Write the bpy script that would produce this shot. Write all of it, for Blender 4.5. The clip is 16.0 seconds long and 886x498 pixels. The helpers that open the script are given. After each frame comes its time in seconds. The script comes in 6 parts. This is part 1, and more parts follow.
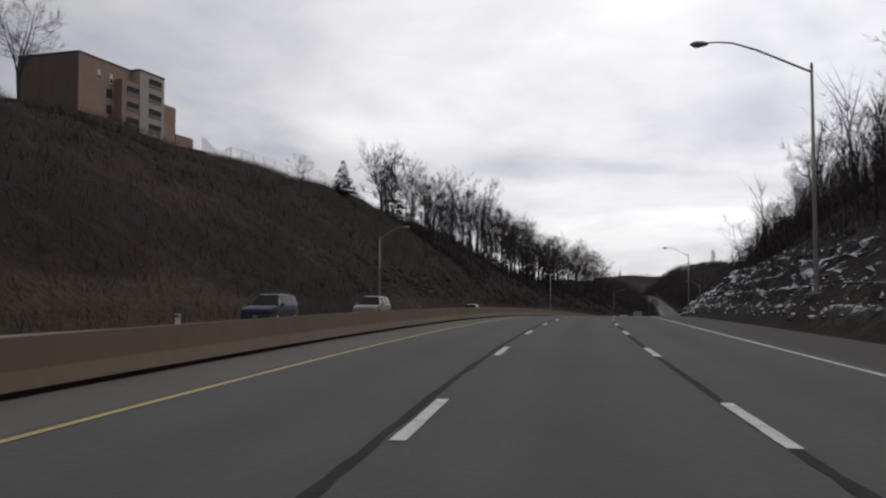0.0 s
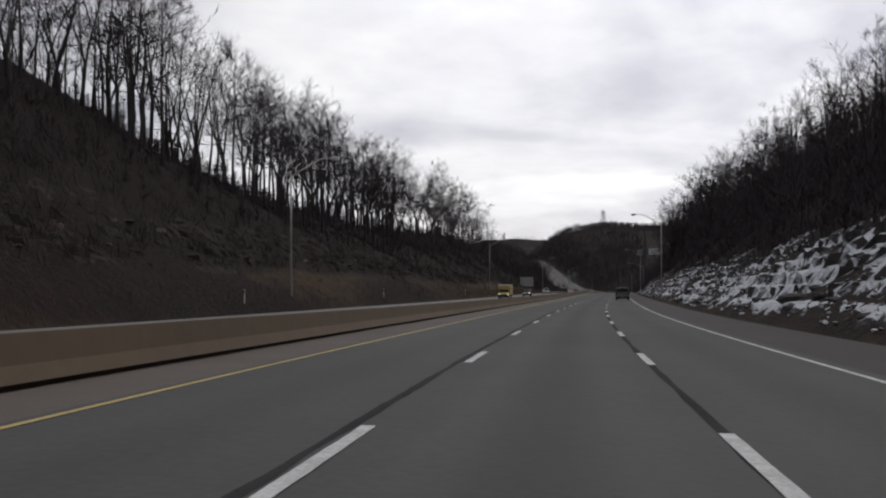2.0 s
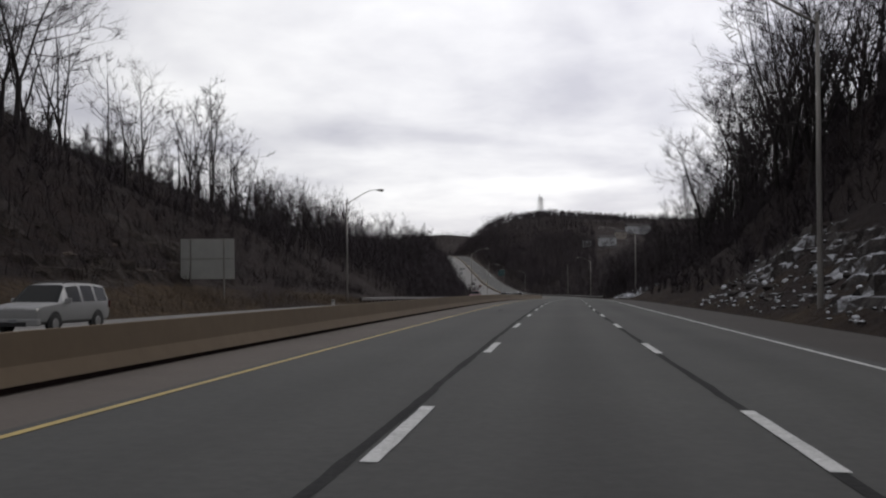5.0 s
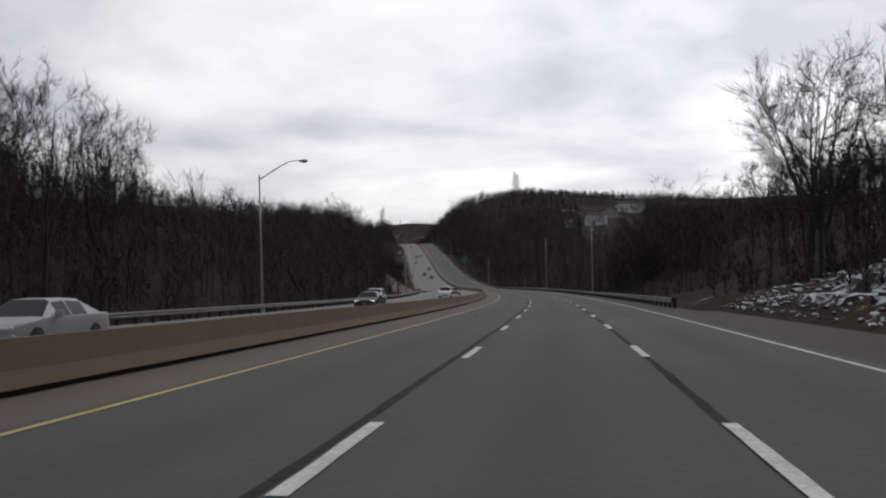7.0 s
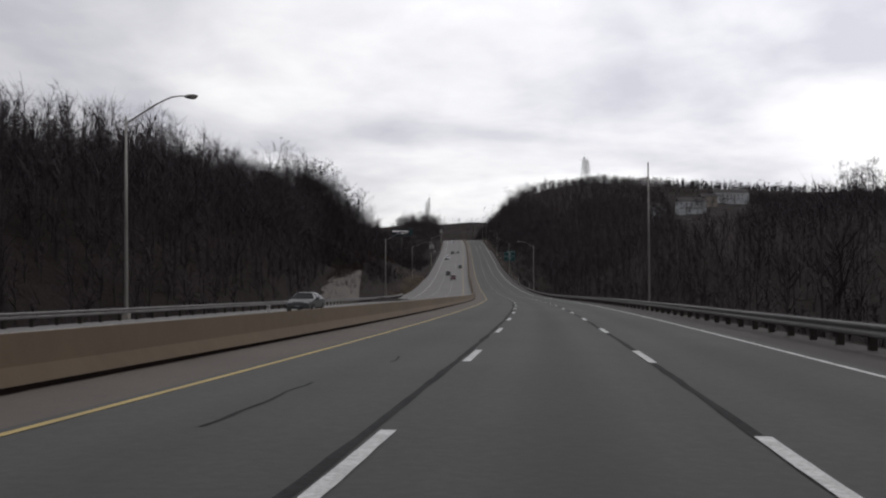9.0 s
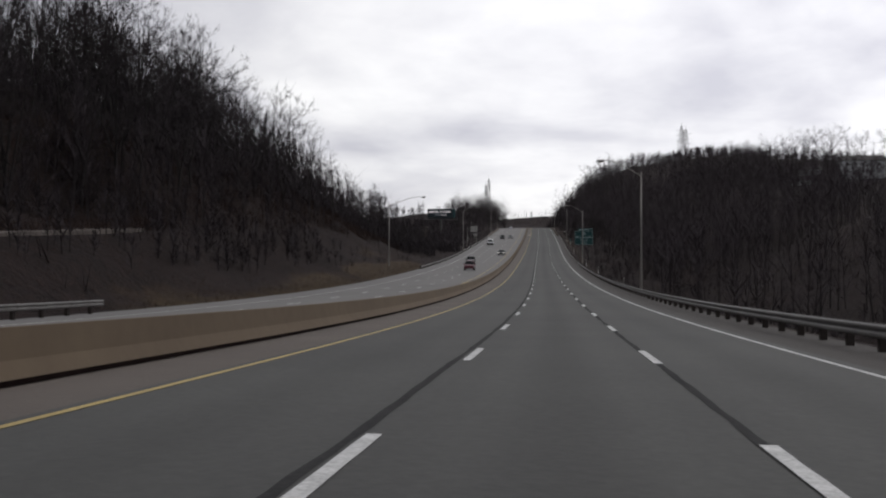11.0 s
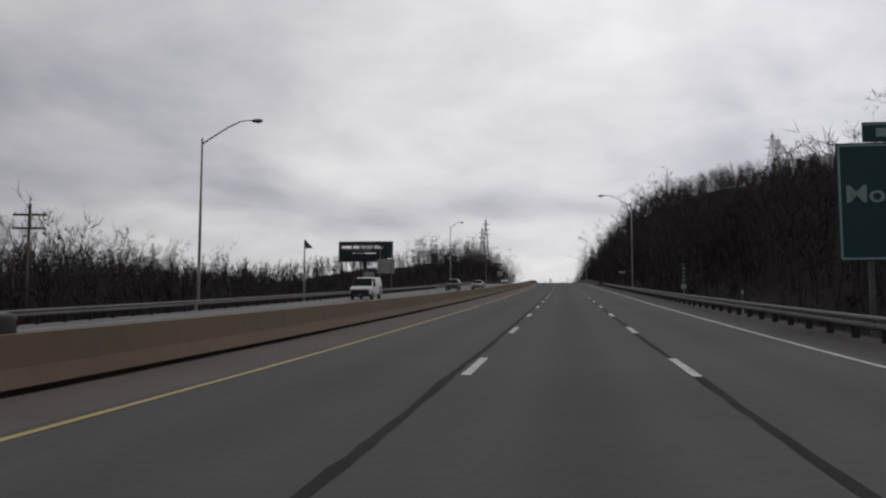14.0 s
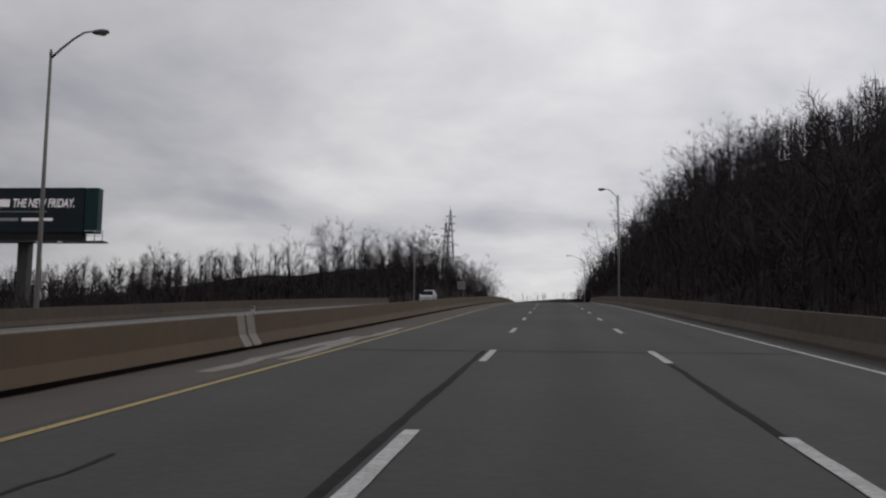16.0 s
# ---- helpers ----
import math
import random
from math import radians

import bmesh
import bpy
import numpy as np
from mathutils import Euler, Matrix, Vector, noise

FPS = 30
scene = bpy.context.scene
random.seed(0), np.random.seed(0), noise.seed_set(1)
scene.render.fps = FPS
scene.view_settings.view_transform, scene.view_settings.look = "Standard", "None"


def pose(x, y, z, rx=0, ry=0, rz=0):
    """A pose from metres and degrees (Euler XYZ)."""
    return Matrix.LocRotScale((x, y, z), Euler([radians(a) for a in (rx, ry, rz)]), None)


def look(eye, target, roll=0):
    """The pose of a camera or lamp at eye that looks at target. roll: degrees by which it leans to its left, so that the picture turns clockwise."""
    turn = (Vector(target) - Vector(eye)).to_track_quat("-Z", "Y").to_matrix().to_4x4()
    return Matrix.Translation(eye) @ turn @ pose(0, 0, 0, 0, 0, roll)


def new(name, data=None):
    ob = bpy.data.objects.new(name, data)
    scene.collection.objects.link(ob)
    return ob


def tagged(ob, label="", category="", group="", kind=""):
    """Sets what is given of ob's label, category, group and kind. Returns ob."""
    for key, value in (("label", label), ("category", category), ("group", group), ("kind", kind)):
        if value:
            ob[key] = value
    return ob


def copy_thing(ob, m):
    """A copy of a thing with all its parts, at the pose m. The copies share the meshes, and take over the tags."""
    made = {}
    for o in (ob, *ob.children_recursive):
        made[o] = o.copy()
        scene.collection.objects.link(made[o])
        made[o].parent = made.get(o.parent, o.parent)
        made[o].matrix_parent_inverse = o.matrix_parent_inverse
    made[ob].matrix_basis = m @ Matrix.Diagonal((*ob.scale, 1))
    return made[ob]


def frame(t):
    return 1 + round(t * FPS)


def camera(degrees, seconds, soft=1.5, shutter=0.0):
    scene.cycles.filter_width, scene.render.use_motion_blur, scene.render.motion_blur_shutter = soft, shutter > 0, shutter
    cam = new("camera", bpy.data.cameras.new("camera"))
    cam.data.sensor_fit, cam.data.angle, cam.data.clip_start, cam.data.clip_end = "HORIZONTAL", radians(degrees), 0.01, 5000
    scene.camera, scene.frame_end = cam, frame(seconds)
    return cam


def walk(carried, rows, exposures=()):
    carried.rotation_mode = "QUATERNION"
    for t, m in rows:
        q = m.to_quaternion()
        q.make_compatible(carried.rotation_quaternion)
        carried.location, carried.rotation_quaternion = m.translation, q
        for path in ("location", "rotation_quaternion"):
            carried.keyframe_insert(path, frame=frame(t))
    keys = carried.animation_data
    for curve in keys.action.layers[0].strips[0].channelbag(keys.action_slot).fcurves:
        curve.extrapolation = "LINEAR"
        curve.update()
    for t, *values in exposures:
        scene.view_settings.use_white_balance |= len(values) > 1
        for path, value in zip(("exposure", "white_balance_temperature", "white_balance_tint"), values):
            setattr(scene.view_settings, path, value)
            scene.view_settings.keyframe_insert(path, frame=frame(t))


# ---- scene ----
FOV = 52.843
KAPPA = [-1.028, -1.020, -1.005, -0.721, -0.660, -0.423, 0.056, -0.013, -0.170, -0.245, -0.125, 0.314, 0.841, 0.581, 0.522, 0.464, 0.336, 0.143, 0.006, -0.072, -0.036, 0.092, 0.025, 0.084, 0.102, 0.076, 0.033, 0.007, -0.002, -0.003, -0.002, -0.001, -0.000, 0.000]
GRADE = [1.387, 0.138, -1.307, -3.002, -4.038, -3.475, -3.377, -3.181, -3.045, -3.378, -4.125, -4.165, -3.915, -3.606, -3.524, -3.794, -3.029, -0.263, 1.961, 3.500, 5.730, 6.208, 6.312, 6.596, 5.800, 4.224, 2.401, 0.926, -0.131, -0.867, -1.465, -2.023, -2.552, -3.035]
ROWS = [
    (0.0, 1.518, -1.701, 1.410, 2.843, 0.062, 7.041),
    (0.5, 2.349, 38.539, 1.272, 2.271, 0.079, 4.535),
    (1.0, 5.271, 78.497, 0.737, 1.597, 0.716, 2.695),
    (1.5, 9.356, 118.740, -0.256, 1.010, 0.501, 0.371),
    (2.0, 14.316, 158.534, -1.605, 0.625, 0.229, -0.220),
    (2.5, 20.454, 199.099, -3.211, 0.591, 0.778, -1.156),
    (3.0, 27.170, 239.098, -4.688, 0.573, 0.322, -2.939),
    (3.5, 34.583, 278.614, -6.071, 0.594, -0.122, -4.043),
    (4.0, 42.519, 318.031, -7.422, 0.623, 0.129, -3.945),
    (4.5, 50.356, 357.491, -8.724, 0.691, 0.203, -3.940),
    (5.0, 58.322, 396.946, -9.984, 0.728, 0.382, -4.137),
    (5.5, 66.502, 436.286, -11.227, 0.658, 0.595, -4.558),
    (6.0, 74.942, 475.416, -12.544, 0.500, 0.773, -5.098),
    (6.5, 83.601, 514.259, -14.006, 0.212, 0.848, -5.560),
    (7.0, 92.508, 552.815, -15.623, 0.250, 1.284, -5.333),
    (7.5, 101.127, 592.107, -17.293, 0.401, 0.328, -4.489),
    (8.0, 109.134, 630.432, -18.885, 0.302, 0.588, -3.831),
    (8.5, 116.288, 670.313, -20.462, 0.468, 0.180, -2.150),
    (9.0, 122.212, 709.066, -21.909, 0.629, 0.324, -0.865),
    (9.5, 127.247, 748.246, -23.321, 0.644, 0.266, 0.454),
    (10.0, 131.496, 787.822, -24.735, 0.565, 0.129, 1.770),
    (10.5, 134.975, 827.593, -26.215, 0.431, -0.035, 3.025),
    (11.0, 137.725, 867.357, -27.619, 0.682, -0.172, 4.110),
    (11.5, 139.854, 906.910, -28.742, 1.345, -0.230, 4.910),
    (12.0, 141.439, 946.238, -29.203, 2.111, 0.263, 5.045),
    (12.5, 142.843, 984.701, -29.030, 3.121, 0.573, 5.188),
    (13.0, 144.220, 1024.341, -28.296, 4.387, -0.117, 5.209),
    (13.5, 145.643, 1063.138, -27.161, 4.785, -0.046, 5.374),
    (14.0, 147.072, 1101.637, -25.579, 5.393, -0.043, 5.478),
    (14.5, 148.562, 1140.272, -23.467, 6.102, -0.203, 5.283),
    (15.0, 150.130, 1179.898, -21.088, 6.384, -0.026, 5.170),
    (15.5, 151.517, 1218.260, -18.698, 6.282, -0.353, 5.274),
    (16.0, 152.859, 1256.621, -16.279, 6.309, -0.535, 5.117),
]
# The film runs at about three times real speed, so the place is built in true metres and set
# into the world at the scale K: every thing below is given in metres of the real place.
K = 0.47
SC = Matrix.Scale(K, 4)
cam = camera(FOV, 16.0, soft=2.2)
walk(cam, [(t, pose(x * K, y * K, z * K, 90 + p, r, w)) for t, x, y, z, p, r, w in ROWS],
     exposures=[(0.0, 0.0), (0.5, 0.07), (4.0, 0.04), (7.0, 0.04), (9.0, 0.05), (11.5, 0.1), (12.5, 0.07), (13.0, -0.14), (13.5, -0.25), (16.0, -0.42)])

# ---- sky and sun (overcast, brightest to the right of the road) ----
SUN_AZ, SUN_EL = radians(46), radians(34)
world = bpy.data.worlds.new("world")
scene.world = world
world.use_nodes = True
wn = world.node_tree
wn.nodes.clear()


def wnode(kind, **kw):
    n = wn.nodes.new(kind)
    for k, v in kw.items():
        n.inputs[k].default_value = v
    return n


def wmath(op):
    n = wn.nodes.new("ShaderNodeMath")
    n.operation = op
    return n


sky = wnode("ShaderNodeTexSky")
sky.sky_type, sky.sun_disc, sky.sun_elevation, sky.sun_rotation = "NISHITA", False, SUN_EL, SUN_AZ
tc = wnode("ShaderNodeTexCoord")
sep = wnode("ShaderNodeSeparateXYZ")
wn.links.new(tc.outputs["Generated"], sep.inputs[0])
# clouds lie on a flat layer: project the direction on it
addz = wmath("ADD")
addz.inputs[1].default_value = 0.22
wn.links.new(sep.outputs["Z"], addz.inputs[0])
mx = wmath("MAXIMUM")
mx.inputs[1].default_value = 0.06
wn.links.new(addz.outputs[0], mx.inputs[0])
com = wnode("ShaderNodeCombineXYZ")
for i, ax in enumerate("XY"):
    dv = wmath("DIVIDE")
    wn.links.new(sep.outputs[ax], dv.inputs[0])
    wn.links.new(mx.outputs[0], dv.inputs[1])
    wn.links.new(dv.outputs[0], com.inputs[i])
n1 = wnode("ShaderNodeTexNoise", Scale=0.85, Detail=6.0, Roughness=0.46, Distortion=0.5)
wn.links.new(com.outputs[0], n1.inputs["Vector"])
n2 = wnode("ShaderNodeTexNoise", Scale=3.2, Detail=5.0, Roughness=0.55, Distortion=0.2)
wn.links.new(com.outputs[0], n2.inputs["Vector"])
mixn = wnode("ShaderNodeMix")
mixn.inputs[0].default_value = 0.2
wn.links.new(n1.outputs[0], mixn.inputs[2])
wn.links.new(n2.outputs[0], mixn.inputs[3])
ramp = wnode("ShaderNodeValToRGB")
ramp.color_ramp.elements[0].position, ramp.color_ramp.elements[0].color = 0.385, (0.47, 0.465, 0.516, 1)
ramp.color_ramp.elements[1].position, ramp.color_ramp.elements[1].color = 0.605, (0.865, 0.857, 0.862, 1)
wn.links.new(mixn.outputs[0], ramp.inputs[0])
# thinner cloud towards the sun: brighter
sdir = Vector((math.sin(SUN_AZ) * math.cos(SUN_EL), math.cos(SUN_AZ) * math.cos(SUN_EL), math.sin(SUN_EL)))
dot = wn.nodes.new("ShaderNodeVectorMath")
dot.operation = "DOT_PRODUCT"
dot.inputs[1].default_value = sdir
wn.links.new(tc.outputs["Generated"], dot.inputs[0])
mr = wnode("ShaderNodeMapRange")
for i, v in ((1, 0.25), (2, 1.0), (3, 0.84), (4, 1.6)):
    mr.inputs[i].default_value = v
wn.links.new(dot.outputs["Value"], mr.inputs[0])
mul = wn.nodes.new("ShaderNodeVectorMath")
mul.operation = "SCALE"
wn.links.new(ramp.outputs[0], mul.inputs[0])
wn.links.new(mr.outputs[0], mul.inputs["Scale"])
bg_sky, bg_cloud = wnode("ShaderNodeBackground", Strength=0.1), wnode("ShaderNodeBackground", Strength=1.0)
wn.links.new(sky.outputs[0], bg_sky.inputs[0])
wn.links.new(mul.outputs[0], bg_cloud.inputs[0])
mixs = wnode("ShaderNodeMixShader")
mixs.inputs[0].default_value = 0.94
wout = wnode("ShaderNodeOutputWorld")
wn.links.new(bg_sky.outputs[0], mixs.inputs[1])
wn.links.new(bg_cloud.outputs[0], mixs.inputs[2])
wn.links.new(mixs.outputs[0], wout.inputs[0])
sun = new("sun", bpy.data.lights.new("sun", "SUN"))
sun.data.energy, sun.data.angle, sun.data.color = 0.5, radians(25), (1.0, 0.97, 0.93)
sun.matrix_basis = look(sdir * 50, (0, 0, 0))


# ---- materials ----
def material(name, c1, c2=None, rough=0.9, scale=3.0, fine=40.0, bump=0.3, metal=0.0, spread=0.5, dist=0.02, spec=0.3, lo=0.35, hi=0.65, rnd=0.0):
    """Two colours mixed by coarse and fine noise in metres of the thing, with a bump from the fine one."""
    m = bpy.data.materials.new(name)
    m.use_nodes = True
    t = m.node_tree
    b = t.nodes["Principled BSDF"]
    b.inputs["Roughness"].default_value, b.inputs["Metallic"].default_value = rough, metal
    b.inputs["Specular IOR Level"].default_value = spec
    c2 = c2 or tuple(v * 0.75 for v in c1)
    co = t.nodes.new("ShaderNodeTexCoord")
    a, f = t.nodes.new("ShaderNodeTexNoise"), t.nodes.new("ShaderNodeTexNoise")
    for n, s, d in ((a, scale, 5.0), (f, fine, 4.0)):
        n.inputs["Scale"].default_value, n.inputs["Detail"].default_value = s, d
        n.inputs["Roughness"].default_value = 0.6
        t.links.new(co.outputs["Object"], n.inputs["Vector"])
    mx = t.nodes.new("ShaderNodeMix")
    mx.inputs[0].default_value = spread
    t.links.new(a.outputs[0], mx.inputs[2])
    t.links.new(f.outputs[0], mx.inputs[3])
    r = t.nodes.new("ShaderNodeMapRange")
    r.inputs[1].default_value, r.inputs[2].default_value = lo, hi
    t.links.new(mx.outputs[0], r.inputs[0])
    col = t.nodes.new("ShaderNodeMix")
    col.data_type = "RGBA"
    col.inputs[6].default_value, col.inputs[7].default_value = (*c1, 1), (*c2, 1)
    t.links.new(r.outputs[0], col.inputs[0])
    last = col.outputs[2]
    if rnd:
        oi = t.nodes.new("ShaderNodeObjectInfo")
        mr2 = t.nodes.new("ShaderNodeMapRange")
        mr2.inputs[3].default_value, mr2.inputs[4].default_value = 1 - rnd, 1 + rnd
        t.links.new(oi.outputs["Random"], mr2.inputs[0])
        vs = t.nodes.new("ShaderNodeVectorMath")
        vs.operation = "SCALE"
        t.links.new(last, vs.inputs[0])
        t.links.new(mr2.outputs[0], vs.inputs["Scale"])
        last = vs.outputs[0]
    t.links.new(last, b.inputs["Base Color"])
    if bump:
        bp = t.nodes.new("ShaderNodeBump")
        bp.inputs["Strength"].default_value, bp.inputs["Distance"].default_value = bump, dist
        t.links.new(f.outputs[0], bp.inputs["Height"])
        t.links.new(bp.outputs[0], b.inputs["Normal"])
    return m


def glow(name, colour, strength):
    m = bpy.data.materials.new(name)
    m.use_nodes = True
    b = m.node_tree.nodes["Principled BSDF"]
    b.inputs["Base Color"].default_value = (*colour, 1)
    b.inputs["Emission Color"].default_value = (*colour, 1)
    b.inputs["Emission Strength"].default_value = strength
    return m


ASPHALT = material("asphalt", (0.064, 0.0645, 0.061), (0.047, 0.047, 0.0455), 0.9, 0.09, 7, 0.15, spread=0.42, lo=0.38, hi=0.62)
at_ = ASPHALT.node_tree
wear = at_.nodes.new("ShaderNodeAttribute")
wear.attribute_name = "wear"
wear_range = at_.nodes.new("ShaderNodeMapRange")
for i, v in ((1, -1.0), (2, 1.0), (3, 0.76), (4, 1.2)):
    wear_range.inputs[i].default_value = v
at_.links.new(wear.outputs["Fac"], wear_range.inputs[0])
wear_mul = at_.nodes.new("ShaderNodeVectorMath")
wear_mul.operation = "SCALE"
col_link = at_.nodes["Principled BSDF"].inputs["Base Color"].links[0].from_socket
at_.links.new(col_link, wear_mul.inputs[0])
at_.links.new(wear_range.outputs[0], wear_mul.inputs["Scale"])
at_.links.new(wear_mul.outputs[0], at_.nodes["Principled BSDF"].inputs["Base Color"])
ASPHALT_OLD = material("old_asphalt", (0.16, 0.155, 0.15), (0.115, 0.112, 0.108), 0.9, 0.15, 25, 0.25)
SHOULDER = material("shoulder", (0.105, 0.088, 0.077), (0.07, 0.059, 0.052), 0.9, 0.3, 20, 0.3)
SHOULDER_DARK = material("dark_shoulder", (0.052, 0.046, 0.042), (0.036, 0.032, 0.03), 0.92, 0.3, 20, 0.3)
TAR = material("tar", (0.024, 0.024, 0.0245), (0.041, 0.041, 0.041), 0.95, 0.5, 12, 0.2, spec=0.05)
CRUD = material("grime", (0.006, 0.004, 0.004), (0.014, 0.009, 0.008), 0.97, 0.8, 9, 0.5, spec=0.02)
WHITE_PAINT = material("white_road_paint", (0.6, 0.6, 0.59), (0.25, 0.25, 0.245), 0.7, 1.3, 16, 0.15)
YELLOW_PAINT = material("yellow_road_paint", (0.44, 0.33, 0.115), (0.26, 0.2, 0.085), 0.7, 0.5, 14, 0.15)
CONCRETE = material("barrier_concrete", (0.118, 0.088, 0.058), (0.088, 0.064, 0.043), 0.92, 0.12, 2.2, 0.1, spread=0.35)
CONCRETE_PALE = material("pale_concrete", (0.30, 0.28, 0.25), (0.2, 0.185, 0.165), 0.9, 0.4, 8, 0.25)
STEEL = material("galvanised_steel", (0.25, 0.26, 0.27), (0.16, 0.165, 0.17), 0.55, 1.0, 20, 0.05, metal=0.6)
STEEL_DARK = material("weathered_steel", (0.12, 0.115, 0.11), (0.07, 0.066, 0.063), 0.7, 1.5, 20, 0.1, metal=0.3)
POLE = material("lamp_pole_metal", (0.24, 0.225, 0.21), (0.17, 0.16, 0.15), 0.5, 0.6, 10, 0.05, metal=0.5)
WOOD = material("pole_timber", (0.13, 0.1, 0.08), (0.08, 0.065, 0.055), 0.9, 0.8, 12, 0.3)
BARK = material("bark", (0.037, 0.031, 0.030), (0.02, 0.017, 0.0175), 0.95, 1.2, 9, 0.3, rnd=0.3)
BARK_PALE = material("pale_bark", (0.055, 0.048, 0.045), (0.027, 0.024, 0.0235), 0.95, 1.2, 9, 0.3, rnd=0.3)
TWIG = material("twigs", (0.042, 0.033, 0.037), (0.023, 0.0185, 0.0215), 0.95, 1.5, 6, 0.0, rnd=0.25)
NEEDLE = material("conifer_needles", (0.024, 0.036, 0.026), (0.013, 0.02, 0.015), 0.9, 1.2, 9, 0.2)
BRUSH = material("dry_brush", (0.028, 0.021, 0.0225), (0.0155, 0.0122, 0.014), 0.95, 0.25, 5, 0.0)
BRUSH_RED = material("red_brown_brush", (0.042, 0.0228, 0.0172), (0.02, 0.0115, 0.0096), 0.95, 0.12, 5, 0.0)
STRAW = material("dry_grass", (0.088, 0.062, 0.038), (0.036, 0.027, 0.02), 0.95, 0.3, 4, 0.0)
ROCK = material("ledge_rock", (0.085, 0.076, 0.072), (0.035, 0.031, 0.031), 0.92, 0.5, 4, 0.6, dist=0.08, rnd=0.35)
ROCK_TAN = material("tan_rock", (0.075, 0.056, 0.042), (0.03, 0.023, 0.02), 0.92, 0.5, 4, 0.6, dist=0.08, rnd=0.35)
SNOW = material("snow", (0.66, 0.68, 0.72), (0.42, 0.43, 0.45), 0.7, 0.5, 3, 0.4, dist=0.08)


def ground_material():
    """Leaf litter, dry grass and patchy snow, each where the mesh says, with ragged edges."""
    m = bpy.data.materials.new("ground")
    m.use_nodes = True
    t = m.node_tree
    b = t.nodes["Principled BSDF"]
    b.inputs["Roughness"].default_value, b.inputs["Specular IOR Level"].default_value = 0.95, 0.1
    co = t.nodes.new("ShaderNodeTexCoord")

    def nz(scale, detail=6.0):
        n = t.nodes.new("ShaderNodeTexNoise")
        n.inputs["Scale"].default_value, n.inputs["Detail"].default_value, n.inputs["Roughness"].default_value = scale, detail, 0.65
        t.links.new(co.outputs["Object"], n.inputs["Vector"])
        return n.outputs[0]

    def mixc(fac, a, c):
        n = t.nodes.new("ShaderNodeMix")
        n.data_type = "RGBA"
        t.links.new(fac, n.inputs[0])
        for i, v in ((6, a), (7, c)):
            if isinstance(v, tuple):
                n.inputs[i].default_value = (*v, 1)
            else:
                t.links.new(v, n.inputs[i])
        return n.outputs[2]

    def rng(v, lo, hi):
        n = t.nodes.new("ShaderNodeMapRange")
        n.inputs[1].default_value, n.inputs[2].default_value = lo, hi
        t.links.new(v, n.inputs[0])
        return n.outputs[0]

    def math2(op, a, c):
        n = t.nodes.new("ShaderNodeMath")
        n.operation = op
        for i, v in ((0, a), (1, c)):
            if isinstance(v, float):
                n.inputs[i].default_value = v
            else:
                t.links.new(v, n.inputs[i])
        return n.outputs[0]

    def attr(name):
        n = t.nodes.new("ShaderNodeAttribute")
        n.attribute_name = name
        return n.outputs["Fac"]

    big, mid, fin = nz(0.035), nz(0.22), nz(1.6)
    litter = mixc(rng(mid, 0.35, 0.65), (0.0215, 0.0152, 0.0145), (0.0128, 0.0096, 0.0098))
    litter = mixc(rng(fin, 0.45, 0.7), litter, (0.0255, 0.0172, 0.0145))
    grass = mixc(rng(fin, 0.35, 0.65), (0.066, 0.046, 0.028), (0.03, 0.022, 0.016))
    snow = mixc(rng(fin, 0.5, 0.75), (0.62, 0.64, 0.68), (0.30, 0.29, 0.28))
    g = rng(math2("ADD", attr("grass"), math2("MULTIPLY", mid, 0.9)), 0.75, 1.0)
    c = mixc(g, litter, grass)
    s = rng(math2("ADD", attr("snow"), math2("MULTIPLY", math2("ADD", mid, fin), 0.6)), 0.92, 1.0)
    c = mixc(s, c, snow)
    t.links.new(c, b.inputs["Base Color"])
    bp = t.nodes.new("ShaderNodeBump")
    bp.inputs["Strength"].default_value, bp.inputs["Distance"].default_value = 0.8, 0.3
    t.links.new(math2("ADD", fin, mid), bp.inputs["Height"])
    t.links.new(bp.outputs[0], b.inputs["Normal"])
    return m


GROUND = ground_material()

# ---- the road's line: distance s along it, offset o to the right, height h over it ----
STEP = 3.0
SS = np.arange(-60.0, 1920.0, STEP)
KN = np.arange(-60.0, 1921.0, 60.0)
PSI = np.cumsum(np.interp(SS, KN, KAPPA) * 1e-3) * STEP
PSI -= PSI[20]
LX, LY = np.cumsum(-np.sin(PSI)) * STEP, np.cumsum(np.cos(PSI)) * STEP
LZ = np.cumsum(np.interp(SS, KN, GRADE) * 1e-2) * STEP
LX, LY, LZ = LX - LX[20], LY - LY[20], LZ - LZ[20]


def line(s):
    """x, y, z and heading of the road's line."""
    if s < SS[0]:
        d = s - SS[0]
        return LX[0] - math.sin(PSI[0]) * d, LY[0] + math.cos(PSI[0]) * d, LZ[0] + 0.0 * d, PSI[0]
    if s > SS[-1]:
        d = s - SS[-1]
        return LX[-1] - math.sin(PSI[-1]) * d, LY[-1] + math.cos(PSI[-1]) * d, LZ[-1] - 0.0 * d, PSI[-1]
    return tuple(float(np.interp(s, SS, a)) for a in (LX, LY, LZ, PSI))


def at(s, o, h=0.0):
    if SS[0] < s < SS[-1] - STEP:
        f = (s - SS[0]) / STEP
        i = int(f)
        f -= i
        x, y, z, a = (float(v[i] + (v[i + 1] - v[i]) * f) for v in (LX, LY, LZ, PSI))
    else:
        x, y, z, a = line(s)
    return Vector((x + o * math.cos(a), y + o * math.sin(a), z + h))


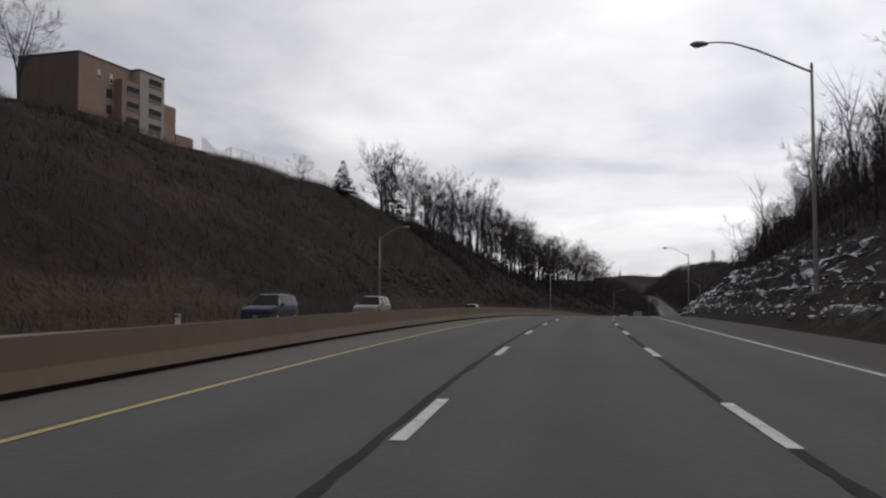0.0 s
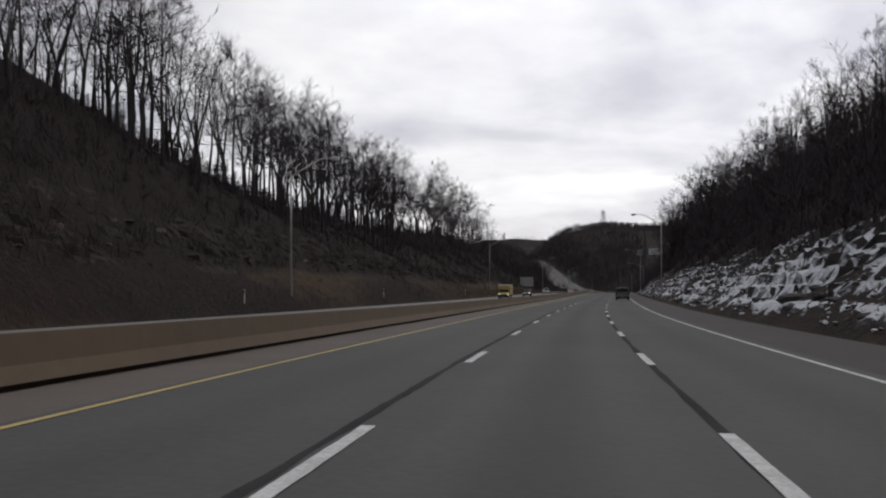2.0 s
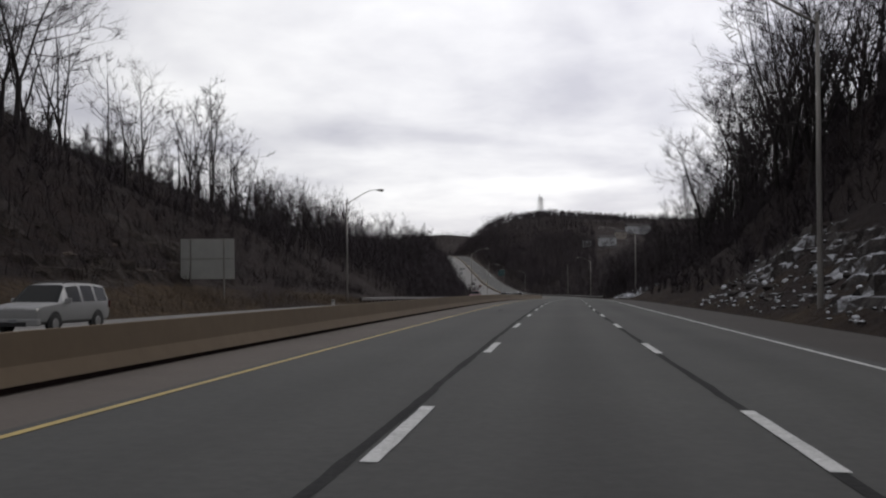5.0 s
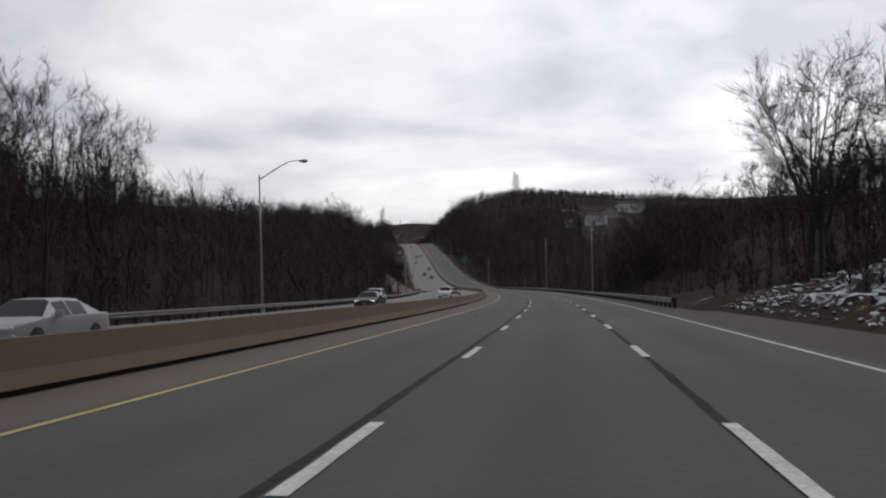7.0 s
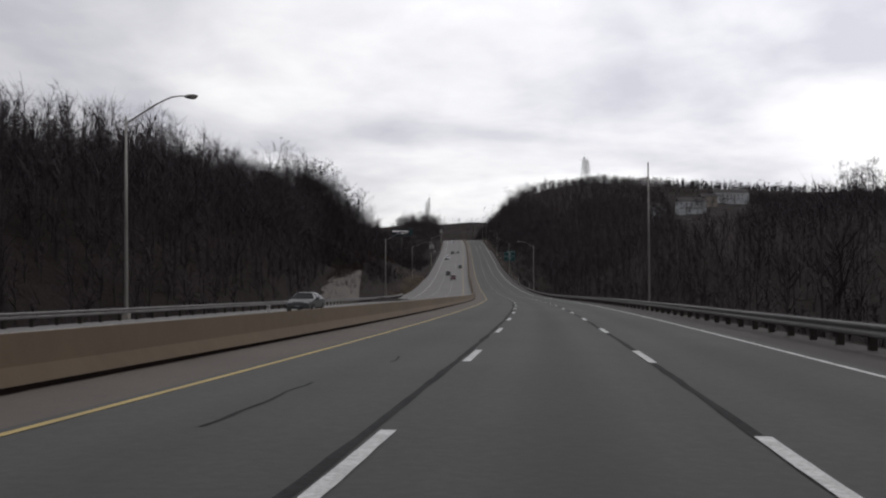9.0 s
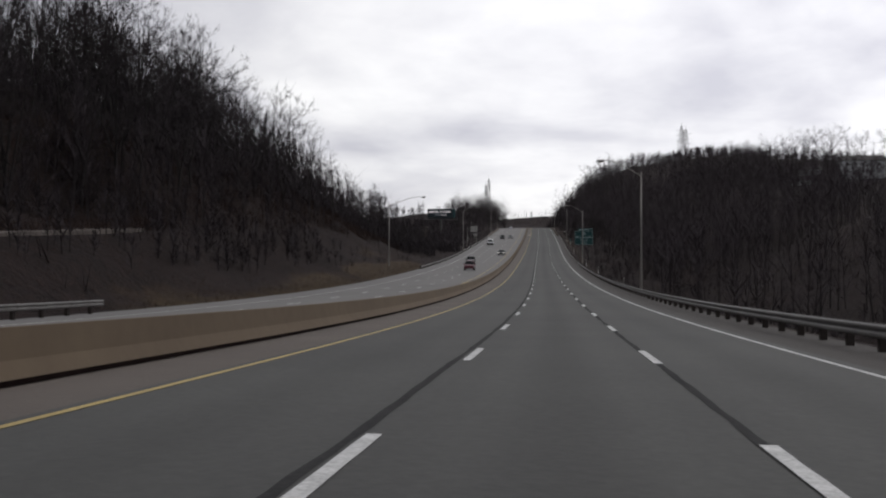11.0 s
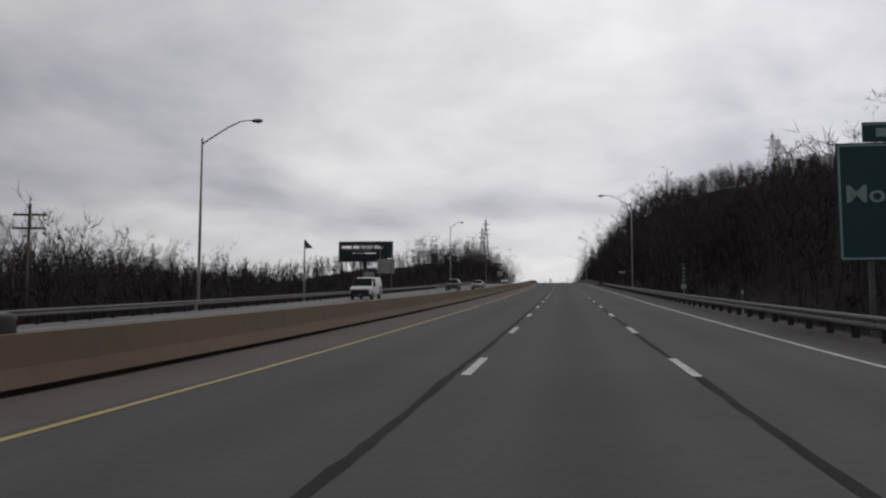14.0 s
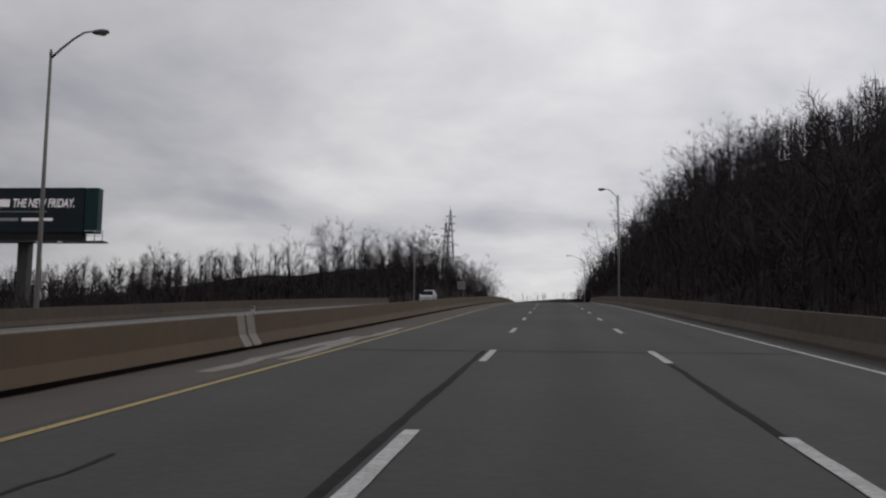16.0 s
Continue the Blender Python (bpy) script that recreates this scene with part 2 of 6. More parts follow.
def stand(s, o, h=0.0, turn=0.0, tilt=False):
    """A pose in the world of a thing that stands at s, o and looks along the road, turned by degrees."""
    x, y, z, a = line(s)
    m = Matrix.Translation(at(s, o, h)) @ Matrix.Rotation(a + radians(turn), 4, "Z")
    if tilt:
        g = (line(s + 3)[2] - line(s - 3)[2]) / 6
        m = Matrix.Translation(at(s, o, h)) @ Matrix.Rotation(a, 4, "Z") @ Matrix.Rotation(math.atan(g), 4, "X") @ Matrix.Rotation(radians(turn), 4, "Z")
    return SC @ m


def again(ob, m):
    """A copy of a thing at a pose in the world that already holds the scale."""
    return copy_thing(ob, Matrix.LocRotScale(m.to_translation(), m.to_quaternion(), None))


W_LEFT, W_MID, W_RIGHT = 3.72, 3.64, 3.37
O_YELLOW, O_EDGE = -W_LEFT, W_MID + W_RIGHT
O_BASE = -W_LEFT - 2.13
PAVE_R, PAVE_L = 10.4, -23.0


# ---- helpers for meshes ----
def finish(bm, name, mats, smooth=False):
    me = bpy.data.meshes.new(name)
    if smooth:
        for f in bm.faces:
            f.smooth = True
    bm.to_mesh(me)
    bm.free()
    for m in mats if isinstance(mats, (list, tuple)) else [mats]:
        me.materials.append(m)
    return me


def thing(name, me=None, label="", category="", group="", kind="", m=None):
    ob = new(name, me)
    ob.matrix_basis = SC if m is None else m
    return tagged(ob, label, category, group, kind)


def part(name, bm, mat, parent, label="", smooth=False):
    ob = new(name, finish(bm, name, mat, smooth))
    ob.parent = parent
    return tagged(ob, label)


def box(bm, x0, x1, y0, y1, z0, z1, bevel=0.0, mi=0):
    vs = bmesh.ops.create_cube(bm, size=1.0)["verts"]
    for v in vs:
        v.co = Vector((x0 + (v.co.x + 0.5) * (x1 - x0), y0 + (v.co.y + 0.5) * (y1 - y0), z0 + (v.co.z + 0.5) * (z1 - z0)))
    fs = {f for v in vs for f in v.link_faces}
    for f in fs:
        f.material_index = mi
    if bevel:
        es = list({e for v in vs for e in v.link_edges})
        bmesh.ops.bevel(bm, geom=es, offset=bevel, segments=2, affect="EDGES", profile=0.6)
    return bm


def tube(bm, pts, radii, sides=6, cap=True, mi=0):
    """A tapered tube along points."""
    rings = []
    for i, p in enumerate(pts):
        d = (Vector(pts[min(i + 1, len(pts) - 1)]) - Vector(pts[max(i - 1, 0)])).normalized()
        u = d.orthogonal().normalized() if abs(d.z) > 0.9 else d.cross(Vector((0, 0, 1))).normalized()
        w = d.cross(u)
        rings.append([bm.verts.new(Vector(p) + (u * math.cos(6.2832 * k / sides) + w * math.sin(6.2832 * k / sides)) * radii[i]) for k in range(sides)])
    for a, b in zip(rings, rings[1:]):
        for k in range(sides):
            f = bm.faces.new((a[k], a[(k + 1) % sides], b[(k + 1) % sides], b[k]))
            f.material_index = mi
    if cap:
        bm.faces.new(rings[0][::-1]).material_index = mi
        bm.faces.new(rings[-1]).material_index = mi
    return bm


def sweep(s0, s1, profile, step=3.0, closed=False, cap=True):
    """A strip or rail along the road: profile is a list of (o, h)."""
    bm = bmesh.new()
    n = max(2, int(round((s1 - s0) / step)) + 1)
    rows = []
    for i in range(n):
        s = s0 + (s1 - s0) * i / (n - 1)
        rows.append([bm.verts.new(at(s, o, h)) for o, h in profile])
    m = len(profile)
    for a, b in zip(rows, rows[1:]):
        for k in range(m if closed else m - 1):
            bm.faces.new((a[k], a[(k + 1) % m], b[(k + 1) % m], b[k]))
    if closed and cap:
        bm.faces.new(rows[0][::-1])
        bm.faces.new(rows[-1])
    bmesh.ops.recalc_face_normals(bm, faces=bm.faces)
    return bm


# ---- ground: one sheet with the hills of both sides ----
COL_L = [23, 26, 32, 40, 55, 90, 150, 260, 500]
COL_R = [10.5, 13, 20, 30, 45, 70, 120, 200, 400]
HILL_L = {
    -200: (0, 1, 5, 11, 20, 31, 33, 33, 33), 90: (0, 1, 5, 11.5, 21.5, 32, 34, 34, 30), 170: (0, 2, 6.5, 14.5, 25.5, 35.5, 36, 35, 30),
    240: (0, 2.6, 6, 13, 23.5, 26, 26, 26, 24), 300: (0, 2.6, 5, 10, 17, 20, 22, 22, 20), 400: (0, 2, 5, 10, 17, 21, 22, 22, 20),
    480: (0, 1.2, 4, 11, 19.5, 21, 20, 14, 8), 560: (-0.3, -0.5, 1, 6, 13.5, 15.5, 15, 8, 4), 640: (-0.5, -2.5, -3, 2, 10, 14, 13, 6, 2), 690: (-0.5, -2.5, -3, 3, 12, 15, 13, 6, 2),
    740: (-0.5, -3, -4, 1, 9, 10.5, 9, 3, 0), 800: (-0.5, -2.5, -3, 3, 12, 14.5, 14, 8, 3), 850: (-0.5, -1.5, 1, 9, 18, 19, 17, 11, 6), 890: (-0.3, -0.5, 2.5, 11, 19, 20.5, 20, 14, 9), 930: (-0.2, 0, 3, 9, 19, 26, 26, 20, 14),
    1000: (0, 0.8, 4, 11, 22, 32, 42, 48, 50), 1040: (0, 0.7, 3.2, 10.5, 22.5, 31, 38, 42, 44), 1070: (0, 0.5, 2.5, 7.5, 16, 22, 26, 30, 32), 1100: (0, 0.5, 2, 5, 10, 15, 19, 20, 20), 1120: (0, 0.5, 1.5, 3, 6, 9, 10, 8, 5), 1160: (-0.3, -0.5, -0.5, 0, 2, 2, 0, -3, -5),
    1180: (-0.5, -1.5, -3, -5, -7, -7, -6, -6, -6), 1300: (-0.5, -1.5, -3, -5, -7, -6, 1, 8, 14), 1400: (-0.3, -1, -2, -3, -5, -4, 3, 9, 13), 1450: (0, 0.5, 0.5, 0.5, 0, -1, -4, -6, -6), 1500: (0, 2, 4, 6, 6.5, 5, 0, -5, -6),
    1560: (0, 4, 9, 12, 14, 12, 2, -4, -6), 1640: (0, 5, 13, 16, 17, 14, 4, -4, -6), 1720: (0, 8, 15, 17, 18, 16, 6, -4, -6), 1900: (0, 9, 18, 20, 20, 14, 4, -4, -6)}
HILL_R = {
    -200: (0, 1.5, 5, 12, 24, 34, 40, 40, 40), 100: (0, 1.9, 6.2, 13, 25, 35, 41, 40, 40), 200: (0, 1.6, 5.8, 12, 23, 35, 42, 45, 45),
    300: (0, 1.5, 6, 14, 27, 38, 46, 48, 48), 400: (0, 1.5, 7, 18, 30, 42, 50, 52, 52), 500: (0, 1.2, 6, 18, 30, 40, 48, 50, 50),
    560: (0, 1, 4, 10, 18, 28, 36, 40, 40), 620: (0, 0.8, 2, 6, 12, 22, 30, 36, 40), 680: (-0.5, -1, -1, 2, 8, 18, 28, 36, 40),
    750: (-0.5, -2, -3, 3, 8, 14, 21, 24, 24), 800: (-0.5, -2.5, -5, -2, 4, 13, 21, 24, 23), 850: (-0.5, -2.5, -6, -8, 0, 12, 22, 24, 22), 950: (-0.5, -2.5, -6, -8, -2, 13, 24, 24, 22),
    1100: (-0.5, -2.5, -5, -5, 1, 10, 21, 28, 28), 1250: (-0.5, -1.5, -2, 1, 8, 19, 24, 29, 28), 1350: (-0.5, -1, 0, 4.5, 12, 20, 29, 26, 24),
    1400: (-0.3, 0, 2, 8, 17, 25, 36, 28, 24), 1450: (0, 0.5, 5, 13.5, 25, 33, 44, 40, 34), 1550: (0, 1, 8, 19, 34, 46, 53, 46, 40), 1700: (0, 1, 8, 17, 30, 44, 56, 56, 52), 1900: (0, 1, 6, 14, 28, 46, 60, 66, 62)}


def hill_grid(tab):
    """The hill heights at every ten metres along the road."""
    ks = sorted(tab)
    cols = [np.interp(np.arange(-200, 1911, 10), ks, [tab[k][i] for k in ks]) for i in range(9)]
    return np.array(cols).T.tolist()


GRID_L, GRID_R = hill_grid(HILL_L), hill_grid(HILL_R)


def fall(o):
    """The oncoming carriageway leans outwards."""
    return -0.3 * min(1.0, max(0.0, (-8.4 - o) / 14.2))


RAMP_S = (846, 864, 895, 934, 962)
RAMP_L, RAMP_R, RAMP_H = (-27.4, -31.0, -36.0, -40.2, -43.0), (-22.9, -24.3, -28.5, -33.1, -36.2), (-0.5, 0.15, 2.1, 4.5, 6.0)


def ramp(s):
    """Left edge, right edge and height of the side road that climbs away from the oncoming lanes."""
    return tuple(float(np.interp(s, RAMP_S, v)) for v in (RAMP_L, RAMP_R, RAMP_H))


def on_ramp(s, o, margin=1.5):
    if not 840 < s < 962 or o > -22.5:
        return False
    a, b, _ = ramp(s)
    return a - margin < o < b + margin


def hill(s, o):
    """Height of the ground over the road's height at s, cut level under the side road."""
    h = slope(s, o)
    if 846 < s < 975 and -60 < o < -22.8:
        a, b, z = ramp(s)
        d = max(0.0, a - 1.0 - o, o - b - 1.0)
        w = max(0.0, 1 - d / 6) * min(1.0, (975 - s) / 13)
        h += (z - 0.25 - h) * w * w * (3 - 2 * w)
    return h


def slope(s, o):
    """Height of the natural ground over the road's height at s."""
    grid, cols, a = (GRID_L, COL_L, -o) if o < 0 else (GRID_R, COL_R, o)
    if a <= cols[0]:
        return -0.12 if o > 9 else -0.5
    f = min(max((s + 200) / 10, 0.0), len(grid) - 1.001)
    i, k = int(f), 0
    while k < len(cols) - 2 and a > cols[k + 1]:
        k += 1
    v = min(1.0, (a - cols[k]) / (cols[k + 1] - cols[k]))
    near, far = (r[k] + (r[k + 1] - r[k]) * v for r in (grid[i], grid[i + 1]))
    h = near + (far - near) * (f - i)
    rough = min(1.0, (a - cols[0]) / 14.0)
    p = at(s, o)
    h += rough * (noise.noise(Vector((p.x, p.y, 3.0)) * 0.05) * 2.2 + noise.noise(Vector((p.x, p.y, 9.0)) * 0.17) * 0.7)
    return h - 0.08 - (0.3 * max(0.0, 1 - (a - 23) / 10) if o < 0 else 0.0)


def clearing(s, o):
    """Open yards round the hillside houses."""
    return 1050 < s < 1420 and o > 75 and 0.2 < o / (s - 681) < 0.287


def terrain(s, o):
    """Height of the ground, with the ridge that closes the road's far end."""
    h = hill(min(max(s, -200), 1900), max(-500, min(o, 400)))
    if s > 1950:
        p = at(s, o)
        h *= float(np.interp(s, (1950, 2300), (1, 0)))
        h += float(np.interp(s, (1950, 2150, 2460, 6000), (0, 6, 57, 62))) * float(np.interp(o, (-220, -40, 150, 400), (0.12, 1.0, 1.0, 0.8))) + 5 * noise.noise(Vector((p.x * 0.012, p.y * 0.012, 2.0)))
    return h


def build_ground():
    side_l = [-5000, -2200, -1200, -800, -500, -380, -260, -200, -150, -120, -100, -90, -80, -70, -62, -55, -50, -45, -40, -36, -32, -29, -27, -25.5, -24, -23]
    side_r = [10.5, 11.3, 12.2, 13, 14.5, 16, 18, 20, 22.5, 25, 28, 31, 35, 40, 45, 51, 58, 66, 75, 90, 105, 120, 150, 200, 260, 330, 400, 800, 1200, 2200, 5000]
    cols = side_l + [-15, -6, 2, 8.0, 9.5] + side_r
    srows = [-4000, -1500, -600, -300] + [float(v) for v in range(-160, 1800, 5)] + [1830, 1870, 1920, 1960, 2000, 2050, 2100, 2150, 2200, 2250, 2300, 2350, 2400, 2450, 2500, 2600, 3500, 6000]
    vs, gr, sn = [], [], []
    for s in srows:
        for o in cols:
            oc = max(-500, min(o, 400))
            p = at(s, oc, terrain(s, oc))
            if abs(o) > abs(oc):
                p.x += o - oc
                p.z += noise.noise(Vector((p.x * 0.0011, p.y * 0.0011, 1.0))) * 22 + 4
            vs.append(p)
            patch = noise.noise(Vector((s * 0.03, o * 0.12, 7.0)))
            if -28 < o < -22 and (s < 520 or 930 < s < 1075):
                gr.append(1.0 if s < 70 or s > 1005 else 0.45 + 0.5 * patch if s > 930 else 0.55 + 0.5 * patch if s > 330 else 0.3 + 0.6 * patch)
            else:
                gr.append(0.3 + 0.25 * patch if o < -28 and s < 150 else 0.42 + 0.45 * patch if -35 < o < -27 and 1008 < s < 1115 else (0.35 if 10 < o < 15 else 0.0))
            sn.append(0.22 if clearing(s, o) else 0.24 if 11 < o < 20 and 40 < s < 330 else 0.24 if 11 < o < 18 and (330 <= s < 440 or 540 < s < 650) else 0.2 if 10 < o < 20 and 900 < s < 1120 else 0.0)
    n = len(cols)
    faces = [(r * n + c, r * n + c + 1, (r + 1) * n + c + 1, (r + 1) * n + c) for r in range(len(srows) - 1) for c in range(n - 1)]
    me = bpy.data.meshes.new("ground")
    me.from_pydata(vs, [], faces)
    for nm, vals in (("grass", gr), ("snow", sn)):
        a = me.attributes.new(nm, "FLOAT", "POINT")
        a.data.foreach_set("value", vals)
    me.polygons.foreach_set("use_smooth", [True] * len(me.polygons))
    me.materials.append(GROUND)
    return thing("ground", me, "brown wooded hillsides with leaf litter, dry grass and patchy snow", "ground", kind="structure")


ground = build_ground()

# ---- carriageways, shoulders, markings ----
S0, S1 = -140.0, 1900.0


def road_mesh():
    """Three lanes; the mesh carries how worn or oily each strip of a lane is."""
    cols = [O_YELLOW - 0.25 + 0.3 * k for k in range(38)] + [PAVE_R - 3.0]
    rows = np.arange(S0, S1 + 0.1, 4.0)
    mids = ((-W_LEFT / 2, 0.5), (W_MID / 2, 1.0), (W_MID + W_RIGHT / 2, 0.7))
    vs, tone = [], []
    for s in rows:
        for o in cols:
            vs.append(at(float(s), o))
            t = 0.0
            for c, w in mids:
                t -= w * math.exp(-((o - c) / 0.55) ** 2)
                t += 0.6 * w * (math.exp(-((o - c - 0.9) / 0.35) ** 2) + math.exp(-((o - c + 0.9) / 0.35) ** 2))
            tone.append(t * (0.75 + 0.5 * noise.noise(Vector((float(s) * 0.02, o * 0.3, 1.5)))))
    n = len(cols)
    me = bpy.data.meshes.new("road")
    me.from_pydata(vs, [], [(r * n + c, r * n + c + 1, (r + 1) * n + c + 1, (r + 1) * n + c) for r in range(len(rows) - 1) for c in range(n - 1)])
    me.attributes.new("wear", "FLOAT", "POINT").data.foreach_set("value", tone)
    me.materials.append(ASPHALT)
    return me


road = thing("road", road_mesh(), "dark grey asphalt carriageway with three lanes", "road", kind="structure")
road_oncoming = thing("road_oncoming", finish(sweep(S0, S1, [(-19.6, fall(-19.6)), (-8.4, 0)]), "road", ASPHALT_OLD), "paler worn asphalt carriageway of the oncoming traffic", "road", kind="structure")
for nm, o0, o1 in (("shoulder_median", O_BASE - 0.1, O_YELLOW - 0.25), ("shoulder_median_far", -8.4, -6.2), ("shoulder_left", -23.2, -19.6)):
    thing(nm, finish(sweep(S0, S1, [(o0, fall(o0) - 0.004), (o1, fall(o1) - 0.004)]), nm, ASPHALT_OLD if "left" in nm or "far" in nm else SHOULDER), "gritty worn asphalt shoulder beside the lanes", "shoulder", kind="structure")


for s0, s1, o1 in ((S0, 612, PAVE_R + 0.4), (612, 1284, 9.75), (1284, 1420, 8.6), (1420, S1, 9.75)):
    thing("shoulder_right", finish(sweep(s0, s1, [(PAVE_R - 3.0, -0.004), (o1, -0.03)]), "shoulder_right", SHOULDER_DARK), "gritty worn asphalt shoulder beside the lanes", "shoulder", kind="structure")


def ribbon(s0, s1, o, w, h=0.008, step=2.0, wob=0.0, seed=0):
    bm = bmesh.new()
    n = max(2, int((s1 - s0) / step) + 1)
    prev = None
    for i in range(n):
        s = s0 + (s1 - s0) * i / (n - 1)
        d = wob * noise.noise(Vector((s * 0.12, seed, 0))) + wob * 0.5 * noise.noise(Vector((s * 0.9, seed, 4)))
        ww = w * (1 + (0.5 * noise.noise(Vector((s * 0.35, seed, 8))) + 0.35 * noise.noise(Vector((s * 1.7, seed, 2))) if wob else 0))
        q = [bm.verts.new(at(s, o + d - ww / 2, h)), bm.verts.new(at(s, o + d + ww / 2, h))]
        if prev:
            bm.faces.new((prev[0], prev[1], q[1], q[0]))
        prev = q
    return bm


for nm, o, mat, lab in (("line_median", O_YELLOW, YELLOW_PAINT, "worn yellow edge line"), ("line_right", O_EDGE, WHITE_PAINT, "white edge line"),
                        ("line_far_median", -8.6, YELLOW_PAINT, "yellow edge line"), ("line_far_left", -19.4, WHITE_PAINT, "white edge line")):
    part(nm, ribbon(S0, S1, o, 0.125, 0.008 + fall(o)), mat, road if o > -6 else road_oncoming, lab)
part("joint_seam", ribbon(S0, 1290, -0.2, 0.13, 0.005, 0.5, 0.05, 3), TAR, road, "dark tar-sealed lane joint")
part("joint_seam", ribbon(S0, 1290, W_MID - 0.02, 0.13, 0.005, 0.5, 0.05, 5), TAR, road, "dark tar-sealed lane joint")
part("grime_strip", ribbon(S0, S1, O_BASE + 0.05, 0.1, 0.004, 0.8, 0.06, 7), CRUD, road, "dark line of grit along the barrier")
DASH0 = 6.75
DASH_LEN = 3.4
dash_meshes = []
for v in range(4):
    bm = bmesh.new()
    rnd = random.Random(v)
    n = 7
    lo = [bm.verts.new((-0.075 - rnd.uniform(0, 0.012), i * DASH_LEN / n, 0)) for i in range(n + 1)]
    hi = [bm.verts.new((0.075 + rnd.uniform(0, 0.012), i * DASH_LEN / n, 0)) for i in range(n + 1)]
    for i in range(n):
        bm.faces.new((lo[i], hi[i], hi[i + 1], lo[i + 1]))
    dash_meshes.append(finish(bm, "dash", WHITE_PAINT))
for k in range(-8, 130):
    s = DASH0 + 12.192 * k
    for j, o in enumerate((0.0, W_MID)):
        d = new("dash", dash_meshes[(k * 3 + j) % 4])
        d.parent = road
        x, y, z, a = line(s)
        g = (line(s + 3)[2] - line(s)[2]) / 3
        d.matrix_basis = Matrix.Translation(at(s, o, 0.011)) @ Matrix.Rotation(a, 4, "Z") @ Matrix.Rotation(math.atan(g), 4, "X")
    for o in (-12.2, -15.8):
        d = new("dash", dash_meshes[k % 4])
        d.parent = road_oncoming
        d.matrix_basis = Matrix.Translation(at(s + 4, o, 0.011 + fall(o))) @ Matrix.Rotation(line(s)[3], 4, "Z") @ Matrix.Rotation(math.atan((line(s + 3)[2] - line(s)[2]) / 3), 4, "X")
# joint across the lanes where the bridge begins
part("deck_joint", sweep(1289.9, 1290.02, [(O_YELLOW, 0.006), (O_EDGE, 0.006)], 0.25), TAR, road, "thin dark joint across the lanes")
# sealed cracks in the left lane
for s0, s1, o, sd in ((606.5, 611, -2.3, 1), (729.5, 734, -2.0, 2), (738, 739.5, -1.5, 3), (963, 966.5, -2.6, 4), (967.5, 970, -2.0, 5), (1047.5, 1051, -1.6, 6), (1043.5, 1044.5, -2.0, 7),
                      (1160.5, 1167, -1.9, 8), (1236, 1239, -2.4, 9), (1273.5, 1276.5, -2.3, 10), (320, 324, -1.2, 11), (455, 462, -2.2, 12), (820, 827, -1.6, 13)):
    part("sealed_crack", ribbon(s0, s1, o, 0.06, 0.006, 0.4, 0.25, sd), TAR, road, "thin tar-filled crack")

# ---- median barrier: tapered concrete wall ----
BP = [(O_BASE, -0.02), (O_BASE, 0.08), (O_BASE - 0.16, 0.33), (O_BASE - 0.24, 0.80), (O_BASE - 0.41, 0.80), (O_BASE - 0.49, 0.33), (O_BASE - 0.65, 0.08), (O_BASE - 0.65, -0.02)]
barrier = thing("median_barrier", None, "long brown-stained concrete median barrier with sloped faces", "barrier", kind="structure")
seg = 122.0
s = S0
while s < S1 - 1:
    e = min(s + seg, S1)
    part("barrier_wall", sweep(s, e - 0.012, BP, 6.1, closed=True), CONCRETE, barrier)
    s = e
# dark splash line along the foot of the barrier
part("splash_line", sweep(S0, S1, [(O_BASE + 0.008, -0.01), (O_BASE + 0.008, 0.05), (O_BASE + 0.004, 0.075)], 3.0), CRUD, barrier, "dark grime on the barrier foot")

# ---- guard rails ----
RAIL = material("weathered_rail_steel", (0.16, 0.155, 0.15), (0.09, 0.085, 0.082), 0.6, 0.8, 15, 0.05, metal=0.35)
POST = material("dark_post_timber", (0.035, 0.028, 0.025), (0.02, 0.016, 0.015), 0.95, 1.5, 12, 0.2)


def guardrail(s0, s1, o, face, dh):
    """W-shaped steel beam on posts; face is +1 where the beam is on the left of its posts."""
    g = thing("guardrail", None, "galvanised steel guardrail with a double-wave beam on posts", "guardrail", "guardrails", kind="structure")
    f = -face
    pr = [(0.0, 0.42), (0.05, 0.46), (0.05, 0.52), (0.0, 0.565), (0.0, 0.60), (0.05, 0.645), (0.05, 0.70), (0.0, 0.745), (-0.006, 0.745), (-0.006, 0.42)]
    part("beam", sweep(s0, s1, [(o + f * a, h + dh) for a, h in pr], 6.0, closed=True), RAIL, g)
    bm = bmesh.new()
    box(bm, -0.09, 0.09, -0.09, 0.09, -0.9, 0.74, 0.01)
    post = finish(bm, "post", POST)
    bm = bmesh.new()
    box(bm, -0.085, 0.085, -0.085, 0.085, 0.4, 0.76, 0.01)
    block = finish(bm, "block", POST)
    n = int((s1 - s0) / 2.3)
    for i in range(n + 1):
        s = s0 + 0.5 + i * 2.3
        if s > s1:
            break
        for me, d, nm in ((post, 0.26, "post"), (block, 0.085, "spacer_block")):
            p = new(nm, me)
            p.parent = g
            p.matrix_basis = Matrix.Translation(at(s, o - f * d, dh)) @ Matrix.Rotation(line(s)[3], 4, "Z")
    return g


guardrail(618, 950, 9.0, 1, -0.1)
guardrail(950, 1284, 9.0, 1, -0.1)
guardrail(505, 925, -22.3, -1, -0.3)
guardrail(1053, 1283, -22.3, -1, -0.3)


PARAPET = material("parapet_concrete", (0.10, 0.08, 0.062), (0.065, 0.052, 0.042), 0.92, 0.2, 3, 0.15)


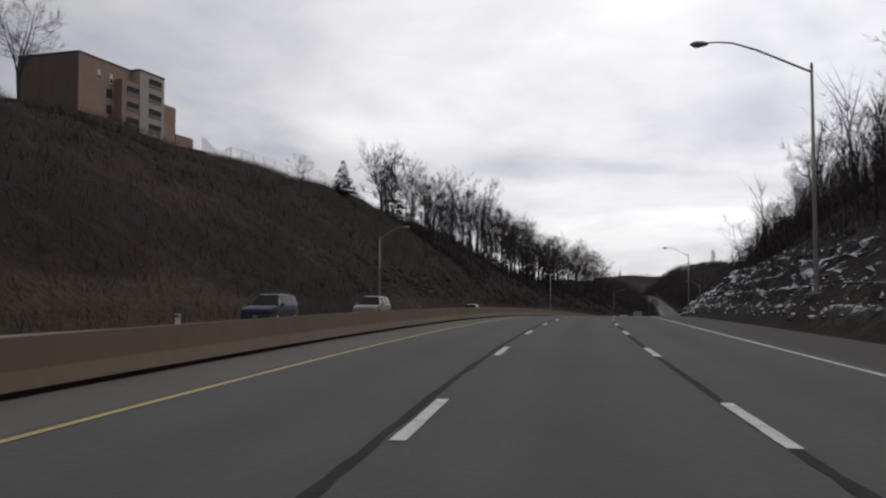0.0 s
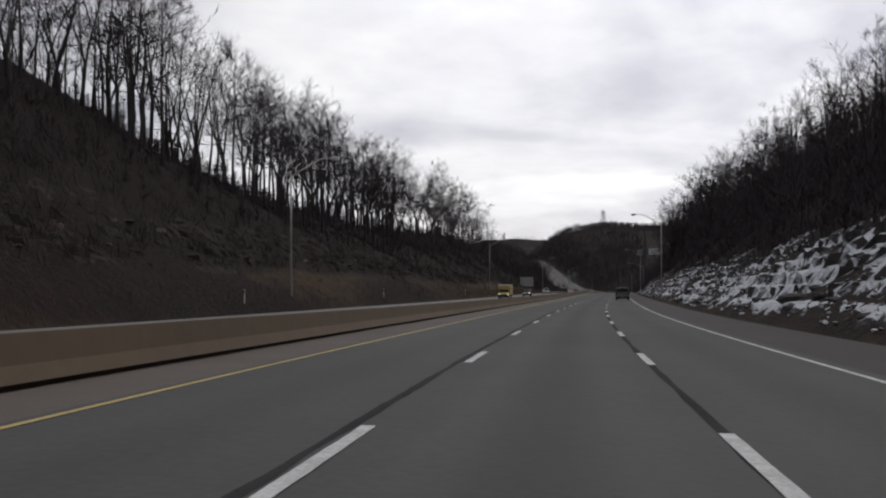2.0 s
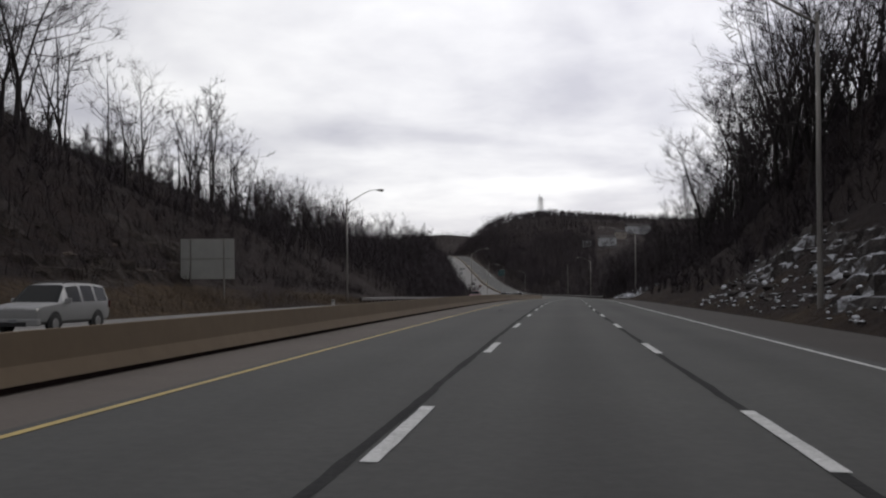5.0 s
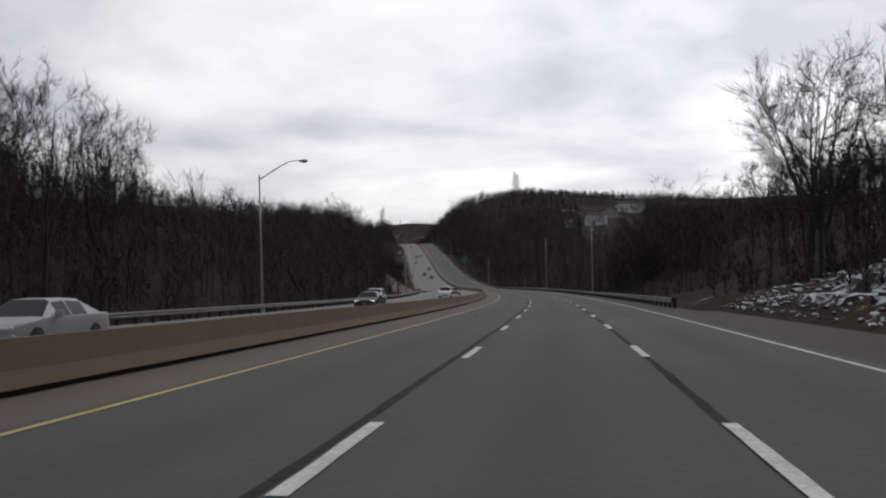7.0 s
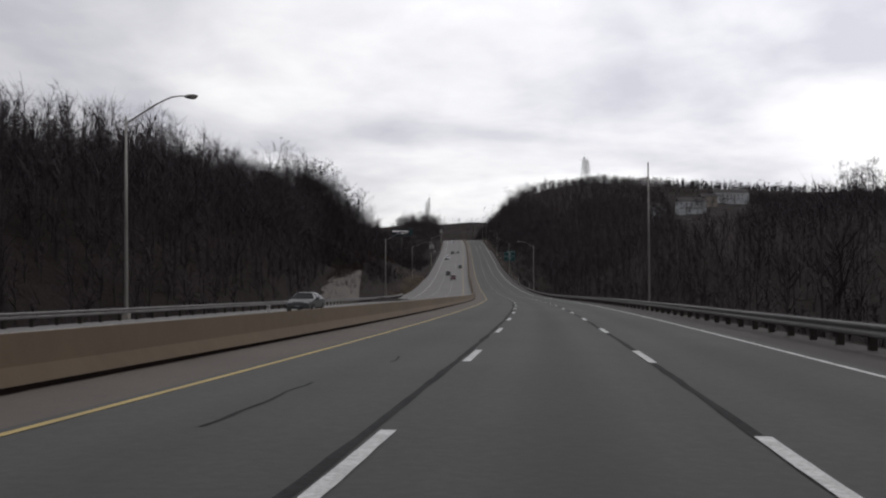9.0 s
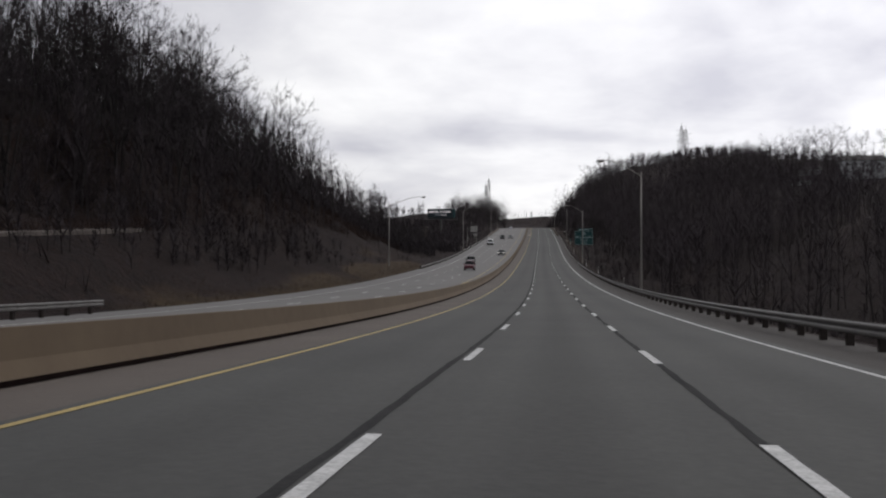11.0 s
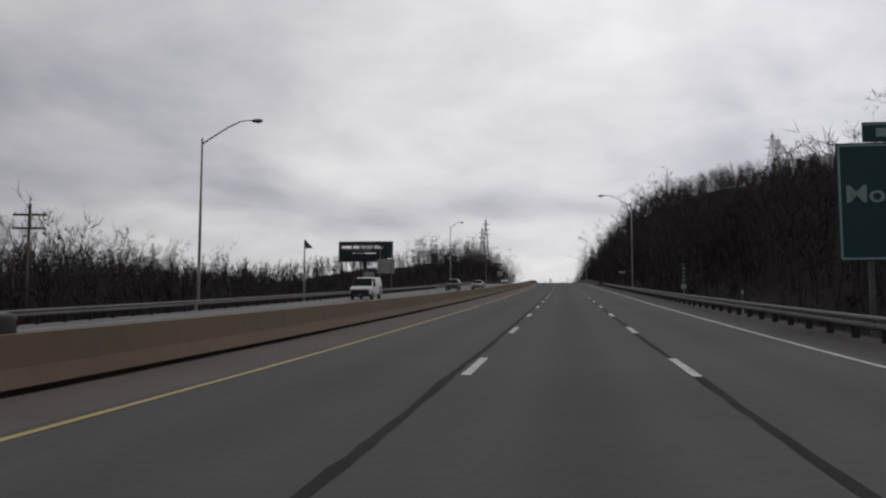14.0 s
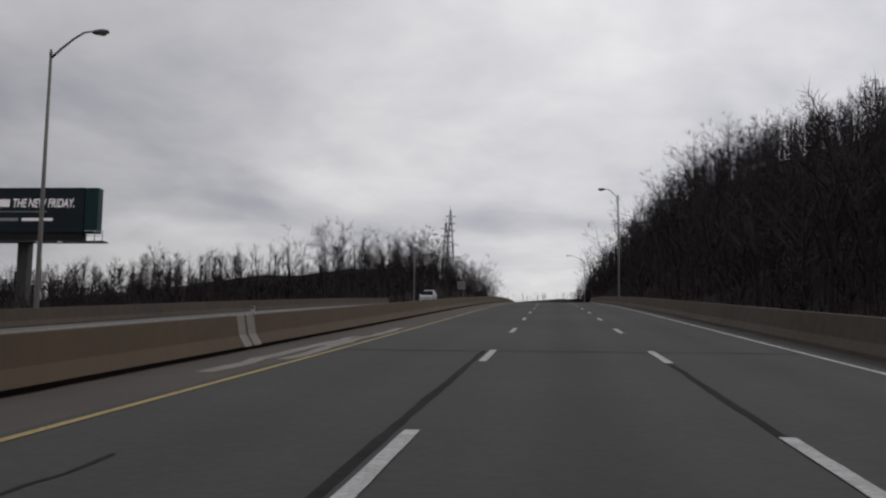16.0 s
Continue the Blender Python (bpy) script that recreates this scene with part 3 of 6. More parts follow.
def parapet(s0, s1, o, side):
    w = thing("parapet", None, "weathered concrete parapet wall along the road edge", "parapet", kind="structure")
    d = fall(o)
    pr = [(o, d - 0.02), (o, d + 0.08), (o + side * 0.14, d + 0.3), (o + side * 0.2, d + 0.85), (o + side * 0.42, d + 0.85), (o + side * 0.42, d - 0.5)]
    s = s0
    while s < s1 - 1:
        part("parapet_panel", sweep(s, min(s + 18, s1) - 0.04, pr, 6.0, closed=True), PARAPET, w)
        s += 18
    return w


parapet(1284, 1420, 8.05, 1)
parapet(1282, 1400, -22.3, -1)
# pale expansion joint in the median barrier
ej = [(a + (0.006 if a > O_BASE - 0.3 else -0.006), h + 0.003) for a, h in BP]
part("expansion_joint", sweep(1289.6, 1290.1, ej, 0.5, closed=True), CONCRETE_PALE, barrier, "pale patched joint")
part("expansion_joint", sweep(1290.25, 1290.8, ej, 0.5, closed=True), CONCRETE_PALE, barrier, "pale patched joint")
for s0, s1, o, w, sd in ((1284, 1296, -4.6, 0.35, 21), (1287, 1302, -4.2, 0.3, 22)):
    part("patch", ribbon(s0, s1, o, w, 0.003, 1.0, 0.3, sd), CONCRETE_PALE, road, "pale mortar patch")

# small marker posts on the barrier and far verge
def delineator(s, o, h0, hh, label):
    d = thing("marker_post", None, label, "marker post", "marker posts", m=stand(s, o, h0))
    bm = bmesh.new()
    box(bm, -0.05, 0.05, -0.02, 0.02, 0, hh, 0.008)
    part("stake", bm, WHITE_PAINT, d)
    bm = bmesh.new()
    box(bm, -0.045, 0.045, -0.03, -0.021, hh * 0.7, hh * 0.92)
    part("reflector", bm, STEEL_DARK, d, "dull reflector")
    return d


for s in (15.5, 300, 432, 745, 880, 1030, 1150, 1291):
    delineator(s, O_BASE - 0.325, 0.79, 0.22, "small upright marker on top of the concrete barrier")
for s in (118, 225, 268, 330):
    delineator(s, -24.0, hill(s, -24.0) - 0.1, 1.2, "thin white marker post in the dry verge")
for s, o in ((1046, 11.6), (1000, 11.9), (1085, 11.4), (1165, 11.3)):
    delineator(s, o, hill(s, o) - 0.2, 2.3, "thin pale marker post behind the guardrail")


# ---- street lamps ----
def street_lamp(arm=4.2, height=12.2):
    lamp = thing("street_lamp", None, "tall tapered metal street lamp with a long curved arm", "street lamp", "street lamps along the road")
    bm = bmesh.new()
    tube(bm, [(0, 0, -1.2), (0, 0, 0.3), (0, 0, height * 0.5), (0, 0, height)], [0.13, 0.125, 0.10, 0.07], 10)
    part("pole", bm, POLE, lamp, smooth=True)
    bm = bmesh.new()
    box(bm, -0.2, 0.2, -0.2, 0.2, -1.2, 0.12, 0.03)
    part("base", bm, CONCRETE_PALE, lamp)
    bm = bmesh.new()
    tube(bm, [(0, 0, height - 0.05), (0, 0, height + 0.22)], [0.09, 0.05], 8)
    part("cap", bm, POLE, lamp)
    if arm:
        bm = bmesh.new()
        a = (arm - 0.3) / 3.9
        r = min(1.0, 0.4 + 0.6 * a)
        pts = [(0.02, 0, height - 0.25), (-0.9 * a, 0, height + 0.3 * r), (-2.0 * a, 0, height + 0.95 * r), (-2.9 * a, 0, height + 1.35 * r), (-3.5 * a, 0, height + 1.42 * r), (-3.9 * a, 0, height + 1.4 * r)]
        top = height + 1.4 * r
        tube(bm, pts, [0.06, 0.055, 0.05, 0.045, 0.04, 0.04], 6)
        part("arm", bm, POLE, lamp, smooth=True)
        bm = bmesh.new()
        bmesh.ops.create_uvsphere(bm, u_segments=12, v_segments=8, radius=1.0)
        for v in bm.verts:
            tz = 0.13 if v.co.z > 0 else 0.16
            v.co = Vector((-arm + v.co.x * 0.46, v.co.y * (0.2 - 0.05 * v.co.x), top - 0.02 + v.co.z * tz))
        part("lamp_head", bm, POLE, lamp, "grey cobra lamp head", smooth=True)
        bm = bmesh.new()
        bmesh.ops.create_uvsphere(bm, u_segments=10, v_segments=6, radius=1.0)
        for v in bm.verts:
            v.co = Vector((-arm - 0.1 + v.co.x * 0.24, v.co.y * 0.15, top - 0.11 + v.co.z * 0.11))
        part("lens", bm, CONCRETE_PALE, lamp, "unlit lamp lens", smooth=True)
    return lamp


street_lamp(5.2).matrix_basis = stand(43, 12.9, 0.2)
street_lamp(6.3).matrix_basis = stand(572, 13.6, -0.1)
lamp_a = street_lamp()
lamp_a.matrix_basis = stand(172.9, 12.7, -0.1)
for s, o in ( (303.2, 11.6), (439, 11.8), (704.8, 11.1), (975, 11.4), (1108.5, 11.6), (1243, 11.3), (1502, 11.2)):
    again(lamp_a, stand(s, o, -0.1))
street_lamp(3.4, 9.6).matrix_basis = stand(103.5, -25.2, -0.1, 180)
for s, o in ((237, -24.6), (374, -25.4), (508, -24.8), (641.9, -24.7), (774, -24.0), (908, -24.6), (1176, -24.9), (1442, -24.8)):
    again(lamp_a, stand(s, o, -0.1, 180))
street_lamp(6.4).matrix_basis = stand(1042.5, -26.9, -0.1, 180)
street_lamp(2.5, 13.0).matrix_basis = stand(1308.5, -22.8, -0.1, 180)
street_lamp(1.8).matrix_basis = stand(1370, 8.9, -0.1)
bare = street_lamp(0, 14.3)
bare.matrix_basis = stand(813.3, 13.7, 0)
tagged(bare, "tall bare metal lamp pole without an arm")


# ---- trees ----
class Wire:
    """Vertices and faces of thin branches, gathered before they become a mesh."""

    def __init__(self):
        self.vs, self.fs, self.ms = [], [], []

    def branch(self, pts, rad, sides=3, mi=0):
        """A tapered tube through points that ends in a tip."""
        rows = []
        for i, p in enumerate(pts[:-1]):
            d = (pts[i + 1] - pts[max(i - 1, 0)]).normalized()
            u = d.orthogonal().normalized()
            w = d.cross(u)
            rows.append(len(self.vs))
            self.vs.extend(p + (u * math.cos(6.2832 * k / sides) + w * math.sin(6.2832 * k / sides)) * rad[i] for k in range(sides))
        tip = len(self.vs)
        self.vs.append(pts[-1])
        for a, b in zip(rows, rows[1:]):
            self.fs.extend((a + k, a + (k + 1) % sides, b + (k + 1) % sides, b + k) for k in range(sides))
        self.fs.extend((rows[-1] + k, rows[-1] + (k + 1) % sides, tip) for k in range(sides))
        self.ms.extend([mi] * (len(self.fs) - len(self.ms)))

    def twig(self, a, b, w, mi=1):
        sd = (b - a).orthogonal().normalized() * w
        n = len(self.vs)
        self.vs.extend((a - sd, a + sd, b))
        self.fs.append((n, n + 1, n + 2))
        self.ms.append(mi)

    def mesh(self, name, mats):
        me = bpy.data.meshes.new(name)
        me.from_pydata([tuple(v) for v in self.vs], [], self.fs)
        for m in mats:
            me.materials.append(m)
        me.polygons.foreach_set("material_index", self.ms)
        return me


def curved(rnd, p, d, length, segs, bend, lift):
    """Points of a limb that wavers and turns upwards."""
    pts = [p]
    for _ in range(segs):
        d = (d + Vector((rnd.gauss(0, bend), rnd.gauss(0, bend), rnd.gauss(lift, bend * 0.6)))).normalized()
        pts.append(pts[-1] + d * (length / segs))
    return pts


def along(pts, u):
    f = min(max(u, 0.0), 0.9999) * (len(pts) - 1)
    k = int(f)
    return pts[k].lerp(pts[k + 1], f - k), (pts[k + 1] - pts[k]).normalized()


def aside(rnd, d, angle):
    """A direction that leaves d at about that angle, to any side."""
    u = d.orthogonal().normalized()
    w = d.cross(u)
    a = rnd.uniform(0, 6.283)
    return (d * math.cos(angle) + (u * math.cos(a) + w * math.sin(a)) * math.sin(angle)).normalized()


def tree_wires(seed, height, spread, forks=1, limbs=14, clear=0.38, subs=8, twigs=11, twig_w=0.014):
    """Trunk and crown of a leafless tree: a clean stem, ascending limbs in an oval crown, branches and twigs."""
    rnd = random.Random(seed)
    tr, cr = Wire(), Wire()
    r0 = height * 0.0125
    lean = Vector((rnd.gauss(0, 0.05), rnd.gauss(0, 0.05), 1)).normalized()
    stems = []
    if forks == 1:
        pts = curved(rnd, Vector((0, 0, -0.9)), lean, height + 0.9, 9, 0.045, 0.02)
        tr.branch(pts, [r0 * (1 - 0.9 * (i / 9) ** 1.1) for i in range(10)], 6)
        stems.append((pts, r0, 0.0))
    else:
        split = height * rnd.uniform(0.12, 0.3)
        base = curved(rnd, Vector((0, 0, -0.9)), lean, split + 0.9, 2, 0.03, 0.0)
        tr.branch(base + [base[-1] + lean * 0.5], [r0 * 1.15, r0 * 1.05, r0 * 0.95], 6)
        turn = rnd.uniform(0, 6.28)
        for f in range(forks):
            a = turn + 6.283 * f / forks + rnd.gauss(0, 0.3)
            d = Vector((math.cos(a) * 0.36, math.sin(a) * 0.36, 1)).normalized()
            pts = curved(rnd, base[-1], d, (height - split) * rnd.uniform(0.82, 1.05), 7, 0.06, 0.05)
            r = r0 * rnd.uniform(0.6, 0.75)
            tr.branch(pts, [r * (1 - 0.9 * (i / 7)) for i in range(8)], 5)
            stems.append((pts, r, split / height))
    per = max(4, int(limbs / len(stems)))
    for pts, r, low in stems:
        start = max(0.12, (clear - low) / (1 - low))
        for k in range(per):
            u = start + (0.98 - start) * (k + rnd.uniform(0.1, 0.9)) / per
            p, sd = along(pts, u)
            e = (u - start) / (1 - start)
            wide = math.sqrt(max(0.06, 1 - ((e - 0.38) / 0.68) ** 2))
            ln = spread * wide * rnd.uniform(0.65, 1.15) * (1.0 if len(stems) == 1 else 0.8)
            d = aside(rnd, sd, radians(rnd.uniform(58, 96) - 34 * e))
            lp = curved(rnd, p, d, ln, 5, 0.2, 0.06)
            lr = max(0.022, r * (1 - 0.8 * u) * 0.55)
            cr.branch(lp, [lr * (1 - 0.85 * i / 5) + 0.004 for i in range(6)], 3)
            for _ in range(subs):
                v = rnd.uniform(0.22, 1.0)
                q, qd = along(lp, v)
                bl = ln * rnd.uniform(0.32, 0.6) * (1.15 - 0.5 * v)
                bp = curved(rnd, q, aside(rnd, qd, radians(rnd.uniform(25, 60))), bl, 2, 0.16, 0.12)
                cr.branch(bp, [max(0.012, lr * 0.4), 0.010], 3)
                for _ in range(twigs):
                    w = rnd.uniform(0.15, 1.0)
                    e0, ed = along(bp, w)
                    cr.twig(e0, e0 + (aside(rnd, ed, radians(rnd.uniform(15, 65))) + Vector((0, 0, 0.25))) * rnd.uniform(0.5, 1.3), twig_w)
    return tr, cr


def bare_tree(seed, label, **kw):
    t = thing("bare_tree", None, label, "tree", "leafless trees on the slopes")
    pale = kw.pop("pale", False)
    a, b = tree_wires(seed, **kw)
    for nm, me in (("trunk", a.mesh("trunk", [BARK_PALE if pale else BARK])), ("crown", b.mesh("crown", [BARK, TWIG]))):
        o = new(nm, me)
        o.parent = t
    return t


KINDS = [("tall leafless tree with a slender dark trunk", dict(height=15.0, spread=5.6, limbs=16, clear=0.36)),
         ("tall leafless tree with ascending bare limbs", dict(height=17.0, spread=7.0, forks=2, limbs=20, clear=0.28)),
         ("leafless tree with several stems", dict(height=14.5, spread=6.0, forks=3, limbs=21, clear=0.26)),
         ("slim pale-barked leafless tree", dict(height=14.5, spread=4.4, limbs=14, clear=0.4, pale=True)),
         ("broad leafless tree with a round fine-twigged crown", dict(height=13.0, spread=6.8, forks=4, limbs=26, clear=0.2)),
         ("young thin leafless tree", dict(height=10.0, spread=3.4, limbs=11, clear=0.3, pale=True))]
TREES = [bare_tree(11 + k, label, **kw) for k, (label, kw) in enumerate(KINDS)]
used = set()
DATA = []
for k, (label, kw) in enumerate(KINDS):
    # plainer trees for the crowded slopes
    for v in range(2):
        plain = {**kw, "limbs": int(kw["limbs"] * 0.7), "subs": 4, "twigs": 4, "twig_w": 0.03}
        plain.pop("pale", None)
        a, b = tree_wires(40 + k * 2 + v, **plain)
        n = len(a.vs)
        DATA.append((np.array([tuple(q) for q in a.vs + b.vs]), a.fs + [tuple(i + n for i in f) for f in b.fs], a.ms + b.ms))
MASS = {}


def plant(i, s, o, size=1.0, turn=0.0, dz=0.0):
    t = TREES[i]
    p = at(s, o, hill(s, o) + dz)
    m = Matrix.Translation(p * K) @ Matrix.Rotation(turn, 4, "Z")
    if i not in used:
        used.add(i)
        t.matrix_basis = m @ Matrix.Scale(K * size, 4)
        return t
    c = copy_thing(t, m)
    c.scale = (K * size,) * 3
    return c


rt = random.Random(5)


def open_crest(s, o):
    """The crest before the flats is bare."""
    return o < 0 and s < 400 and -o > 0.29 * s


def wood(key, s0, s1, o0, o1, n, singles, kinds=(0, 1, 2, 3, 4, 5), lo=0.75, hi=1.12):
    """n trees over a stretch of slope; the first few stand alone, the rest go into the joined mass of that slope."""
    for k in range(n):
        s, o = rt.uniform(s0, s1), rt.uniform(o0, o1)
        i, z, a = rt.choice(kinds), rt.uniform(lo, hi), rt.uniform(0, 6.28)
        if open_crest(s, o) or clearing(s, o) or on_ramp(s, o):
            continue
        if k < singles * 0.66:
            plant(i, s, o, z, a)
        else:
            p = at(s, o, hill(s, o))
            MASS.setdefault(key, []).append((i, p, z, a))


def join_masses():
    for key, items in MASS.items():
        vs, fs, ms, base = [], [], [], 0
        for i, p, z, a in items:
            v, f, m = DATA[i * 2 + int(a * 10) % 2]
            c, d = math.cos(a) * z, math.sin(a) * z
            vs.append(np.column_stack((v[:, 0] * c - v[:, 1] * d + p.x, v[:, 0] * d + v[:, 1] * c + p.y, v[:, 2] * z + p.z)))
            fs.extend([base + k for k in q] for q in f)
            ms.extend(m)
            base += len(v)
        me = bpy.data.meshes.new("leafless_trees")
        me.from_pydata(np.concatenate(vs).tolist(), [], fs)
        me.materials.append(BARK)
        me.materials.append(TWIG)
        me.polygons.foreach_set("material_index", ms)
        thing("leafless_trees", me, "crowded leafless trees on the " + key, "trees", kind="stuff")


# crest of the left cutting
wood("crest of the left cutting", 196, 255, -62, -46, 50, 26, (0, 0, 1, 2, 3, 5), lo=0.72, hi=1.0)
wood("crest of the left cutting", 245, 375, -62, -44, 110, 56, (0, 0, 1, 2, 3, 3), lo=0.95, hi=1.35)
wood("crest of the left cutting", 360, 540, -64, -46, 46, 24, (0, 1, 2, 2, 4), lo=0.85, hi=1.25)
wood("crest of the left cutting", 196, 520, -47, -38, 24, 8, (3, 5, 2), 0.6, 0.9)
plant(2, 193, -56, 1.05, 1.0)
plant(4, 197, -57, 1.15, 2.2)
plant(1, 203, -58, 0.95, 2.0)
plant(4, 147, -54.5, 0.42, 0.3)
plant(2, 112, -84, 1.05, 0.3)
plant(1, 118, -89, 1.0, 1.3)
for s, o, z in ((372, -50, 1.3), (384, -52, 1.25), (402, -49, 1.35), (421, -50, 1.5), (436, -52, 1.4), (455, -50, 1.1), (440, -47, 1.5), (463, -48, 1.4), (478, -50, 1.2)):
    plant(4 if s > 415 else 1, s, o, z, s)
# right cutting
wood("right cutting", -20, 200, 30, 55, 60, 20, lo=0.7, hi=1.0)
wood("right cutting", 200, 300, 24, 52, 44, 14, lo=0.7, hi=0.95)
wood("right cutting", 300, 540, 24, 52, 106, 36, lo=0.9, hi=1.2)
wood("right cutting", 420, 560, 22, 36, 30, 12, (1, 2, 4), 1.0, 1.35)
wood("right cutting", 460, 565, 22, 34, 26, 10, (0, 1, 2, 4), 1.15, 1.5)
wood("right cutting", 540, 640, 22, 45, 44, 22, lo=0.85, hi=1.2)
wood("right valley side", 640, 760, 34, 70, 40, 14, lo=0.75, hi=1.1)
for s, o, z in ((738, 27, 1.1), (742, 26, 1.0), (745, 33, 1.15), (748, 30, 1.05), (753, 27, 1.0), (756, 34, 1.1), (758, 31, 1.05), (763, 29, 1.0), (768, 31, 1.0), (773, 33, 0.85), (779, 30, 0.7)):
    plant((4, 2, 0)[s % 3], s, o, z, s)
for s, o, z in ((632, 22, 1.2), (640, 23.5, 1.25), (646, 25.5, 1.2)):
    plant((1, 2, 4)[s % 3], s, o, z, s)
for s, o, z in ((618, -36, 1.0), (628, -38, 1.05), (640, -40, 1.05), (652, -44, 1.0), (634, -46, 1.1)):
    plant(4 if s % 4 else 2, s, o, z, s)
# left valley woods
wood("left valley side", 540, 668, -80, -46, 70, 14, (0, 2, 4, 4), lo=0.72, hi=0.95)
wood("left valley side", 800, 905, -64, -38, 60, 10, (0, 2, 4, 4), lo=0.55, hi=0.75)
wood("left valley side", 815, 925, -98, -56, 60, 0, (0, 2, 4), lo=0.65, hi=0.9)
wood("left valley side", 740, 960, -85, -42, 80, 8, (0, 2, 4, 4), lo=0.45, hi=0.65)
wood("slope beside the oncoming lanes", 930, 1040, -66, -40, 95, 26, (0, 2, 4, 4), lo=0.75, hi=1.0)
wood("slope beside the oncoming lanes", 1040, 1118, -66, -42, 55, 10, (0, 2, 4, 4), lo=0.65, hi=0.9)
wood("slope beside the oncoming lanes", 970, 1060, -66, -44, 48, 0, (0, 1, 2, 4), 0.9, 1.25)
plant(4, 1150, -50, 1.0, 0.4)
plant(4, 1146, -46, 0.85, 2.4)
plant(2, 1153, -56, 0.95, 4.4)
plant(2, 1143, -56, 0.9, 0.9)
plant(5, 1128, -50, 1.0, 0.2)
# right hill before and beyond the sign
wood("right valley side", 760, 1100, 45, 85, 60, 4, lo=0.75, hi=1.0)
wood("right valley side", 770, 980, 62, 125, 75, 0, (0, 2, 4, 4), lo=0.55, hi=0.85)
wood("right ridge", 1000, 1300, 100, 190, 60, 0, (0, 2, 4, 4), lo=0.5, hi=0.75)
wood("tall right hill", 1150, 1300, 22, 48, 60, 12, lo=0.8, hi=1.05)
wood("tall right hill", 1300, 1480, 18, 50, 100, 22, (0, 2, 4), lo=0.68, hi=0.95)
wood("tall right hill", 1480, 1640, 16, 60, 60, 0, lo=0.9, hi=1.2)
wood("tall right hill", 1130, 1280, 55, 100, 80, 0, (0, 1, 2, 4), 1.0, 1.25)
wood("tall right hill", 1280, 1370, 22, 46, 36, 0, (0, 2, 4), 0.6, 0.8)
# left knoll at the top of the climb
wood("left knoll", 1470, 1640, -62, -34, 60, 10, lo=0.65, hi=0.95)
wood("left knoll", 1380, 1470, -75, -45, 14, 4, lo=0.6, hi=0.85)
wood("left knoll", 1560, 1720, -44, -28, 50, 0, lo=0.75, hi=1.0)
wood("left valley", 1102, 1136, -46, -31, 22, 6, (2, 4, 4), 0.5, 0.7)
wood("left valley", 1138, 1166, -54, -33, 18, 4, (2, 4, 4), 0.4, 0.52)
wood("left valley", 1168, 1205, -68, -40, 30, 4, (0, 2, 4), 0.7, 0.95)
wood("left valley", 1200, 1335, -95, -44, 80, 6, (0, 2, 4, 4), 0.5, 0.7)
wood("left valley", 1200, 1400, -150, -95, 60, 0, (0, 2, 4, 4), 0.85, 1.1)
wood("left valley", 1335, 1480, -92, -44, 60, 0, (0, 2, 4, 4), 0.38, 0.55)
wood("left knoll", 1690, 1850, -38, -26, 40, 0, lo=1.0, hi=1.3)
for s, o in ((1180, 106), (1196, 112), (1206, 118), (1215, 121), (1170, 112), (1300, 160), (1345, 172), (1360, 181), (1372, 190), (1330, 168), (1290, 150)):
    plant((0, 4, 2)[s % 3], s, o, 0.5, s)
join_masses()


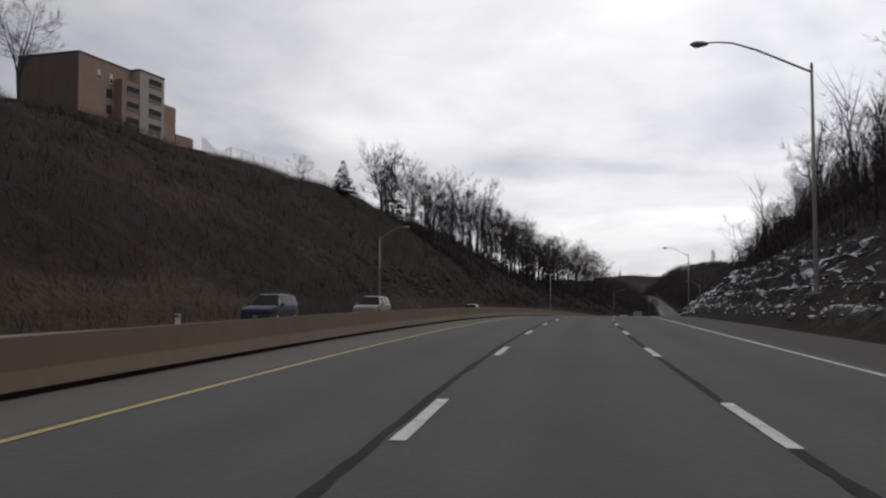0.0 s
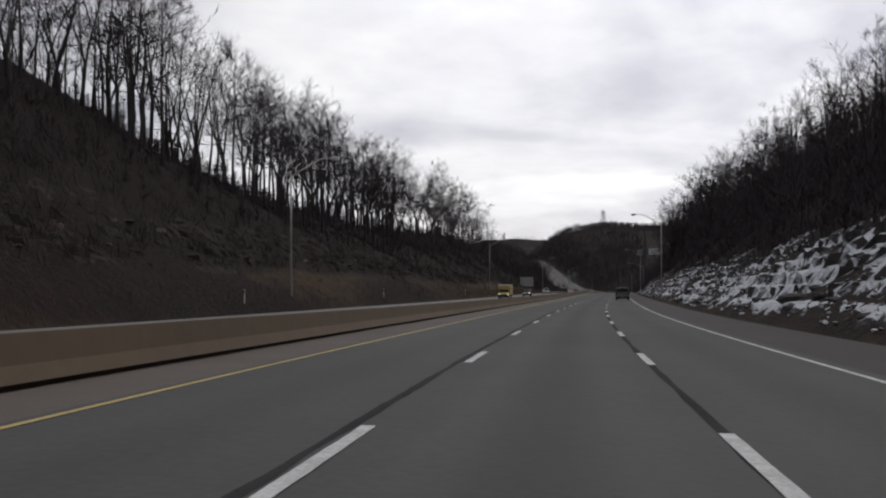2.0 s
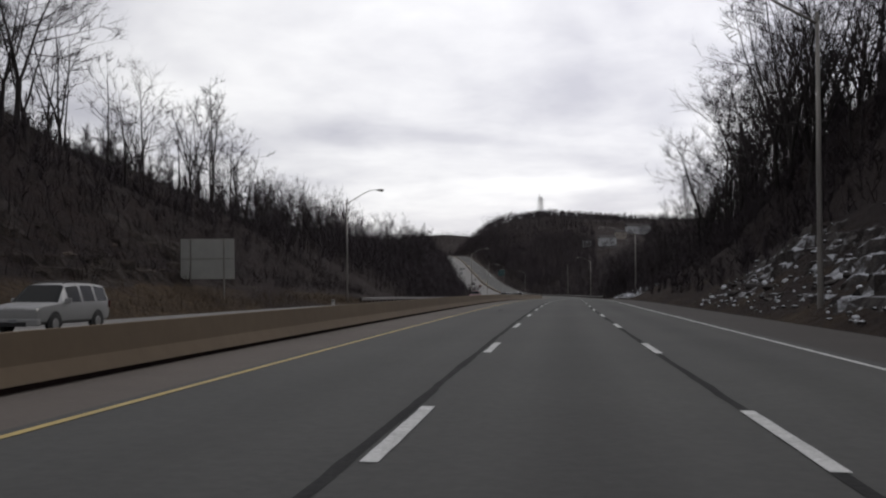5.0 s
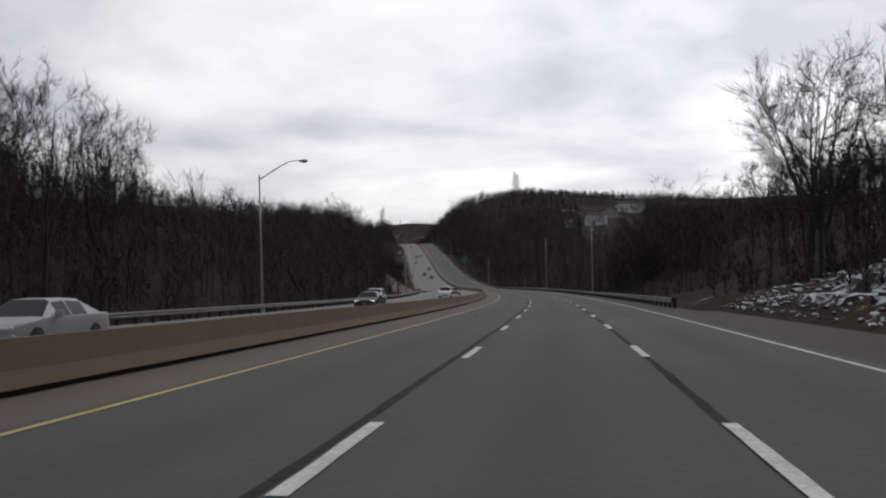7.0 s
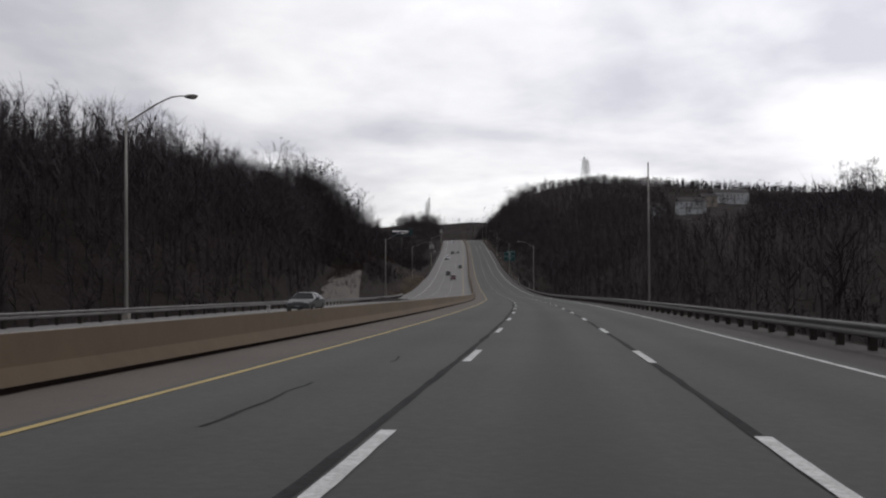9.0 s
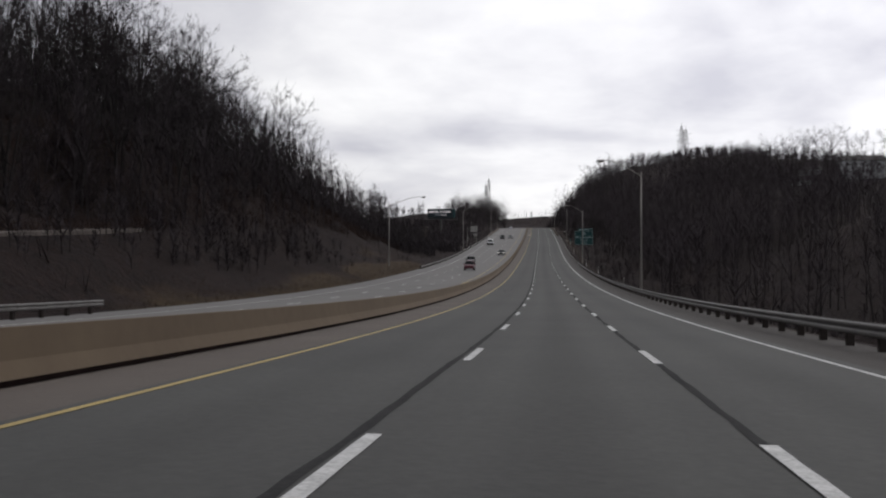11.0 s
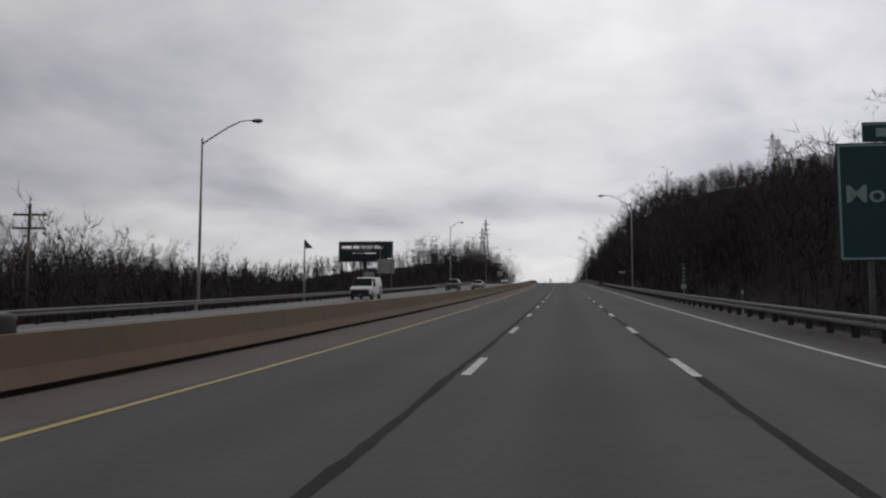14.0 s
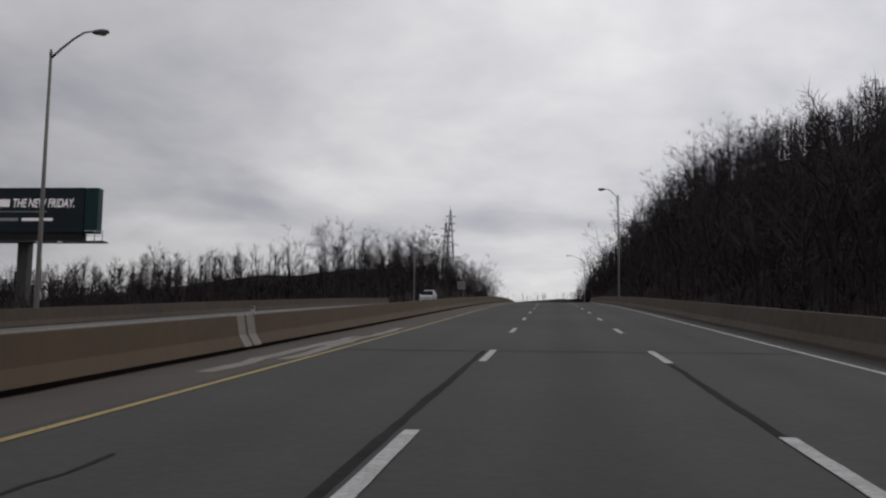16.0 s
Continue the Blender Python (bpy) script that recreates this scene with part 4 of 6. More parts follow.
# ---- far and dense woods, nobody could count them ----
def far_woods(name, label, places, seed, tall=(10, 15), spray=26, thick=(0.05, 0.13)):
    """Many leafless trees in one mesh: a thin stem each, with ascending sprays that fork, in an oval crown."""
    rng = np.random.default_rng(seed)
    base = np.array([tuple(at(s, o, terrain(s, o) - 0.5)) for s, o in places if not (open_crest(s, o) or clearing(s, o) or on_ramp(s, o))])
    n = len(base)
    h = rng.uniform(*tall, n)
    lean = np.column_stack((rng.normal(0, 0.05, n), rng.normal(0, 0.05, n), np.ones(n)))
    ang = np.arange(3) * 2.094
    foot = base[:, None] + (h * 0.011)[:, None, None] * np.column_stack((np.cos(ang), np.sin(ang), np.zeros(3)))
    top = base + lean * (h * 0.8)[:, None]
    stems = np.stack([foot[:, 0], foot[:, 1], top, foot[:, 1], foot[:, 2], top, foot[:, 2], foot[:, 0], top], 1).reshape(-1, 3)
    u, a = rng.uniform(0.2, 1.0, (n, spray)), rng.uniform(0, 6.283, (n, spray))
    q = base[:, None] + lean[:, None] * (h[:, None] * 0.8 * u)[..., None]
    ln = (h[:, None] * rng.uniform(0.2, 0.36, (n, spray)) * np.sqrt(np.maximum(0.15, 1 - ((u - 0.5) / 0.62) ** 2)))[..., None]
    d = np.stack((np.cos(a), np.sin(a), rng.uniform(0.35, 1.1, (n, spray)) + 0.5 * u), -1)
    d /= np.linalg.norm(d, axis=-1, keepdims=True)
    w = np.stack((-np.sin(a), np.cos(a), rng.normal(0, 0.5, (n, spray))), -1) * rng.uniform(*thick, (n, spray))[..., None]
    mid = q + d * ln * 0.5
    tip = q + (d + np.stack((rng.normal(0, 0.2, a.shape), rng.normal(0, 0.2, a.shape), np.full(a.shape, 0.25)), -1)) * ln
    tris = [np.stack((q - w, q + w, tip), 2)]
    for _ in range(2):
        e = np.stack((rng.normal(0, 1, a.shape), rng.normal(0, 1, a.shape), rng.uniform(0, 1.3, a.shape)), -1)
        e /= np.linalg.norm(e, axis=-1, keepdims=True)
        tris.append(np.stack((mid - w * 0.6, mid + w * 0.6, mid + e * ln * 0.5), 2))
    vs = np.concatenate([stems] + [x.reshape(-1, 3) for x in tris])
    me = bpy.data.meshes.new(name)
    k = len(vs) // 3
    me.vertices.add(len(vs))
    me.vertices.foreach_set("co", vs.ravel())
    me.loops.add(len(vs))
    me.loops.foreach_set("vertex_index", np.arange(len(vs)))
    me.polygons.add(k)
    me.polygons.foreach_set("loop_start", np.arange(k) * 3)
    me.materials.append(BARK)
    me.materials.append(TWIG)
    me.polygons.foreach_set("material_index", np.where(np.arange(k) < n * 3, 0, 1))
    me.update(calc_edges=True)
    return thing(name, me, label, "woods", kind="stuff")


def spots(n, s0, s1, o0, o1, seed):
    r = random.Random(seed)
    return [(r.uniform(s0, s1), r.uniform(o0, o1)) for _ in range(n)]


FINE = (0.025, 0.06)
far_woods("woods", "dense leafless woods on the left hillside", spots(520, 540, 1000, -80, -40, 2) + spots(420, 820, 1125, -80, -36, 3), 31, spray=30, thick=FINE)
far_woods("woods", "dense leafless woods on the right hillside", spots(560, -60, 560, 23, 70, 4) + spots(420, 560, 800, 24, 90, 5) + spots(420, 780, 1120, 24, 75, 6), 32, spray=30, thick=FINE)
far_woods("woods", "dense leafless woods high on the valley sides", spots(500, 540, 1125, -160, -80, 15) + spots(700, 780, 1150, 75, 200, 16), 36, (7, 11), 30, (0.05, 0.11))
far_woods("woods", "dense dark woods on the tall hill beside the climb", spots(600, 1080, 1300, 27, 80, 7) + spots(300, 1260, 1420, 16, 80, 19) + spots(600, 1400, 1720, 15, 80, 8) + spots(160, 1650, 1900, 12, 80, 14), 33, spray=28, thick=(0.028, 0.065))
far_woods("woods", "dense dark woods on the ridge above the climb", spots(1100, 1080, 1720, 80, 170, 17) + spots(300, 1100, 1700, 170, 230, 18), 37, (7, 11), 34, (0.05, 0.11))
far_woods("woods", "low dense woods along the top of the ridge", spots(900, 1080, 1700, 190, 345, 20), 38, (4, 8), 22, (0.1, 0.2))
far_woods("woods", "low line of leafless trees in the valley", spots(800, 1160, 1560, -200, -80, 9) + spots(200, 1480, 1850, -70, -30, 10) + spots(1300, 1150, 1900, -420, -150, 11), 34, (8, 13), 24, (0.04, 0.09))
far_woods("woods", "distant wooded ridges behind the valley", spots(300, 1000, 1900, 250, 400, 12) + spots(500, 560, 1150, -330, -150, 13), 35, (9, 14), 18)


def thicket(key, n, s0, s1, o0, o1, seed, tall=(2.5, 6.0)):
    return far_woods("thicket", "dark tangle of saplings on the " + key, spots(n, s0, s1, o0, o1, seed), seed + 60, tall, 28, (0.02, 0.048))


thicket("left crest", 1300, 190, 560, -62, -36, 51, (2.0, 5.0))
thicket("steep right bank", 1000, 190, 560, 19, 36, 72, (1.5, 5))
thicket("upper right cutting", 1500, 60, 640, 26, 60, 68, (4, 9))
thicket("left hill above the valley", 900, 560, 740, -84, -27, 69, (5, 10))
thicket("left hill beyond the valley", 700, 735, 935, -84, -29, 73, (3.5, 6.5))
thicket("left hill beyond the valley", 700, 800, 930, -95, -34, 70, (6, 10.5))
thicket("foot of the wooded slope", 750, 1104, 1180, -56, -26, 65, (2.2, 5))
thicket("dark brush beside the oncoming lanes", 520, 928, 1012, -62, -28.5, 74, (2, 5.5))
thicket("lower slope beside the oncoming lanes", 200, 935, 1115, -48, -36, 66, (1.0, 3.0))
thicket("crest of the road", 260, 1600, 1890, 11.8, 21, 67, (4, 8))
thicket("right cutting", 760, 150, 600, 21, 50, 52)
thicket("slope beside the oncoming lanes", 1200, 900, 1125, -80, -39, 57, (4, 9))
thicket("wooded shoulder of the slope", 600, 1050, 1135, -70, -43, 61, (4, 7.5))
thicket("low right bank", 420, 462, 625, 12.5, 26, 64, (1.2, 3.5))
thicket("right bank beyond the cutting", 170, 735, 785, 24, 42, 62, (8, 15))
thicket("left valley slope", 800, 560, 920, -80, -34, 58, (3, 9))
thicket("left valley floor", 900, 1165, 1360, -66, -35, 63, (4, 8))
thicket("left valley", 1500, 1100, 1500, -90, -32, 53, (3, 6.5))
thicket("left knoll", 700, 1450, 1760, -60, -27, 54, (3, 8))
far_woods("thicket", "dark brush along the high ridge", spots(1300, 1050, 1700, 90, 230, 60), 71, (3, 6.5), 22, (0.05, 0.11))
far_woods("woods", "low dark line of trees across the valley", spots(1300, 1165, 1480, -150, -50, 75), 76, (4.5, 8), 24, (0.07, 0.15))
thicket("far ridge", 400, 2250, 2480, -60, 200, 59, (8, 13))
thicket("right valley edge", 500, 640, 1290, 14, 40, 55, (2, 5))
thicket("tall right hill", 500, 1250, 1600, 13, 40, 56, (3, 7))


# ---- undergrowth and dry grass on the banks ----
def tufts(name, label, mat, n, area, seed, size, blades):
    rnd = random.Random(seed)
    vs, fs = [], []
    for _ in range(n):
        s, o = area(rnd)
        b = at(s, o, hill(s, o))
        for _ in range(blades):
            a = rnd.uniform(0, 6.283)
            h = rnd.uniform(*size)
            q = b + Vector((rnd.gauss(0, 0.35), rnd.gauss(0, 0.35), -0.08))
            w = Vector((-math.sin(a), math.cos(a), 0)) * h * 0.016
            t = q + Vector((math.cos(a) * h * rnd.uniform(0.2, 1.1), math.sin(a) * h * rnd.uniform(0.2, 1.1), h))
            m = len(vs)
            vs.extend((q - w, q + w, t))
            fs.append((m, m + 1, m + 2))
    me = bpy.data.meshes.new(name)
    me.from_pydata(vs, [], fs)
    me.materials.append(mat)
    return thing(name, me, label, "undergrowth", kind="stuff")


tufts("dry_grass", "clumps of tan dry grass on the bank", STRAW, 3000, lambda r: (r.choice((r.uniform(20, 120), r.uniform(100, 340), r.uniform(325, 520), r.uniform(330, 520))), -23.4 - abs(r.gauss(0, 2.0))), 41, (0.4, 1.05), 8)
tufts("dry_grass", "clumps of tan dry grass beside the oncoming lanes", STRAW, 1500, lambda r: (r.uniform(930, 1070), -23.4 - abs(r.gauss(0, 2.2))), 42, (0.25, 0.7), 5)
tufts("brush", "tangled brown brush on the left slope", BRUSH, 8000, lambda r: (r.uniform(190, 540), -r.uniform(28, 60)), 43, (0.5, 1.7), 9)
tufts("brush", "tangled brown brush on the right slope", BRUSH, 9000, lambda r: (r.uniform(0, 640), r.uniform(18, 55)), 44, (0.5, 2.0), 9)
tufts("brush", "tangled brown brush in the valley", BRUSH, 8000, lambda r: r.choice(((r.uniform(560, 1120), -r.uniform(27, 75)), (r.uniform(640, 1300), r.uniform(12.5, 60)), (r.uniform(1280, 1640), r.uniform(12, 45)), (r.uniform(1150, 1600), -r.uniform(25, 70)))), 45, (0.6, 2.4), 8)
tufts("brush", "tangled red-brown brush on the bare left slope", BRUSH_RED, 9000, lambda r: (r.uniform(-20, 215), -r.uniform(27, 78)), 47, (0.4, 1.5), 7)
tufts("brush", "tangled red-brown brush beside the oncoming lanes", BRUSH_RED, 5000, lambda r: (r.uniform(925, 1120), -r.uniform(36, 50)), 48, (0.5, 1.8), 8)
tufts("dry_grass", "thin dry weeds along the right shoulder", STRAW, 1500, lambda r: (r.uniform(0, 1300), 10.9 + abs(r.gauss(0, 0.7))), 46, (0.15, 0.45), 4)


# ---- ledges: broken rock with snow on the right, tan rock on the left ----
def rock_mesh(seed, mat):
    rnd = random.Random(seed)
    bm = bmesh.new()
    bmesh.ops.create_icosphere(bm, subdivisions=2, radius=0.6)
    ax = [Vector((rnd.gauss(0, 1), rnd.gauss(0, 1), rnd.gauss(0, 1))).normalized() for _ in range(7)]
    cut = [rnd.uniform(0.3, 0.48) for _ in ax]
    for v in bm.verts:
        for a, c in zip(ax, cut):
            d = v.co.dot(a)
            if d > c:
                v.co -= a * (d - c)
        v.co += Vector((rnd.gauss(0, 0.02), rnd.gauss(0, 0.02), rnd.gauss(0, 0.02)))
        v.co.z *= 0.72
    return finish(bm, "rock", mat)


ROCKS = [rock_mesh(k, ROCK) for k in range(6)]
ROCKS_TAN = [rock_mesh(20 + k, ROCK_TAN) for k in range(5)]


def ledge_material(name, rock1, rock2, top, lo, hi):
    """Rock on the steep faces, something else (snow, dead grass) on the flat ones, with a ragged edge."""
    m = bpy.data.materials.new(name)
    m.use_nodes = True
    t = m.node_tree
    b = t.nodes["Principled BSDF"]
    b.inputs["Roughness"].default_value, b.inputs["Specular IOR Level"].default_value = 0.92, 0.15
    co, ge, sp = t.nodes.new("ShaderNodeTexCoord"), t.nodes.new("ShaderNodeNewGeometry"), t.nodes.new("ShaderNodeSeparateXYZ")
    t.links.new(ge.outputs["Normal"], sp.inputs[0])
    ns = []
    for sc in (0.4, 1.9, 8.0):
        n = t.nodes.new("ShaderNodeTexNoise")
        n.inputs["Scale"].default_value, n.inputs["Detail"].default_value, n.inputs["Roughness"].default_value = sc, 6.0, 0.65
        t.links.new(co.outputs["Object"], n.inputs["Vector"])
        ns.append(n.outputs[0])

    def mixc(fac, a, c):
        n = t.nodes.new("ShaderNodeMix")
        n.data_type = "RGBA"
        t.links.new(fac, n.inputs[0])
        for i, v in ((6, a), (7, c)):
            if isinstance(v, tuple):
                n.inputs[i].default_value = (*v, 1)
            else:
                t.links.new(v, n.inputs[i])
        return n.outputs[2]

    def rng(v, l, h):
        n = t.nodes.new("ShaderNodeMapRange")
        n.inputs[1].default_value, n.inputs[2].default_value = l, h
        t.links.new(v, n.inputs[0])
        return n.outputs[0]

    rock = mixc(rng(ns[1], 0.35, 0.65), rock1, rock2)
    rock = mixc(rng(ns[2], 0.5, 0.75), rock, tuple(v * 0.45 for v in rock2))
    deep, first = t.nodes.new("ShaderNodeAttribute"), t.nodes.new("ShaderNodeMath")
    deep.attribute_name = "deep"
    t.links.new(sp.outputs["Z"], first.inputs[0])
    t.links.new(deep.outputs["Fac"], first.inputs[1])
    s = first.outputs[0]
    for n, w in ((ns[0], 0.9), (ns[1], 0.8), (ns[2], 0.45)):
        ad, mu = t.nodes.new("ShaderNodeMath"), t.nodes.new("ShaderNodeMath")
        mu.operation = "MULTIPLY_ADD"
        mu.inputs[1].default_value, mu.inputs[2].default_value = w, -w / 2
        t.links.new(n, mu.inputs[0])
        t.links.new(s, ad.inputs[0])
        t.links.new(mu.outputs[0], ad.inputs[1])
        s = ad.outputs[0]
    topc = mixc(rng(ns[2], 0.4, 0.7), top, tuple(v * 0.62 for v in top))
    t.links.new(mixc(rng(s, lo, hi), rock, topc), b.inputs["Base Color"])
    bp = t.nodes.new("ShaderNodeBump")
    bp.inputs["Strength"].default_value, bp.inputs["Distance"].default_value = 0.7, 0.12
    t.links.new(ns[2], bp.inputs["Height"])
    t.links.new(bp.outputs[0], b.inputs["Normal"])
    return m


def ledge(name, label, s0, s1, o0, o1, ds, do, amp, mat, seed, lift, cover=None):
    """A bank broken into uneven steps; cover gives how deep the snow lies along it."""
    ns, no = int((s1 - s0) / ds) + 1, int(abs(o1 - o0) / do) + 1
    vs, deep = [], []
    for i in range(ns):
        s = s0 + i * ds
        for j in range(no):
            u = j / (no - 1)
            o = o0 + (o1 - o0) * u
            p = at(s, o)
            q = Vector((p.x, p.y, seed))
            h = hill(s, o)
            ends = min(1.0, (s - s0) / 12, (s1 - s) / 12)
            env = min(1.0, u * 7, (1 - u) * 3.5) * max(ends, 0)
            n = noise.noise(q * 0.16) * 0.9 + noise.noise(q * 0.45) * 0.6 + noise.noise(q * 1.3) * 0.34 + noise.noise(q * 2.9) * 0.16 + noise.noise(q * 6.1) * 0.07
            step = 0.85
            t = (h + n * amp * (0.45 + 0.8 * u)) / step
            deep.append((float(np.interp(s, *cover)) if cover else 0.0) + 0.28 * noise.noise(q * 0.11) - max(0.0, u - 0.45) * 0.7 - max(0.0, 0.1 - u) * 5)
            f = t - math.floor(t)
            terr = (math.floor(t) + min(1.0, max(0.0, (f - 0.55) / 0.4)) ** 1.5) * step
            z = h + (terr - h) * 0.85 * env + lift * env - 0.12 * (1 - env)
            jx, jy = noise.noise(q * 1.9) * 0.45 * env, noise.noise(q * 2.3 + Vector((5, 0, 0))) * 0.45 * env
            vs.append(at(s + jx, o + jy, z))
    fs = [(i * no + j, i * no + j + 1, (i + 1) * no + j + 1, (i + 1) * no + j) for i in range(ns - 1) for j in range(no - 1)]
    me = bpy.data.meshes.new(name)
    me.from_pydata(vs, [], fs if o1 > o0 else [f[::-1] for f in fs])
    me.attributes.new("deep", "FLOAT", "POINT").data.foreach_set("value", deep)
    me.materials.append(mat)
    return thing(name, me, label, "rock ledge", kind="structure")


SNOW_LEDGE = ledge_material("snowy_rock", (0.065, 0.058, 0.057), (0.022, 0.02, 0.0205), (0.62, 0.64, 0.68), 0.62, 0.84)
BARE_LEDGE = ledge_material("half_snowy_rock", (0.07, 0.062, 0.058), (0.028, 0.025, 0.025), (0.46, 0.47, 0.5), 0.68, 0.94)
TAN_LEDGE = ledge_material("tan_grassy_rock", (0.042, 0.033, 0.028), (0.018, 0.0145, 0.014), (0.034, 0.026, 0.02), 0.55, 0.9)
ledge_r = ledge("rock_ledge", "broken grey rock ledge covered in patchy snow", 16, 352, 10.9, 21.5, 0.36, 0.28, 1.5, SNOW_LEDGE, 3.0, 0.2, ((16, 60, 95, 125, 150, 210, 260, 350), (-0.2, -0.12, 0.05, 0.16, 0.25, 0.2, 0.05, 0.0)))
ledge_r2 = ledge("rock_ledge", "grey rock ledge with thin snow", 346, 470, 10.9, 19, 0.42, 0.3, 1.4, BARE_LEDGE, 7.0, 0.2)
ledge_r3 = ledge("rock_ledge", "low rock ledge with patchy snow", 540, 612, 11.4, 18, 0.42, 0.3, 1.0, SNOW_LEDGE, 9.0, 0.15)
ledge_l = ledge("rock_ledge", "weathered brown rock outcrop with dry grass", 95, 490, -27.0, -36, 0.6, 0.4, 1.5, TAN_LEDGE, 5.0, 0.2)
rr = random.Random(77)


def scatter(parent, meshes, n, s0, s1, o0, o1, lo, hi, flat=1.0):
    for _ in range(n):
        s, o = rr.uniform(s0, s1), rr.uniform(o0, o1)
        z = rr.uniform(lo, hi)
        c = new("rock", rr.choice(meshes))
        c.parent = parent
        c.matrix_basis = Matrix.Translation(at(s, o, hill(s, o) - 0.1 * z)) @ Matrix.Rotation(rr.uniform(0, 6.28), 4, "Z") @ Matrix.Rotation(rr.gauss(0, 0.25), 4, "X") @ Matrix.Diagonal((z * rr.uniform(0.9, 2.0), z * rr.uniform(0.8, 1.5), z * flat * rr.uniform(0.6, 1.1), 1))


def rubble(label, n, s0, s1, seed):
    """Small broken stones, some capped with snow."""
    rnd = random.Random(seed)
    shapes = []
    for k in range(6):
        bm = bmesh.new()
        bmesh.ops.create_icosphere(bm, subdivisions=1, radius=0.5)
        for v in bm.verts:
            v.co *= rnd.uniform(0.65, 1.2)
        shapes.append((np.array([tuple(v.co) for v in bm.verts]), [[v.index for v in f.verts] for f in bm.faces]))
        bm.free()
    vs, fs, ms, base = [], [], [], 0
    for _ in range(n):
        s, o = rnd.uniform(s0, s1), 11.0 + abs(rnd.gauss(0, 2.8))
        p = at(s, o, hill(s, o) + 0.1)
        v, f = rnd.choice(shapes)
        z, a = rnd.uniform(0.08, 0.32) * (1.25 if o > 13 else 0.8), rnd.uniform(0, 6.28)
        c, d = math.cos(a), math.sin(a)
        sx, sy, sz = z * rnd.uniform(0.8, 1.8), z * rnd.uniform(0.7, 1.3), z * rnd.uniform(0.5, 1.0)
        x, y = v[:, 0] * sx, v[:, 1] * sy
        vs.append(np.column_stack((x * c - y * d + p.x, x * d + y * c + p.y, v[:, 2] * sz + p.z - 0.04)))
        fs.extend([base + i for i in q] for q in f)
        ms.extend([1 if rnd.random() < (0.3 if o < 13.5 else 0.09) else 0] * len(f))
        base += len(v)
    me = bpy.data.meshes.new("rubble")
    me.from_pydata(np.concatenate(vs).tolist(), [], fs)
    me.materials.append(SNOW_LEDGE)
    me.materials.append(SNOW)
    me.polygons.foreach_set("material_index", ms)
    return thing("rubble", me, label, "rubble", kind="stuff")


rubble("broken grey stones and lumps of snow on the ledge", 1300, 30, 352, 91)
rubble("broken grey stones with thin snow on the bank", 500, 352, 470, 92)
rubble("broken stones and snow beside the shoulder", 700, 540, 614, 93)
scatter(ledge_r, ROCKS, 290, 20, 345, 11.5, 17.5, 0.25, 0.9, 1.0)
scatter(ledge_r2, ROCKS, 90, 350, 465, 12, 17, 0.3, 0.9, 1.0)
scatter(ledge_r3, ROCKS, 50, 545, 610, 12, 19, 0.3, 1.0, 0.7)
scatter(ledge_l, ROCKS_TAN, 150, 110, 480, -34, -27.5, 0.3, 1.1, 0.6)


# ---- vehicles ----
def paint(name, c, rough=0.42, metal=0.08):
    m = material(name, c, tuple(v * 0.85 for v in c), rough, 0.8, 30, 0.02, metal=metal, spec=0.3)
    m.node_tree.nodes["Principled BSDF"].inputs["Coat Weight"].default_value = 0.08
    return m


def glass(name, c=(0.008, 0.009, 0.010), spec=0.12):
    m = bpy.data.materials.new(name)
    m.use_nodes = True
    b = m.node_tree.nodes["Principled BSDF"]
    b.inputs["Base Color"].default_value = (*c, 1)
    b.inputs["Roughness"].default_value, b.inputs["Specular IOR Level"].default_value = 0.08, spec
    return m


TINT = glass("tinted_glass")
SIDE_TINT = glass("clear_side_glass", (0.03, 0.032, 0.034), 0.9)
TYRE = material("tyre_rubber", (0.018, 0.018, 0.018), (0.028, 0.027, 0.026), 0.9, 4, 40, 0.2)
RIM = material("alloy_rim", (0.42, 0.42, 0.42), (0.26, 0.26, 0.26), 0.35, 4, 30, 0.03, metal=0.8)
CHROME = material("chrome", (0.55, 0.55, 0.56), (0.4, 0.4, 0.41), 0.2, 3, 20, 0.02, metal=0.9)
BLACK = material("black_plastic", (0.014, 0.014, 0.015), (0.025, 0.025, 0.026), 0.7, 3, 30, 0.1)
RED_LENS = material("red_lamp_lens", (0.055, 0.004, 0.006), (0.035, 0.003, 0.004), 0.25, 3, 20, 0.02, spec=0.35)
CLEAR_LENS = material("headlamp_lens", (0.55, 0.56, 0.58), (0.35, 0.36, 0.38), 0.12, 3, 20, 0.02, metal=0.4, spec=0.6)
LIT_LENS = glow("lit_headlamp", (1.0, 0.95, 0.86), 1.6)
PLATE = material("number_plate", (0.2, 0.21, 0.22), (0.12, 0.12, 0.13), 0.5, 6, 40, 0.02)


def ring_points(y, w, z0, zm, zb, zr, wr):
    """One cross-section of a car: sill, flank, belt, cant rail, roof edge."""
    half = [(0.80 * w, z0), (0.97 * w, z0 + 0.10), (w, zm), (0.985 * w, zb), (wr, zr - 0.06), (wr - 0.11, zr)]
    if zr - zb < 0.12:
        half[4], half[5] = (0.94 * w, zb + (zr - zb) * 0.7), (0.78 * w, zr)
    return [Vector((x, y, z)) for x, z in half] + [Vector((-x, y, z)) for x, z in half[::-1]]


